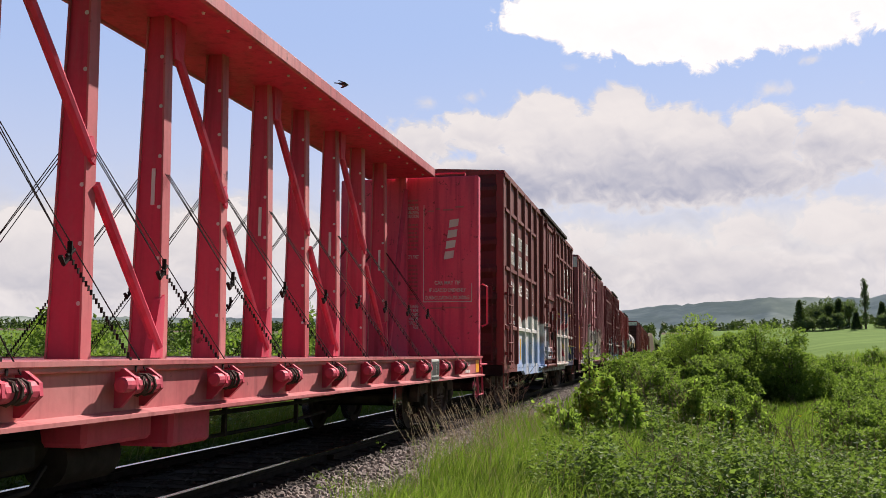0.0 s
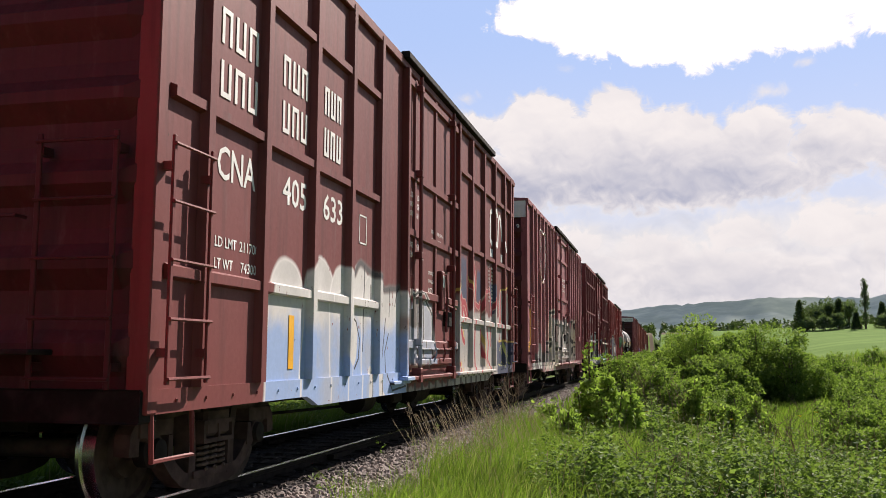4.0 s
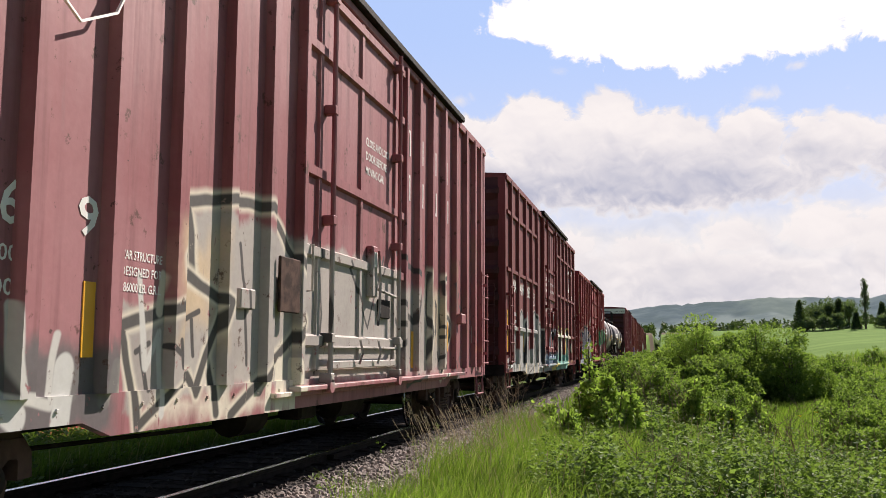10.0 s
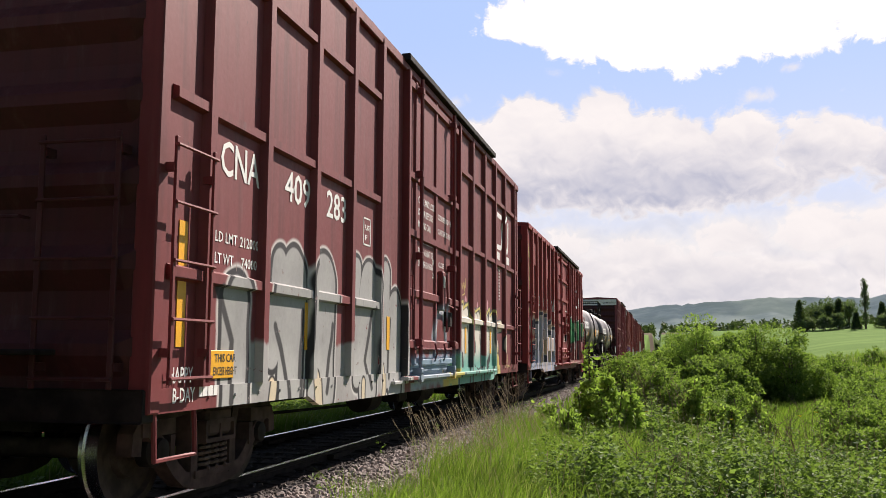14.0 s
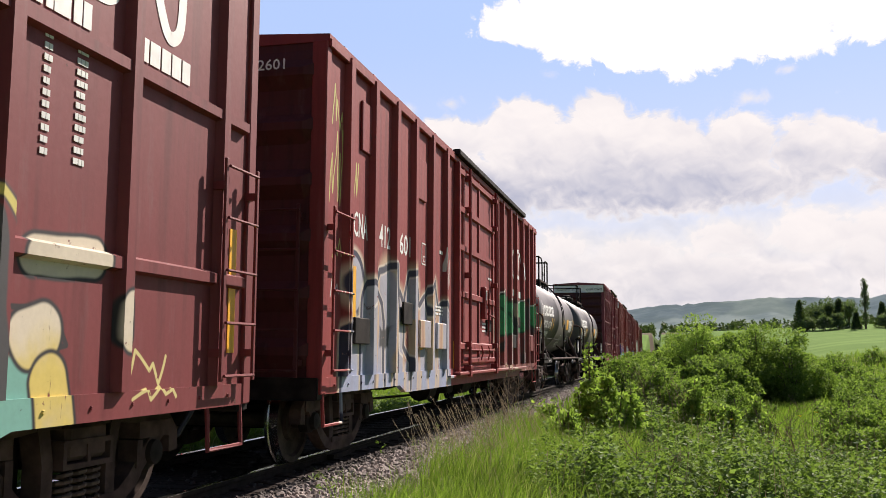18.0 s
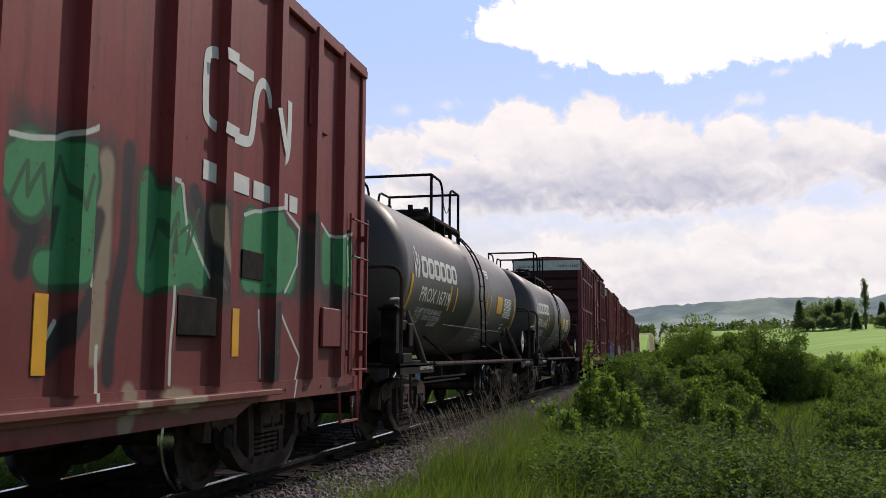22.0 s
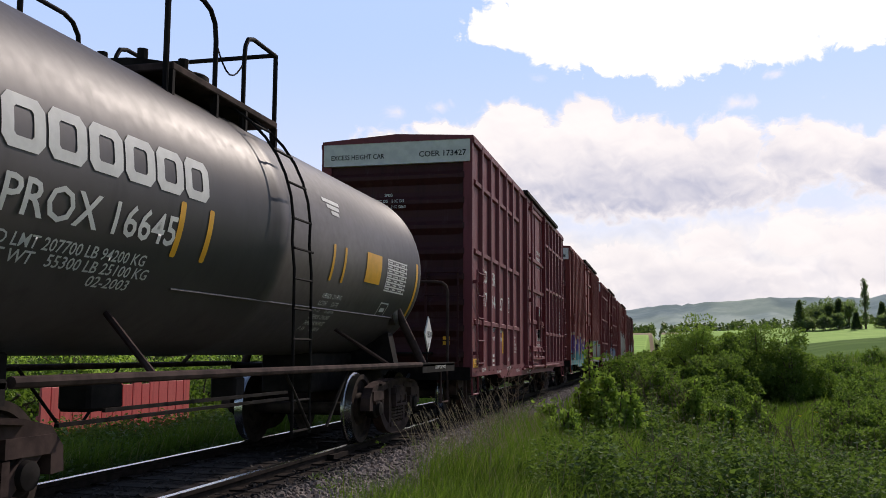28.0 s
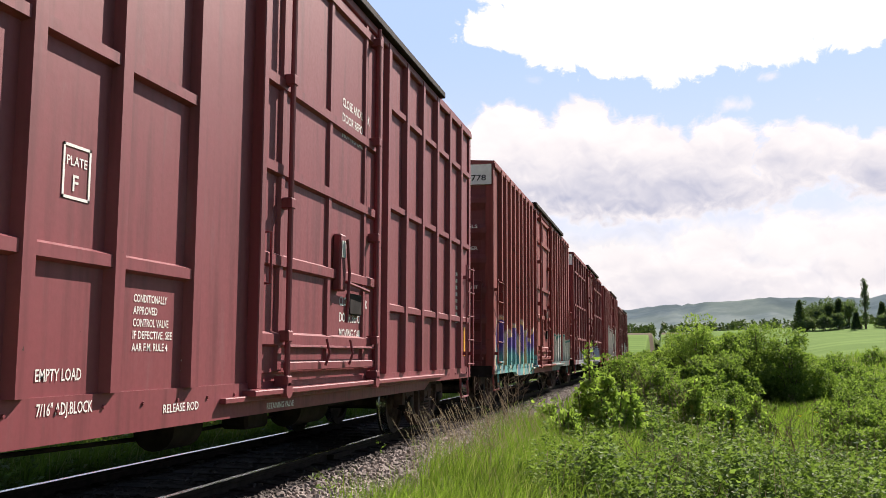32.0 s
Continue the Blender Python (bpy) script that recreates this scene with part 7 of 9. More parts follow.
# ---- plants ----
def mesh_arrays(name, verts, faces, mat, smooth=False):
    me = bpy.data.meshes.new(name)
    n, m, k = len(verts), len(faces), faces.shape[1]
    me.vertices.add(n)
    me.vertices.foreach_set("co", np.ascontiguousarray(verts, dtype=np.float32).ravel())
    me.loops.add(m * k)
    me.loops.foreach_set("vertex_index", np.ascontiguousarray(faces, dtype=np.int32).ravel())
    me.polygons.add(m)
    me.polygons.foreach_set("loop_start", np.arange(0, m * k, k, dtype=np.int32))
    me.update(calc_edges=True)
    me.materials.append(mat)
    return me


def unit(a):
    return a / np.maximum(np.linalg.norm(a, axis=1, keepdims=True), 1e-9)


def leaf_arrays(rs, pos, way, size, aspect=0.45, fold=0.25):
    """Pointed leaves: two folded halves from base to tip."""
    way = unit(way)
    side = unit(np.cross(way, unit(rs.normal(size=way.shape))))
    nrm = np.cross(side, way)
    L = size[:, None]
    mid = pos + way * L * 0.45
    tip = pos + way * L - nrm * L * 0.12
    a = mid + side * L * aspect * 0.5 + nrm * L * fold * 0.3
    b = mid - side * L * aspect * 0.5 + nrm * L * fold * 0.3
    v = np.stack([pos, a, tip, b], 1).reshape(-1, 3)
    i = np.arange(len(pos))[:, None] * 4
    return v, np.concatenate([i + [[0, 1, 2]], i + [[0, 2, 3]]], 0)


def blade_arrays(rs, pos, lean, h, w):
    """Grass blades: three-step bent strips."""
    side = unit(np.cross(lean + [[0, 0, 1e-3]], np.array([[0, 0, 1.0]])))
    ang = rs.uniform(0, np.pi, len(pos))
    side = np.stack([np.cos(ang), np.sin(ang), 0 * ang], 1)
    up = np.array([[0, 0, 1.0]])
    H, W = h[:, None], w[:, None]
    p1 = pos + up * H * 0.5 + lean * H * 0.15
    p2 = pos + up * H * 0.85 + lean * H * 0.42
    p3 = pos + up * H * 0.98 + lean * H * 0.8
    v = np.stack([pos - side * W, pos + side * W, p1 - side * W * 0.8, p1 + side * W * 0.8, p2 - side * W * 0.45, p2 + side * W * 0.45, p3], 1).reshape(-1, 3)
    i = np.arange(len(pos))[:, None] * 7
    f = np.concatenate([i + [[0, 1, 3]], i + [[0, 3, 2]], i + [[2, 3, 5]], i + [[2, 5, 4]], i + [[4, 5, 6]]], 0)
    return v, f


GRASS = leaf_mat("grass_blades", (0.085, 0.150, 0.025), (0.19, 0.28, 0.055), (0.36, 0.31, 0.17), 0.65, 0.5)
WEED = leaf_mat("weed_leaves", (0.045, 0.085, 0.026), (0.205, 0.29, 0.10), (0.27, 0.34, 0.20), 0.55, 0.43)
BUSH = leaf_mat("bush_leaves", (0.06, 0.115, 0.026), (0.22, 0.315, 0.075), (0.24, 0.32, 0.11), 0.6, 0.45)
BRIGHT = leaf_mat("sapling_leaves", (0.16, 0.26, 0.045), (0.36, 0.48, 0.12), None, 0.55, 0.5)
# crest and conifer greens are lightened: distance haze put into their colour
CREST = leaf_mat("crest_leaves", (0.10, 0.135, 0.085), (0.165, 0.205, 0.125), None, 0.65, 0.25)
FIR = leaf_mat("conifer_needles", (0.045, 0.07, 0.042), (0.085, 0.12, 0.065), None, 0.6, 0.2)
STRAW = plain("dry_straw", (0.36, 0.29, 0.19), 0.9, 0.0, 0.25, 20.0)
TWIG = plain("bare_twig", (0.20, 0.15, 0.11), 0.95, 0.0, 0.3, 8.0)
PETAL = plain("yellow_petals", (0.75, 0.58, 0.04), 0.7, 0.0, 0.15, 8.0)
BARK = plain("grey_bark", (0.12, 0.095, 0.075), 0.95, 0.0, 0.4, 8.0)


def near_fade(rs, n, x0, x1, y0, y1, power):
    y = y0 + (y1 - y0) * rs.rand(n) ** power
    x = rs.uniform(x0, x1, n)
    return x, y


def build_grass():
    rs = np.random.RandomState(11)
    # meadow grass on the right
    parts = []
    def lay(n, x0, x1, y0, y1, power, h0, h1, w, thin=None):
        x, y = near_fade(rs, n, x0, x1, y0, y1, power)
        if thin is not None:
            keep = rs.rand(n) < thin(x, y)
            x, y = x[keep], y[keep]
        k = len(x)
        a = rs.uniform(0, 2 * np.pi, k)
        lean = np.stack([np.cos(a), np.sin(a), 0 * a], 1) * rs.uniform(0.1, 0.75, (k, 1)) + [[0.15, 0.1, 0]]
        h = rs.uniform(h0, h1, k) * (0.8 + 0.3 * bumps(x, y, 0.8, 8))
        parts.append(blade_arrays(rs, np.stack([x, y, land(x, y) - 0.02], 1), lean, np.maximum(h, 0.08), w * rs.uniform(0.6, 1.3, k)))
    right = lambda x, y: np.clip((x + 2.85 + 0.25 * bumps(x, y, 0.9, 6)) * 1.6, 0, 1) * np.where(x > -0.9, np.clip(0.42 + 0.4 * bumps(x, y, 1.3, 19), 0.12, 1), 1.0)
    lay(62000, -3.4, 9.0, 4.5, 34.0, 1.5, 0.22, 0.55, 0.0042, right)
    lay(34000, -2.9, -0.5, 7.5, 19.0, 1.2, 0.42, 0.82, 0.0042, lambda x, y: right(x, y) * np.clip(0.3 + 1.1 * bumps(x, y, 0.7, 23) + np.clip(-1.1 - x, 0, 1), 0, 1))
    lay(14000, -3.2, 8.0, -9.0, 5.0, 1.0, 0.10, 0.34, 0.006, right)
    lay(11000, -3.0, 12.0, 30.0, 60.0, 1.0, 0.3, 0.7, 0.012)
    lay(16000, 1.5, 9.0, 22.0, 62.0, 1.0, 0.35, 0.75, 0.010, lambda x, y: smooth(0.07, 0.10, x / y) * (1 - smooth(0.16, 0.2, x / y)))
    lay(16000, -3.0, 30.0, 25.0, 90.0, 1.3, 0.3, 0.6, 0.02)
    lay(30000, 3.0, 46.0, 48.0, 108.0, 1.0, 0.5, 1.0, 0.03, lambda x, y: np.clip(0.75 + 0.5 * bumps(x, y, 5.0, 29), 0.2, 1))
    lay(16000, -9.45, -7.0, 8.0, 22.0, 1.0, 0.5, 0.9, 0.008)
    left = lambda x, y: np.clip((-7.0 - x + 0.3 * bumps(x, y, 0.9, 6)) * 1.4, 0, 1)
    lay(26000, -16.0, -6.9, 5.0, 45.0, 1.5, 0.3, 0.75, 0.008, left)
    v, f, k = [], [], 0
    for a, b in parts:
        v.append(a)
        f.append(b + k)
        k += len(a)
    solo("meadow_grass", mesh_arrays("meadow_grass", np.concatenate(v), np.concatenate(f), GRASS), GRASS, "tall green meadow grass beside the track", "grass", "stuff")
    # seed heads of tall dry grass by the ballast
    n = 230
    x = rs.uniform(-2.95, -1.9, n)
    y = 10.5 + 7 * rs.rand(n) ** 1.2
    z = land(x, y)
    h = rs.uniform(0.55, 0.98, n)
    g_v, g_f = [], []
    lean = np.stack([-0.32 + 0.12 * rs.normal(size=n), 0.05 + 0.1 * rs.normal(size=n), 0 * x], 1)
    pos, way, size = [], [], []
    G = Geo()
    for i in range(n):
        b = Vector((x[i], y[i], z[i]))
        l = Vector(lean[i])
        top = b + Vector((0, 0, h[i])) + l * h[i] * 0.8
        midp = b + Vector((0, 0, h[i] * 0.6)) + l * h[i] * 0.25
        G.tube([b, midp, top], 0.0022, 3, False)
        d = (top - midp).normalized()
        for k in range(9):
            q = top - d * 0.016 * k
            pos.append(q)
            way.append(d + Vector(rs.normal(size=3)) * 0.45)
            size.append(0.03)
    solo("grass_stems", G, STRAW, "dry straw-coloured grass stems by the ballast", "grass", "stuff")
    a, b = leaf_arrays(rs, np.array(pos), np.array(way), np.array(size), 0.35)
    solo("grass_seed_heads", mesh_arrays("grass_seed_heads", a, b, STRAW), STRAW, "feathery dry grass seed heads", "grass", "stuff")


def weed_field(x, y):
    """Height to which the weeds grow: clumps with hollows between."""
    f = 0.75 * bumps(x, y, 0.42, 13) + 0.6 * bumps(x, y, 1.4, 14)
    return 0.10 + 0.85 * np.clip(0.40 + 0.85 * f, 0, 1.1) ** 1.3


def build_weeds():
    """Leafy weeds that fill the foreground."""
    rs = np.random.RandomState(21)
    pos, way, size = [], [], []
    for n, y0, y1, power, m, big in ((9500, 4.8, 15.0, 1.1, 33, 1.08), (6500, 14.0, 36.0, 1.2, 18, 1.9)):
        x, y = near_fade(rs, n, -2.5, 9.0, y0, y1, power)
        f = weed_field(x, y)
        keep = rs.rand(n) < np.clip((x + 2.3 + 0.5 * bumps(x, y, 1.2, 5)) * 0.5, 0, 1) * np.clip(0.05 + 1.5 * f, 0, 1)
        x, y, f = x[keep], y[keep], f[keep]
        z = land(x, y)
        h = f * rs.uniform(0.55, 1.12, len(x)) * np.clip((x + 3.2) * 0.6, 0.5, 1) * (1 - 0.62 * smooth(10.5, 15, y) * (1 - smooth(21, 24, y)) * (1 - smooth(1.2, 3.4, x))) * (1 - 0.7 * smooth(20, 24, y) * smooth(0.07, 0.10, x / y) * (1 - smooth(0.15, 0.18, x / y)))
        kind = bumps(x, y, 2.2, 33) + rs.normal(0, 0.25, len(x))
        for i in range(len(x)):
            lx, ly = rs.normal(0, 0.13, 2)
            k = rs.uniform(0.12, 1.0, m) ** 0.6
            a = np.arange(m) * 2.4 + rs.uniform(0, 6)
            pos.append(np.stack([x[i] + lx * k, y[i] + ly * k, z[i] + h[i] * k], 1))
            way.append(np.stack([np.cos(a), np.sin(a), rs.uniform(-0.5, 0.75, m)], 1))
            s = 1.35 if kind[i] > 0.25 else (0.8 if kind[i] < -0.3 else 1.0)
            size.append(rs.uniform(0.034, 0.08, m) * (1.35 - 0.7 * k) * s * big)
    # and a strip of them beyond the rails
    x, y = near_fade(rs, 2600, -9.3, -6.9, 5.0, 26.0, 1.2)
    z, h = land(x, y), rs.uniform(0.3, 0.8, 2600) * np.clip((-6.7 - x) * 1.2, 0.3, 1)
    for i in range(len(x)):
        k, a = rs.uniform(0.1, 1.0, 16) ** 0.6, np.arange(16) * 2.4 + rs.uniform(0, 6)
        pos.append(np.stack([x[i] + 0.1 * k * np.cos(a), y[i] + 0.1 * k * np.sin(a), z[i] + h[i] * k], 1))
        way.append(np.stack([np.cos(a), np.sin(a), rs.uniform(-0.5, 0.75, 16)], 1))
        size.append(rs.uniform(0.05, 0.11, 16))
    a, b = leaf_arrays(rs, np.concatenate(pos), np.concatenate(way), np.concatenate(size), 0.52)
    solo("leafy_weeds", mesh_arrays("leafy_weeds", a, b, WEED), WEED, "dense leafy green weeds in uneven clumps", "weeds", "stuff")
    G = Geo()
    for i in range(520):
        px, py = rs.uniform(-2.0, 8.5), 6.0 + 22 * rs.rand() ** 1.2
        pz, hh = float(land(px, py)), rs.uniform(0.5, 1.0)
        dx, dy = rs.normal(0, 0.13, 2)
        G.tube([(px, py, pz), (px + dx * 0.4, py + dy * 0.4, pz + hh * 0.6), (px + dx, py + dy, pz + hh)], 0.0032, 3, False)
    solo("dry_stalks", G, STRAW, "thin dry brown stalks among the weeds", "stalks", "stuff")
    # bare grey-brown twigs that stick out of the growth
    G = Geo()
    for x0, y0, n, h in ((-3.1, 17.6, 14, 1.0), (-3.25, 19.5, 12, 1.1), (-0.4, 26.0, 22, 1.5), (0.3, 27.0, 16, 1.3), (4.0, 25.5, 14, 1.5), (1.6, 14.0, 14, 0.9), (-0.2, 12.0, 10, 0.8), (2.6, 27.5, 14, 1.4)):
        for i in range(n):
            px, py = x0 + rs.normal(0, 0.3), y0 + rs.normal(0, 0.4)
            pz, hh = float(land(px, py)), h * rs.uniform(0.6, 1.1)
            dx, dy = rs.normal(0, 0.28, 2) * h
            tip = Vector((px + dx, py + dy, pz + hh))
            mid = Vector((px + dx * 0.35, py + dy * 0.35, pz + hh * 0.6))
            G.tube([(px, py, pz), mid, tip], 0.006, 4, False)
            for j in range(3):
                q = mid.lerp(tip, rs.rand())
                G.tube([q, q + Vector((rs.normal(0, 0.15), rs.normal(0, 0.15), rs.uniform(0.05, 0.2)))], 0.0035, 3, False)
    solo("bare_twigs", G, TWIG, "bare grey-brown twigs among the green growth", "twigs", "stuff")
    # yellow flower heads, and small plants in the ballast
    pos, way, size = [], [], []
    for i in range(26):
        px, py = (0.12 + rs.normal(0, 0.04), 6.35 + rs.normal(0, 0.05)) if i < 14 else (rs.uniform(-1, 4), rs.uniform(7, 16))
        pz = float(land(px, py)) + float(weed_field(px, py)) + rs.uniform(-0.05, 0.12)
        for j in range(7):
            pos.append((px, py, pz))
            way.append((math.cos(j * 0.9), math.sin(j * 0.9), rs.uniform(0.1, 0.6)))
            size.append(0.028)
    a, b = leaf_arrays(rs, np.array(pos), np.array(way), np.array(size), 0.5)
    solo("yellow_flowers", mesh_arrays("yellow_flowers", a, b, PETAL), PETAL, "small yellow flowers among the weeds", "flowers", "stuff")
    pos, way, size = [], [], []
    for i in range(90):
        px, py = TRACK_X + rs.uniform(1.2, 2.3), 6.5 + 22 * rs.rand()
        pz, hh = float(land(px, py)), rs.uniform(0.05, 0.22)
        for j in range(12):
            k = rs.rand()
            pos.append((px + rs.normal(0, 0.05), py + rs.normal(0, 0.05), pz + hh * k))
            way.append((math.cos(j * 2.4), math.sin(j * 2.4), rs.uniform(0, 1.2)))
            size.append(rs.uniform(0.03, 0.07))
    a, b = leaf_arrays(rs, np.array(pos), np.array(way), np.array(size), 0.35)
    solo("ballast_weeds", mesh_arrays("ballast_weeds", a, b, WEED), WEED, "small weeds growing in the stones", "weeds", "stuff")


class Limbs:
    """Trunk and limbs, each a mesh of its own."""

    def __init__(self):
        self.all = []

    def tube(self, pts, r, n):
        if len(self.all) < 12:
            self.all.append(Geo().tube(pts, r, n))
        else:
            self.all[-1].tube(pts, r, n)


def bush(name, label, category, x, y, height, width, leaves, leaf, mat, seed, shape="bush", base=0.08, z=None):
    """A shrub or tree: trunk, limbs, and a crown of many leaves set in clumps."""
    rs = np.random.RandomState(seed)
    z0 = float(land(x, y)) if z is None else z
    ob = thing(name, label, category, m=pose(x, y, z0))
    clumps, G = [], Limbs()
    if shape == "bush":
        # a lumpy dome of leaf masses over spreading stems
        n = max(9, int(8 + width * 3))
        for i in range(n):
            a, q = i * 2.4 + rs.uniform(-0.4, 0.4), math.sqrt((i + 0.5) / n)
            k = math.sqrt(max(0.05, 1 - 0.88 * q * q)) * rs.uniform(0.74, 1.06)
            tipp = Vector((math.cos(a) * width * 0.46 * q, math.sin(a) * width * 0.46 * q, height * 0.9 * k))
            G.tube([(0.05 * math.cos(a), 0.05 * math.sin(a), -0.1), tipp * 0.5 + Vector((0, 0, height * 0.12)), tipp], base * 0.3, 5)
            r = min(width, height) * rs.uniform(0.12, 0.22)
            clumps.append((tipp, r))
            clumps.append((tipp + Vector((rs.normal() * r, rs.normal() * r, r * 0.35)), r * 0.6))
            for j in range(4):
                u = rs.uniform(0.15, 0.85)
                clumps.append((Vector((tipp.x * (0.6 + 0.45 * u), tipp.y * (0.6 + 0.45 * u), tipp.z * u)) + Vector(rs.normal(size=3)) * width * 0.05, r * rs.uniform(0.55, 1.0)))
    elif shape == "shoots":
        for k in range(9):
            a, q = rs.uniform(0, 6.28), rs.uniform(0.0, 1.0)
            hh = height * (1 - 0.55 * q) * rs.uniform(0.85, 1)
            tipp = Vector((math.cos(a) * width * 0.45 * q, math.sin(a) * width * 0.45 * q, hh))
            G.tube([(tipp.x * 0.3, tipp.y * 0.3, -0.1), (tipp.x * 0.7, tipp.y * 0.7, hh * 0.5), tipp], base * 0.18, 5)
            for j in range(10):
                u = 0.12 + 0.88 * (j + 0.5) / 10
                c = Vector((tipp.x * (0.3 + 0.7 * u), tipp.y * (0.3 + 0.7 * u), hh * u)) + Vector(rs.normal(size=3)) * 0.05
                clumps.append((c, 0.17 * (1.15 - 0.6 * u)))
    elif shape == "column":
        G.tube([(0, 0, -0.2), (0.05, 0, height * 0.5), (0, 0, height * 0.97)], base, 6)
        for k in range(90):
            q = rs.uniform(0.08, 1.0)
            a = rs.uniform(0, 2 * np.pi)
            rad = width * 0.45 * (1 - abs(q - 0.45) * 1.1) * rs.uniform(0.3, 1)
            clumps.append((Vector((math.cos(a) * rad, math.sin(a) * rad, height * q)), width * 0.16))
        for k in range(10):
            q, a = rs.uniform(0.15, 0.8), rs.uniform(0, 6.28)
            G.tube([(0, 0, height * q), (math.cos(a) * width * 0.3, math.sin(a) * width * 0.3, height * min(1, q + 0.15))], base * 0.3, 4)
    elif shape == "fir":
        G.tube([(0, 0, -0.2), (0, 0, height * 0.98)], base, 6)
        for k in range(60):
            q = (k + 0.5) / 60
            a = k * 2.4
            rad = width * 0.5 * (1 - q) * rs.uniform(0.55, 1)
            clumps.append((Vector((math.cos(a) * rad, math.sin(a) * rad, height * (0.06 + 0.94 * q) - rad * 0.15)), width * 0.10 + 0.05 * width * (1 - q)))
            G.tube([(0, 0, height * (0.06 + 0.92 * q)), (math.cos(a) * rad, math.sin(a) * rad, height * (0.06 + 0.94 * q) - rad * 0.15)], base * 0.2, 3)
    else:
        G.tube([(0, 0, -0.3), (0.06, 0.05, height * 0.3), (0, 0, height * 0.75)], base, 7)
        for k in range(12):
            a, q = rs.uniform(0, 6.28), rs.uniform(0.35, 1.0)
            tipp = Vector((math.cos(a) * width * 0.42 * rs.uniform(0.5, 1), math.sin(a) * width * 0.42 * rs.uniform(0.5, 1), height * (0.25 + 0.72 * q)))
            G.tube([(0, 0, height * 0.25 * q + 0.1), tipp * 0.6 + Vector((0, 0, height * 0.1)), tipp], base * 0.3, 4)
            for j in range(5):
                clumps.append((tipp * rs.uniform(0.65, 1.0) + Vector(rs.normal(size=3)) * width * 0.10, width * rs.uniform(0.09, 0.17)))
    for k, g in enumerate(G.all):
        part("trunk" if k == 0 else "limb", g, BARK, ob)
    per = max(6, leaves // len(clumps))
    C = np.array([c for c, _ in clumps])
    R = np.array([r for _, r in clumps])
    idx = np.repeat(np.arange(len(clumps)), per)
    d = unit(rs.normal(size=(len(idx), 3)))
    p = C[idx] + d * (R[idx] * rs.rand(len(idx)) ** 0.33)[:, None] * [[1, 1, 0.8]]
    p[:, 2] = np.maximum(p[:, 2], 0.03)
    way = d + rs.normal(size=d.shape) * 0.6 + [[0, 0, -0.15]]
    a, b = leaf_arrays(rs, p, way, leaf * rs.uniform(0.6, 1.35, len(idx)), 0.62)
    part("crown", mesh_arrays("crown", a, b, mat), mat, ob)
    return ob


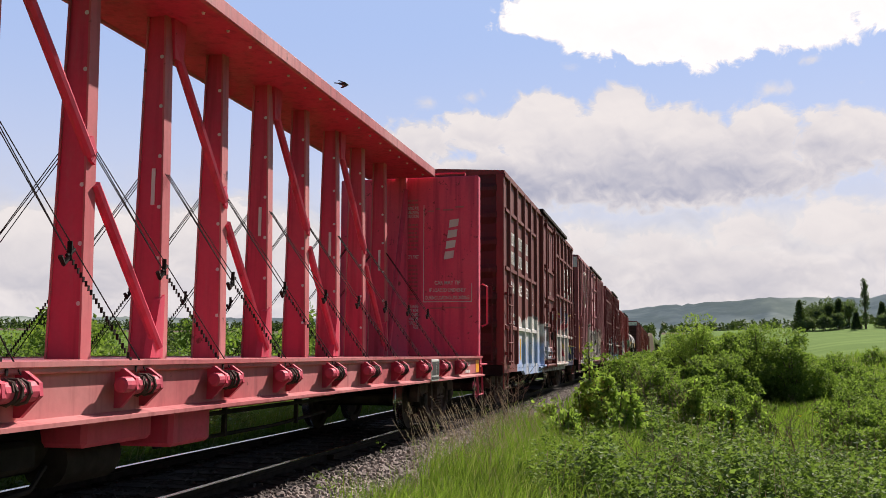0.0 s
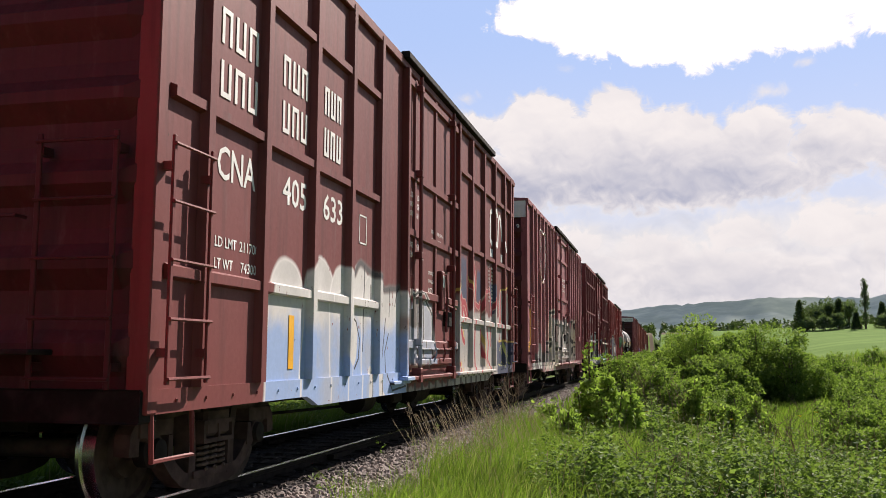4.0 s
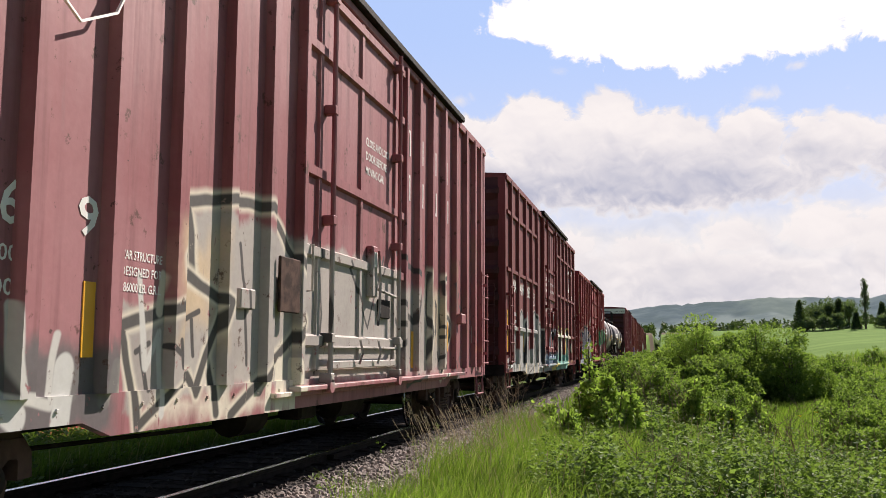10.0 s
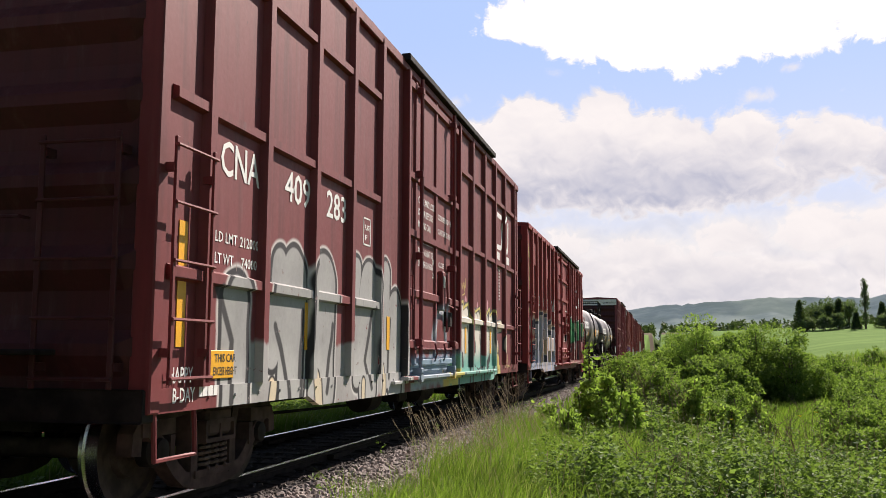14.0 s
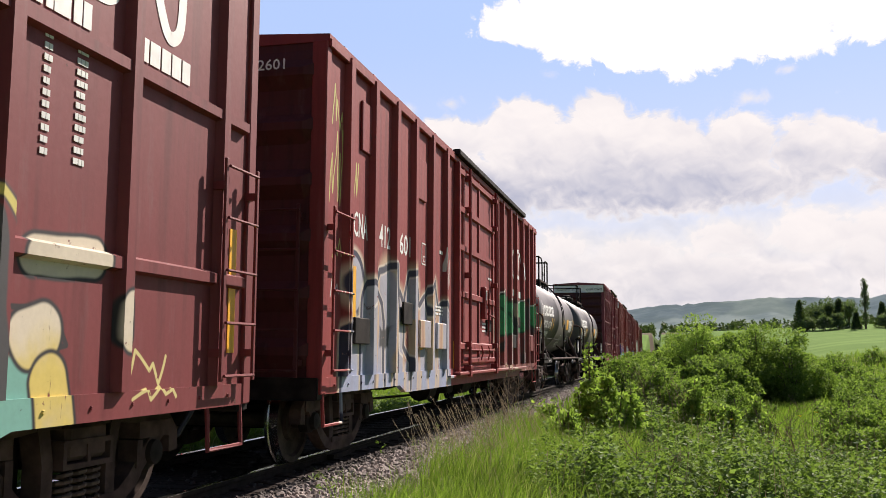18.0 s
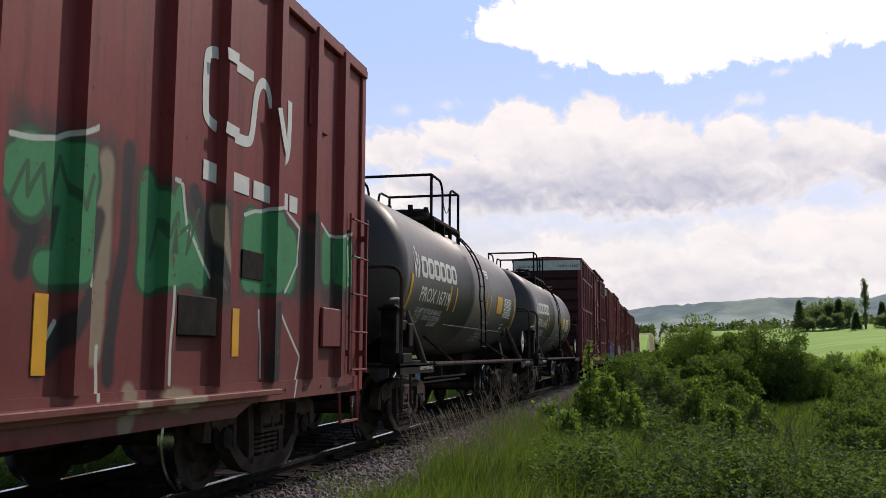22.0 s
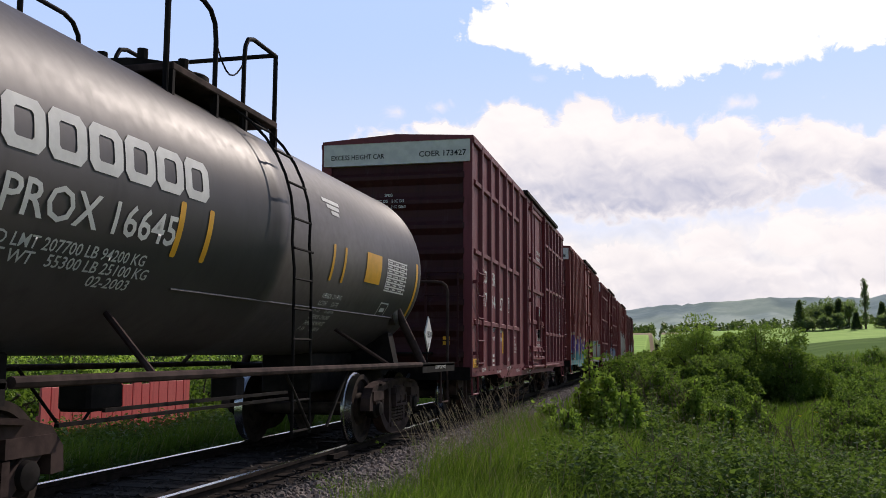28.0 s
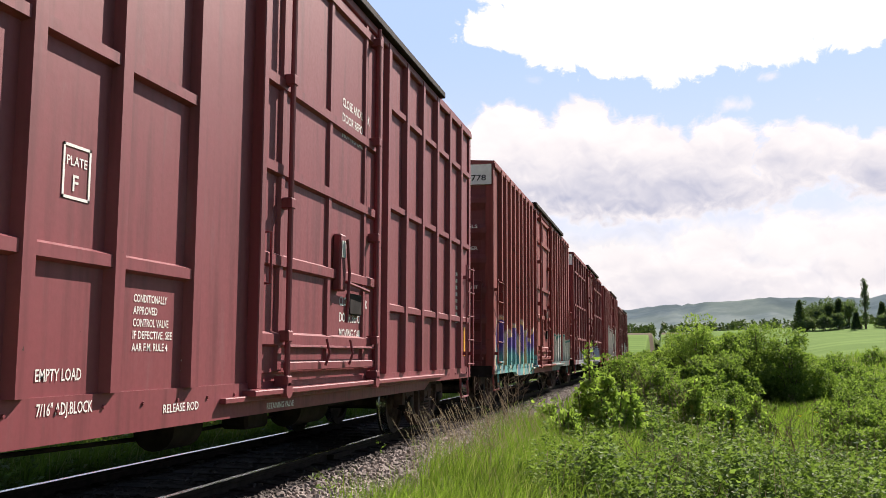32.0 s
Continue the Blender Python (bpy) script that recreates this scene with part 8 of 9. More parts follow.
def build_bushes():
    # young trees beside the ballast
    for k, (x, y, h, w, n, leaf) in enumerate(((-1.62, 20.3, 2.15, 0.6, 1500, 0.11), (-1.15, 19.9, 1.7, 0.9, 2300, 0.115), (-0.75, 20.2, 1.25, 0.8, 1500, 0.11), (-1.3, 19.3, 1.05, 0.9, 1700, 0.10))):
        bush("sapling", "bright green leafy sapling beside the ballast", "sapling", x, y, h, w, n, leaf, BRIGHT, 1 + k, "shoots")
    for k, (x, y, h, w) in enumerate(((-2.45, 19.6, 0.95, 0.8), (-2.05, 18.0, 0.7, 0.8), (-1.75, 17.2, 0.85, 0.7))):
        bush("sapling", "low bright green leafy sapling", "sapling", x, y, h, w, 1000, 0.10, BRIGHT, 8 + k, "shoots")
    for k, (x, y, h, w) in enumerate(((0.75, 26.5, 1.5, 1.0), (1.5, 25.5, 1.2, 1.1), (2.5, 28.5, 1.4, 1.2))):
        bush("sapling", "yellow-green young shoots in the weeds", "sapling", x, y, h, w, 1500, 0.12, BRIGHT, 14 + k, "shoots")
    for k, (x, y, h, w) in enumerate(((-1.4, 32.5, 1.9, 2.0), (-0.3, 30.0, 1.6, 1.7), (0.7, 33.0, 1.5, 1.9), (2.5, 37.0, 1.4, 2.0), (-0.6, 37.0, 1.7, 2.0), (0.9, 28.0, 1.1, 1.4))):
        bush("bush", "green bush on the bank", "bush", x, y, h, w, 8500, 0.085, BUSH, 4 + k)
    # big bushes behind
    for k, (x, y, h, w) in enumerate(((1.7, 49, 4.3, 3.0), (4.6, 51, 4.8, 3.6), (6.2, 50, 3.9, 3.0), (3.4, 49, 3.6, 2.6), (2.6, 43, 2.6, 2.4), (-0.3, 50, 2.3, 2.4), (-1.0, 44, 1.8, 2.2), (1.2, 40.5, 2.1, 2.4), (-1.8, 62, 1.9, 3.4), (-2.3, 54, 1.5, 2.0), (0.4, 60, 2.8, 3.6), (7.2, 52, 2.4, 3.0), (2.7, 50, 4.1, 2.8), (3.9, 52, 4.4, 2.8), (0.6, 52, 3.2, 2.8))):
        bush("bush", "large dense green bush in the hollow", "bush", x, y, h, w, 17000, 0.115, BRIGHT if k == 0 else BUSH, 20 + k)
    for k, (x, y, h, w) in enumerate(((4.9, 26.5, 1.5, 1.7), (5.9, 27.5, 1.8, 2.0), (5.2, 29.5, 1.7, 2.0), (6.8, 31.0, 2.0, 2.4), (4.4, 24.0, 1.1, 1.5), (8.5, 42.0, 1.6, 2.6), (5.6, 23.5, 1.4, 1.6))):
        bush("bush", "leafy green bush in tall weeds", "bush", x, y, h, w, 7500, 0.08, BUSH, 40 + k)
    scrub = ((17.5, 75, 1.8, 2.6), (20.0, 78, 1.6, 2.4), (13.0, 70, 1.6, 3.0), (25.0, 82, 1.7, 2.6), (9.5, 55, 1.5, 2.6), (11.5, 58, 1.7, 2.8), (12.6, 52, 1.3, 2.4), (14.5, 62, 1.6, 2.8), (16.5, 68, 1.8, 2.8), (14.0, 84, 1.9, 3.0), (18.5, 92, 1.8, 3.0), (23.0, 96, 1.9, 3.2), (10.5, 46, 1.1, 2.2), (28.0, 100, 1.8, 3.2))
    for k, (x, y, h, w) in enumerate(scrub):
        bush("bush", "small bush in the rough meadow", "bush", x, y, h, w, 2600, 0.15, BUSH, 60 + k)
    # trees on the crest of the field
    def row(kind, label, cat, x, y, h, w, n, leaf, mat, seed, shape):
        bush(kind, label, cat, x, y, h, w, n, leaf, mat, seed, shape, base=0.02 * h)
    row("poplar", "tall narrow poplar above the field", "tree", 71.3, 366, 18.0, 3.4, 2600, 0.45, CREST, 80, "column")
    for k, (x, y, h, w, sh) in enumerate(((50.0, 376, 11.5, 7.0, "fir"), (55.0, 380, 9.0, 8.0, "tree"), (60.0, 386, 11.0, 9.0, "tree"), (65.0, 382, 11.0, 8.0, "fir"), (70.0, 390, 12.0, 9.0, "tree"), (80.0, 380, 9.0, 6.0, "fir"),
                                         (86.0, 378, 13.0, 9.0, "tree"), (93.0, 386, 14.0, 9.0, "fir"), (52.0, 372, 5.0, 6.5, "tree"), (58.0, 370, 5.0, 7.0, "tree"), (63.0, 372, 6.5, 5.0, "tree"), (68.5, 368, 6.0, 3.5, "fir"), (78.0, 366, 4.6, 6.0, "tree"), (84.0, 366, 4.6, 6.5, "tree"), (101.0, 390, 13.0, 9.0, "tree"), (57.0, 388, 11.0, 7.0, "tree"), (67.0, 392, 10.5, 7.0, "tree"))):
        row("tree", "dark green tree on the crest of the field", "tree", x, y, h, w, 2600, 0.6, FIR if sh == "fir" else CREST, 90 + k, sh)
    # trees left of the line
    for k in range(20):
        r2 = random.Random(300 + k)
        y = 75 + r2.random() * 60
        x = -16 - k * 3.4 - r2.random() * 4
        sh = "fir" if k % 4 == 1 else "tree"
        row("tree", "green tree beyond the line", "tree", x, y, (7.0 if sh == "fir" else 5.5) * r2.uniform(0.7, 1.15), 5.5, 1500, 0.4, FIR if sh == "fir" else BUSH, 120 + k, sh)
    for k in range(22):
        r2 = random.Random(800 + k)
        y = 9 + k * 1.7
        bush("bush", "leafy green bush beyond the track", "bush", -11.6 - 0.05 * y - r2.random() * 1.4, y, r2.uniform(1.3, 1.9), 2.4, 2200, 0.11, BUSH, 240 + k)
    for k in range(26):
        r2 = random.Random(700 + k)
        y = 30 + r2.random() * 40
        bush("bush", "dense green hedge bush beyond the line", "bush", -17 - k * 1.7 - r2.random() * 3, y, r2.uniform(2.0, 3.6), 3.8, 2200, 0.2, BUSH, 200 + k)
    for k in range(14):
        r2 = random.Random(500 + k)
        y = 14 + r2.random() * 45
        bush("bush", "low green bush beyond the line", "bush", -13 - r2.random() * 14 - y * 0.15, y, r2.uniform(0.9, 1.9), 2.6, 1300, 0.12, BUSH, 160 + k)


def build_far():
    """Woods and hills to the horizon."""
    rs = np.random.RandomState(71)
    # dark belt of trees beyond the tan field
    pos, way, size = [], [], []
    n = 1300
    ang = np.radians(rs.uniform(-45, 32, n))
    r = rs.uniform(600, 680, n)
    for a, rr in zip(ang, r):
        x, y = rr * math.sin(a), rr * math.cos(a)
        h = rs.uniform(5.0, 8.5)
        m = 60
        q = rs.rand(m)
        w = h * 0.28 * (1 - 0.75 * q)
        b = rs.uniform(0, 6.28, m)
        pos.append(np.stack([x + w * np.cos(b), y + w * np.sin(b), float(land(x, y)) + h * q], 1))
        way.append(rs.normal(size=(m, 3)))
        size.append(rs.uniform(0.9, 1.8, m))
    a, b = leaf_arrays(rs, np.concatenate(pos), np.concatenate(way), np.concatenate(size), 0.8)
    solo("far_woods", mesh_arrays("far_woods", a, b, FIR), FIR, "dark belt of far woods", "woods", "stuff")
    # hill ridges, with the haze of distance put into their pale base colours
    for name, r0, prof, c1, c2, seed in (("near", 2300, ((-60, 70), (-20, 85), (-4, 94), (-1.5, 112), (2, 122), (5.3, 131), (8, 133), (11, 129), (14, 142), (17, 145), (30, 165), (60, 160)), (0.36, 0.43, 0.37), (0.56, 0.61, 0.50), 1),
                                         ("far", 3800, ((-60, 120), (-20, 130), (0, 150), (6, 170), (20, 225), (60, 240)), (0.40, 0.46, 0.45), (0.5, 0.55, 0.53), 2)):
        az = np.linspace(-60, 60, 361)
        hh = np.interp(az, [p[0] for p in prof], [p[1] for p in prof])
        rr = np.random.RandomState(seed)
        for k in range(18):
            hh = hh + np.sin(az * rr.uniform(0.6, 14) + rr.uniform(0, 6)) * rr.uniform(0.2, 0.8)
        steps = np.linspace(0, 1, 26)
        X, Y, Z = [], [], []
        for s in steps:
            d = r0 * (0.72 + 0.28 * s)
            prof_z = hh * (s ** 1.35) + 12 * (1 - s)
            wob = 3.5 * np.sin(az * 2.3 + s * 9) * s * (1 - s) * 3
            X.append(d * np.sin(np.radians(az)))
            Y.append(d * np.cos(np.radians(az)))
            Z.append(prof_z + wob)
        for s in (0.6, 1.0):
            X.append((r0 + 600 * s) * np.sin(np.radians(az)))
            Y.append((r0 + 600 * s) * np.cos(np.radians(az)))
            Z.append(hh * (1 - 0.9 * s) - 5)
        X, Y, Z = map(np.array, (X, Y, Z))
        n, m = X.shape
        i = np.arange(n * m).reshape(n, m)
        f = np.stack([i[:-1, :-1], i[:-1, 1:], i[1:, 1:], i[1:, :-1]], -1).reshape(-1, 4)
        t = Tree("hazy_wooded_hill_" + name)
        v = t.coords()
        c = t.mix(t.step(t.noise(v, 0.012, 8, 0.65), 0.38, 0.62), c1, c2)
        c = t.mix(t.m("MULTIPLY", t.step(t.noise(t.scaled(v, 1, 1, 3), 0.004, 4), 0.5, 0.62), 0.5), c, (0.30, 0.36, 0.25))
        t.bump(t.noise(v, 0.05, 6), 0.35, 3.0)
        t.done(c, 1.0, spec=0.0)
        # a faint blue-grey glow stands in for haze before the hill
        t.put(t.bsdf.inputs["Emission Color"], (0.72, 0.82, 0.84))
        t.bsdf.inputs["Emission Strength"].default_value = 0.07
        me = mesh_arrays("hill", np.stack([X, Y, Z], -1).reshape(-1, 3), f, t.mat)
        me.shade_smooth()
        ob = solo("backdrop_hill", me, t.mat, "long low wooded hill, blue haze put into its colour", "hill", "structure")


def build_clouds():
    """A drifting sky of cumulus on a far shell, bank behind bank."""
    R = 4600.0
    az = np.radians(np.linspace(-62, 48, 56))
    el = np.radians(np.linspace(-1.5, 34, 24))
    A, E = np.meshgrid(az, el)
    P = np.stack([R * np.cos(E) * np.sin(A), R * np.cos(E) * np.cos(A), R * np.sin(E)], -1)
    n, m = A.shape
    i = np.arange(n * m).reshape(n, m)
    f = np.stack([i[:-1, :-1], i[:-1, 1:], i[1:, 1:], i[1:, :-1]], -1).reshape(-1, 4)
    t = Tree("cumulus")
    v = t.coords()
    x, y, z = t.xyz(v)
    azd = t.m("MULTIPLY", t.m("ARCTAN2", x, y), 57.2958)
    eld = t.m("MULTIPLY", t.m("ARCSINE", t.m("DIVIDE", z, R)), 57.2958)
    q = t.node("CombineXYZ", t.m("MULTIPLY", azd, 0.8), eld, 0.0).outputs[0]
    warp = t.node("TexNoise")
    t.put(warp.inputs["Vector"], q)
    warp.inputs["Scale"].default_value, warp.inputs["Detail"].default_value = 0.5, 2.0
    q = t.node("VectorMath", warp.outputs["Color"], (1.6, 1.6, 0.0), q, op="MULTIPLY_ADD").outputs[0]
    big = t.m("SUBTRACT", t.noise(q, 0.42, 7, 0.56), 0.5)
    fine = t.m("SUBTRACT", t.noise(q, 1.7, 7, 0.62), 0.5)

    def billow(scale, lift):
        """Round puffs lit from above: light where the heap falls off upwards."""
        def heap(vec):
            c = t.node("TexVoronoi", feature="SMOOTH_F1")
            t.put(c.inputs["Vector"], vec)
            c.inputs["Scale"].default_value, c.inputs["Detail"].default_value = scale, 2.0
            return c.outputs["Distance"]
        up = t.node("VectorMath", q, (0.25 * lift, lift, 0.0), op="ADD").outputs[0]
        return t.step(t.m("SUBTRACT", heap(q), heap(up)), -0.22, 0.22)
    puffs = t.m("ADD", t.m("MULTIPLY", billow(0.42, 0.6), 0.72), t.m("MULTIPLY", billow(1.2, 0.22), 0.28))

    def bank(col, lobes, rag, soft, depth, gain, lo, hi, light, dark):
        """One bank over colour col: bright at its rim and top, grey towards its base between the heights lo and hi."""
        cover = None
        for a, e, wa, we in lobes:
            dx = t.m("DIVIDE", t.m("SUBTRACT", azd, a), wa)
            dy = t.m("DIVIDE", t.m("SUBTRACT", eld, e), we)
            d = t.m("SUBTRACT", 1.0, t.m("SQRT", t.m("ADD", t.m("MULTIPLY", dx, dx), t.m("MULTIPLY", dy, dy))))
            d = t.m("MULTIPLY", d, min(wa, we))
            cover = d if cover is None else t.node("Math", cover, d, 0.35, op="SMOOTH_MAX").outputs[0]
        cover = t.m("ADD", cover, t.m("ADD", t.m("MULTIPLY", big, rag), t.m("MULTIPLY", fine, 0.55 * rag)))
        mask = t.step(cover, 0.0, soft)
        low = t.m("SUBTRACT", 1.0, t.step(t.m("ADD", eld, t.m("MULTIPLY", big, 5.0)), lo, hi))
        deep = t.m("MULTIPLY", t.step(cover, 0.15, depth), low)
        shade = t.m("MULTIPLY", t.m("ADD", t.m("MULTIPLY", deep, 0.74), t.m("MULTIPLY", t.m("MULTIPLY", puffs, t.step(cover, 0.05, 0.6)), t.m("ADD", 0.12, t.m("MULTIPLY", low, 0.30)))), gain)
        return t.mix(mask, col, t.mix(t.node("Clamp", shade, 0.0, 1.0).outputs[0], light, dark)), mask

    white, grey = (0.95, 0.94, 0.93), (0.47, 0.51, 0.64)
    blue = t.mix(t.step(eld, 3.0, 21.0), (0.80, 0.88, 1.05), (0.50, 0.71, 1.14))
    haze = t.m("SUBTRACT", 1.0, t.step(t.m("ADD", eld, t.m("MULTIPLY", big, 6.0)), 5.0, 11.5))
    col = t.mix(haze, blue, t.mix(t.m("MULTIPLY", puffs, 0.6), (0.90, 0.90, 0.91), (0.62, 0.65, 0.73)))
    col, m1 = bank(col, WISPS, 1.5, 0.8, 1.0, 0.2, 9.0, 14.0, white, grey)
    col, m2 = bank(col, TOP_BANK, 2.6, 0.4, 3.0, 0.14, 18.0, 22.0, (1.2, 1.19, 1.18), grey)
    col, m3 = bank(col, MID_BANK, 2.2, 0.6, 1.5, 1.05, 8.4, 14.6, white, grey)
    col, m4 = bank(col, LOW_BANK, 2.0, 0.9, 1.4, 0.75, 2.5, 9.0, white, (0.56, 0.59, 0.68))
    cloud = t.m("MAXIMUM", t.m("MAXIMUM", m1, m2), t.m("MAXIMUM", m3, m4))
    fade = t.m("MULTIPLY", t.m("SUBTRACT", 1.0, t.step(eld, 26.0, 33.5)), t.m("MULTIPLY", t.step(azd, -61.0, -50.0), t.m("SUBTRACT", 1.0, t.step(azd, 30.0, 47.0))))
    em = t.node("Emission", col, 0.64)
    clear = t.node("BsdfTransparent")
    mx = t.node("MixShader", t.m("MULTIPLY", fade, t.m("MAXIMUM", t.m("MULTIPLY", cloud, 0.98), t.m("MAXIMUM", haze, 0.82))))
    t.nt.links.new(clear.outputs[0], mx.inputs[1])
    t.nt.links.new(em.outputs[0], mx.inputs[2])
    t.nt.links.new(mx.outputs[0], t.out.inputs[0])
    me = mesh_arrays("backdrop_clouds", P.reshape(-1, 3), f, t.mat)
    me.shade_smooth()
    return solo("backdrop_clouds", me, t.mat, "white cumulus clouds with blue-grey undersides", "clouds", "structure")


# (azimuth, elevation, half width, half height) of the heaps of each bank
WISPS = [(-14.6, 15.4, 1.0, 0.55), (-11.7, 15.7, 0.9, 0.5), (6.6, 15.3, 1.4, 0.6), (8.6, 16.8, 0.6, 0.4), (11.4, 15.2, 0.6, 0.3), (-5.4, 17.3, 0.7, 0.4), (-18.6, 9.7, 1.4, 0.4)]
TOP_BANK = [(-5.4, 20.5, 5.2, 1.9), (-0.5, 19.6, 6.3, 2.3), (3.3, 18.3, 2.8, 2.0), (7.7, 19.4, 6.6, 2.1), (13.8, 19.9, 5.4, 2.2), (3.0, 23.5, 13.2, 3.6), (24.0, 22.0, 9.0, 4.0)]
MID_BANK = [(-14.9, 12.9, 2.8, 1.7), (-11.2, 13.4, 3.4, 1.7), (-6.9, 14.4, 3.0, 2.0), (-2.5, 14.6, 2.4, 1.8), (-4.1, 12.6, 6.8, 2.5), (1.3, 12.8, 3.6, 2.4), (5.6, 12.8, 3.1, 2.1), (10.2, 12.1, 3.8, 2.3), (14.5, 11.1, 3.2, 2.1),
            (0.3, 10.7, 11.3, 2.4), (-9.4, 10.6, 8.0, 2.1), (22.0, 10.5, 8.0, 3.5)]
LOW_BANK = [(10.0, 7.4, 4.3, 1.9), (5.2, 7.2, 3.4, 1.7), (-0.3, 6.3, 3.9, 1.7), (-4.5, 6.9, 2.7, 1.4), (-5.9, 5.0, 5.8, 2.1), (3.4, 4.6, 7.9, 2.3), (13.7, 6.5, 3.2, 2.8), (-16.5, 9.6, 4.6, 1.4), (-26.1, 6.6, 6.5, 3.0), (-35.7, 5.5, 6.9, 3.4), (-52.0, 6.0, 10.0, 4.0)]


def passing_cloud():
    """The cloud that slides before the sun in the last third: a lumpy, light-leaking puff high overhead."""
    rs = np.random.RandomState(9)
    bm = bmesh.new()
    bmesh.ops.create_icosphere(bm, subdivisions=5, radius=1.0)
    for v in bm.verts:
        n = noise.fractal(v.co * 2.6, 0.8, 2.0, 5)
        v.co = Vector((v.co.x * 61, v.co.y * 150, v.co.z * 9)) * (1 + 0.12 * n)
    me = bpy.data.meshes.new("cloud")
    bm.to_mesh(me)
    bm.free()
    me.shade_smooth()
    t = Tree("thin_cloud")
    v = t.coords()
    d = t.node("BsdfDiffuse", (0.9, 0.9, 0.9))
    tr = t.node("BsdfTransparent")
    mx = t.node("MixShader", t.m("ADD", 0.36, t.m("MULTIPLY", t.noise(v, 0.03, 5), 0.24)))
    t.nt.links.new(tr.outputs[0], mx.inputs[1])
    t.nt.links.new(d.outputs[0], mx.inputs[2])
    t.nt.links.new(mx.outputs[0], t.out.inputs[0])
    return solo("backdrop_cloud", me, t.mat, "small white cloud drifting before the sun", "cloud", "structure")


def swallow():
    """A small dark bird that crosses the view at the start."""
    dark = plain("bird_feathers", (0.05, 0.055, 0.07), 0.6, 0.0, 0.2, 30.0)
    pale = plain("bird_belly", (0.5, 0.47, 0.42), 0.7, 0.0, 0.15, 30.0)
    ob = thing("bird", "small dark swallow in flight with spread wings", "bird")
    part("body", Geo().lathe([(-0.07, 0.004), (-0.05, 0.014), (0.0, 0.022), (0.04, 0.018), (0.06, 0.012), (0.075, 0.003)], "y", (0, 0, 0), 10), dark, ob, smooth=True)
    part("belly", Geo().lathe([(-0.045, 0.004), (0.0, 0.016), (0.035, 0.006)], "y", (0, 0, -0.009), 8), pale, ob, smooth=True)
    wings = []
    for s in (-1, 1):
        w = part("wing", Geo().prism([(0, 0.035), (s * 0.06, 0.045), (s * 0.15, -0.02), (s * 0.16, -0.05), (s * 0.07, -0.01), (0, -0.02)], "z", -0.002, 0.003), dark, ob, at=(s * 0.012, 0, 0.008))
        wings.append((w, s))
    part("tail", Geo().prism([(-0.008, -0.05), (0.008, -0.05), (0.028, -0.12), (0.0, -0.085), (-0.028, -0.12)], "z", -0.002, 0.002), dark, ob)
    return ob, wings


def red_panels():
    """Faded red boards leaning in the grass beyond the track."""
    mat = car_paint("faded_salmon_boards", (0.85, 0.17, 0.17), (0.88, 0.26, 0.25), 0.1, 0.6)
    fence = thing("board_fence", "low faded salmon-red board fence in tall grass", "fence")
    rnd = random.Random(4)
    y = 12.75
    while y < 17.4:
        w = rnd.uniform(0.22, 0.34)
        x = -9.5
        z = float(land(x, y))
        part("board", Geo().bevel_box(x - 0.02, x + 0.02, y, y + w - 0.02, z - 0.1, z + 1.25 + rnd.uniform(-0.05, 0.05), 0.006), mat, fence)
        y += w + (0.22 if rnd.random() < 0.16 else 0)
    for k in (0.5, 1.1):
        part("cross_board", Geo().bevel_box(-9.57, -9.525, 12.75, 17.3, -1.0 + k, -0.9 + k, 0.006), mat, fence)


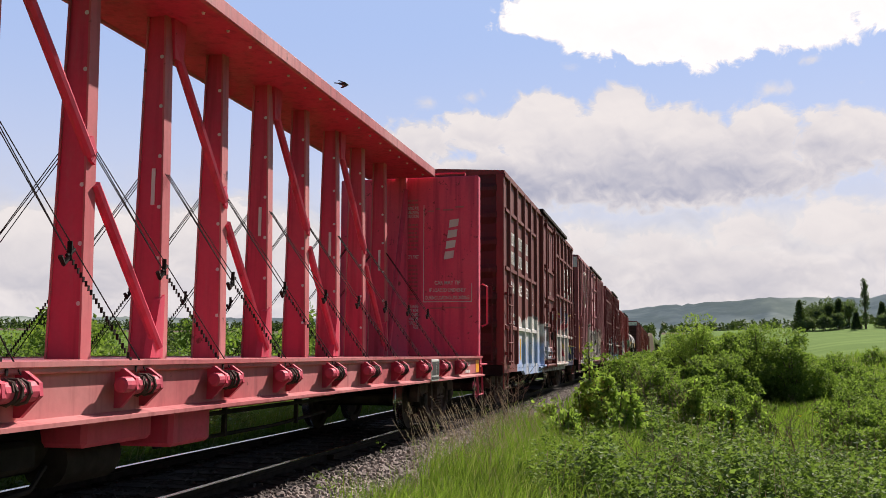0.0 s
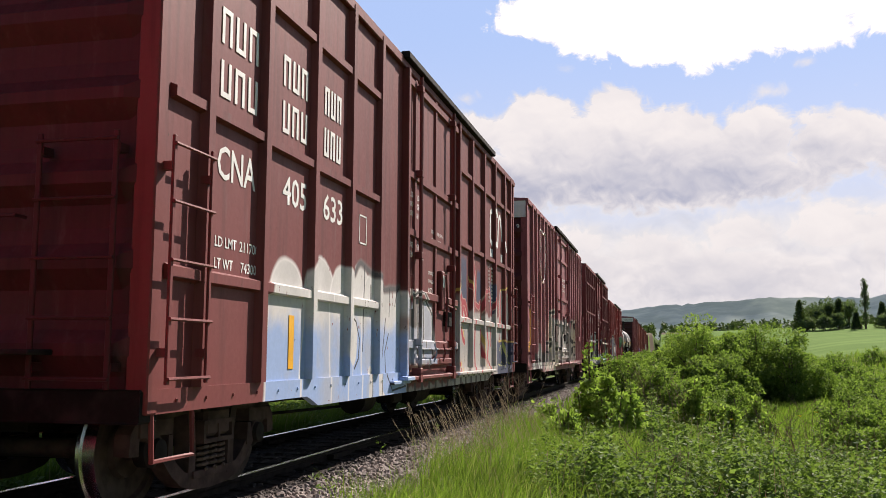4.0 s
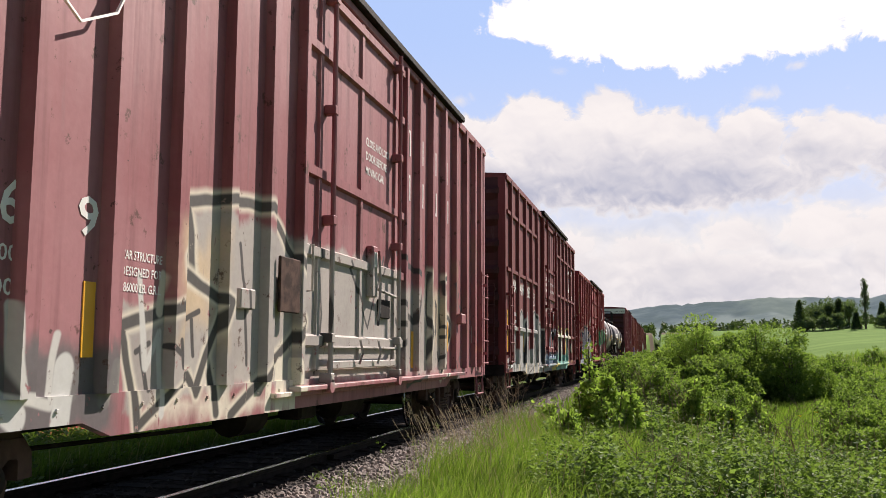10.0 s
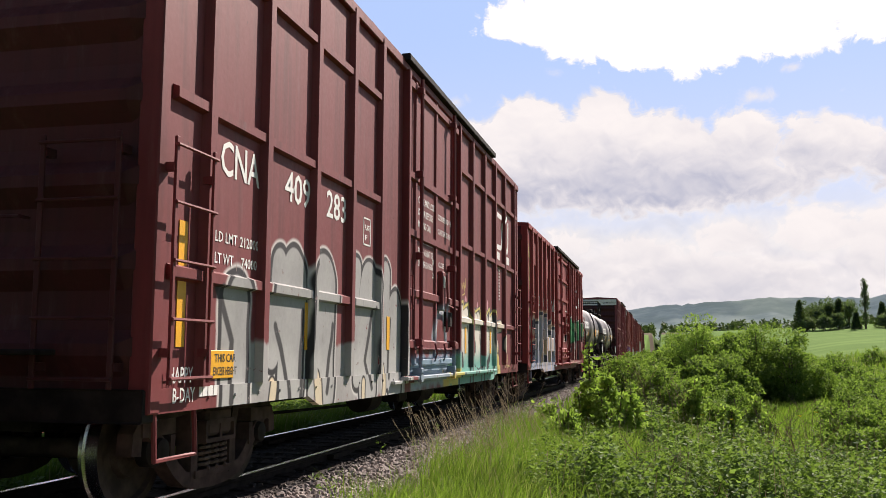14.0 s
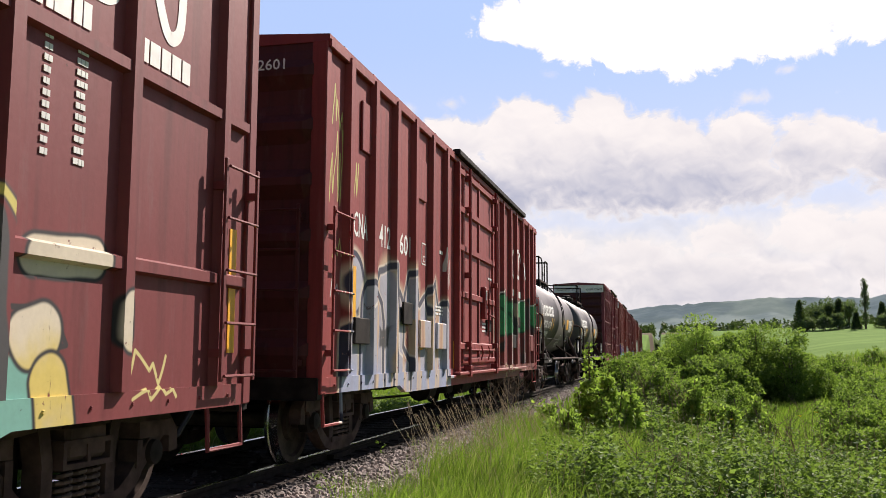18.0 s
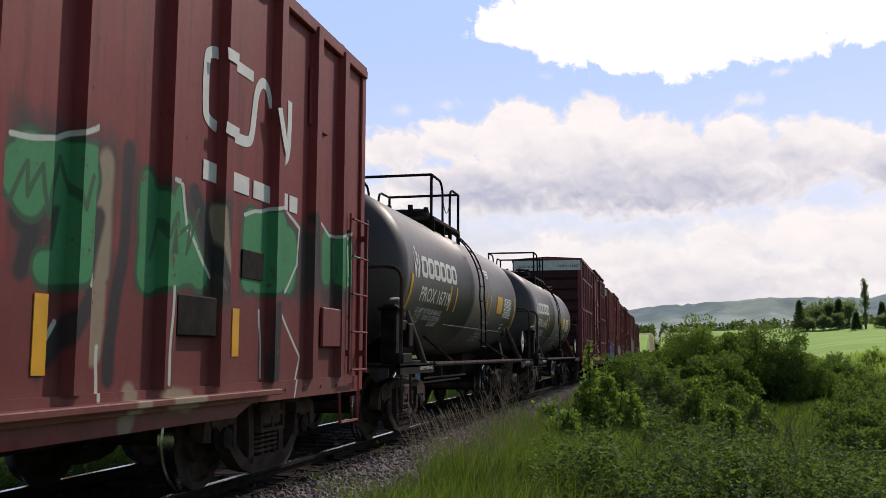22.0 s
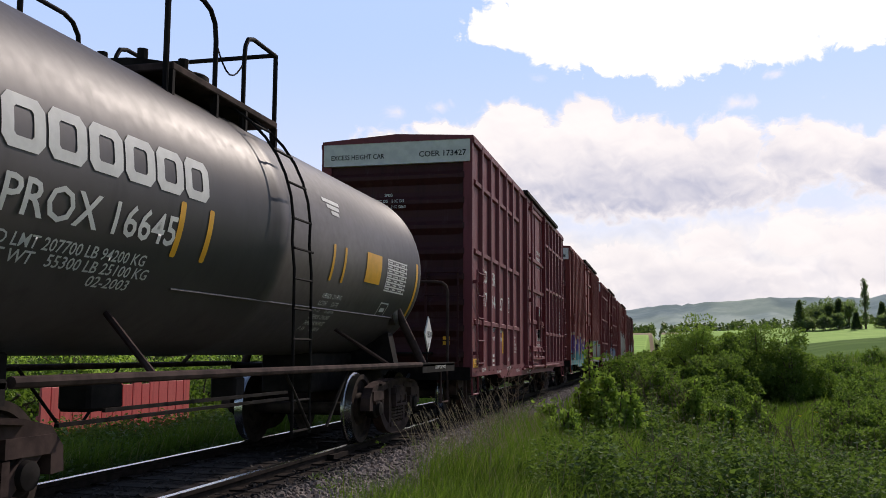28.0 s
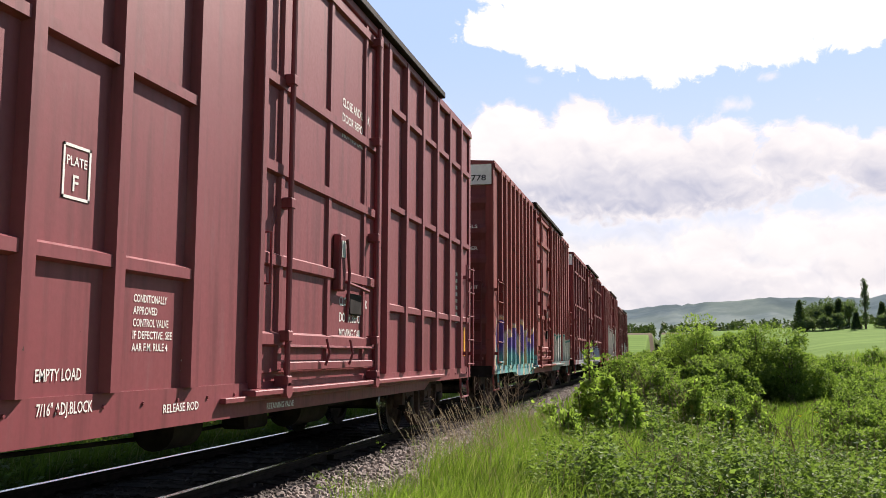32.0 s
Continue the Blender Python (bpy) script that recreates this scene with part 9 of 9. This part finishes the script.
def farm():
    """A small white farmhouse among the trees, and the posts of the field's fence."""
    wall = plain("white_clapboard", (0.75, 0.74, 0.72), 0.7, 0.0, 0.08, 2.0)
    roof = plain("grey_shingle", (0.16, 0.15, 0.15), 0.9, 0.0, 0.3, 2.0)
    x, y = 71.9, 402.0
    z = float(land(x, y))
    h = thing("farmhouse", "small white farmhouse with a grey roof between trees", "house", m=pose(x, y, z, 0, 0, 18))
    part("wall", Geo().prism([(-3.6, -0.5), (3.6, -0.5), (3.6, 2.8), (0, 4.6), (-3.6, 2.8)], "y", -2.6, 2.6), wall, h)
    for s in (-1, 1):
        part("roof", Geo().prism([(0, 4.62), (s * 4.0, 2.62), (s * 4.0, 2.78), (0, 4.8)], "y", -2.9, 2.9), roof, h)
    for k in (-1.8, 1.8):
        w = part("window", Geo().bevel_box(k - 0.5, k + 0.5, -2.66, -2.58, 0.9, 2.2, 0.02), wall, h)
        part("pane", Geo().box(k - 0.42, k + 0.42, -2.68, -2.665, 0.98, 2.12), BLACK, w)
    part("door", Geo().bevel_box(-0.45, 0.45, -2.66, -2.58, -0.4, 1.7, 0.02), roof, h)
    wood = plain("grey_post_wood", (0.2, 0.17, 0.14), 0.95, 0.0, 0.3, 5.0)
    pm = Geo().lathe([(-0.3, 0.07), (1.15, 0.065), (1.2, 0.04)], "z", (0, 0, 0), 8).mesh("fence_post")
    pm.materials.append(wood)
    fence = thing("field_fence", "line of grey wooden posts across the green field", "fence")
    for k in range(14):
        px, py = 9.5 + k * 3.1, 88 + k * 2.6
        ob = new("fence_post", pm)
        ob.parent = fence
        ob.location = (px, py, float(land(px, py)))
    for dz in (0.5, 0.95):
        pts = [(9.5 + k * 3.1, 88 + k * 2.6, float(land(9.5 + k * 3.1, 88 + k * 2.6)) + dz) for k in range(14)]
        part("fence_wire", Geo().tube(pts, 0.008, 4), STEEL_DARK, fence)
# ---- build ----
build_ground()
train()
build_grass()
build_weeds()
build_bushes()
build_far()
sky_clouds = build_clouds()
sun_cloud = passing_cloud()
bird, bird_wings = swallow()
red_panels()
farm()
build_track()


def motions():
    """The train rolls past, its wheels turn, and the clouds drift."""
    times = [k * 0.8 for k in range(41)]
    for car, y in CARS:
        walk(car, [(t, pose(TRACK_X, y - travel(t), 0)) for t in times])
    turns = [k * CLIP / 216 for k in range(217)]
    for w in ROLLING:
        at = w.location.copy()
        walk(w, [(t, Matrix.Translation(at) @ Matrix.Rotation(travel(t) / WHEEL_R, 4, "X")) for t in turns])
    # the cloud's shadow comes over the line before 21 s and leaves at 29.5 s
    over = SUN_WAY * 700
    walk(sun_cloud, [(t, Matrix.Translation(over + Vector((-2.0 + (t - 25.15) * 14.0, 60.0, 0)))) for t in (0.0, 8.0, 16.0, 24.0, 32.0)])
    flight = [(0.0, -3.99, 11.06, 4.66), (0.1, -3.53, 11.16, 4.74), (0.2, -2.92, 11.31, 4.70), (0.3, -2.26, 11.49, 4.59), (0.4, -1.44, 11.71, 4.38), (0.5, -0.49, 11.96, 4.13),
              (0.6, 0.49, 12.24, 3.79), (0.7, 1.43, 12.49, 3.52), (0.8, 2.18, 12.67, 3.53), (0.9, 2.98, 12.86, 3.6), (2.0, 14.0, 15.0, 5.0), (6.0, 50.0, 22.0, 9.0), (32.0, 220.0, 60.0, 30.0)]
    walk(bird, [(t, pose(x, y, z, -8, 0, -76)) for t, x, y, z in flight])
    for w, s in bird_wings:
        at = w.location.copy()
        walk(w, [(k * 0.1, Matrix.Translation(at) @ Matrix.Rotation(s * (0.1, -0.25, 0.15, 0.7)[k % 4], 4, "Y")) for k in range(11)] + [(t, Matrix.Translation(at)) for t in (2.0, CLIP)])
    walk(sky_clouds, [(t, pose(0, 0, 0, -0.7 * t / CLIP, 0, 2.3 * t / CLIP)) for t in (0.0, 8.0, 16.0, 24.0, 32.0)])


motions()
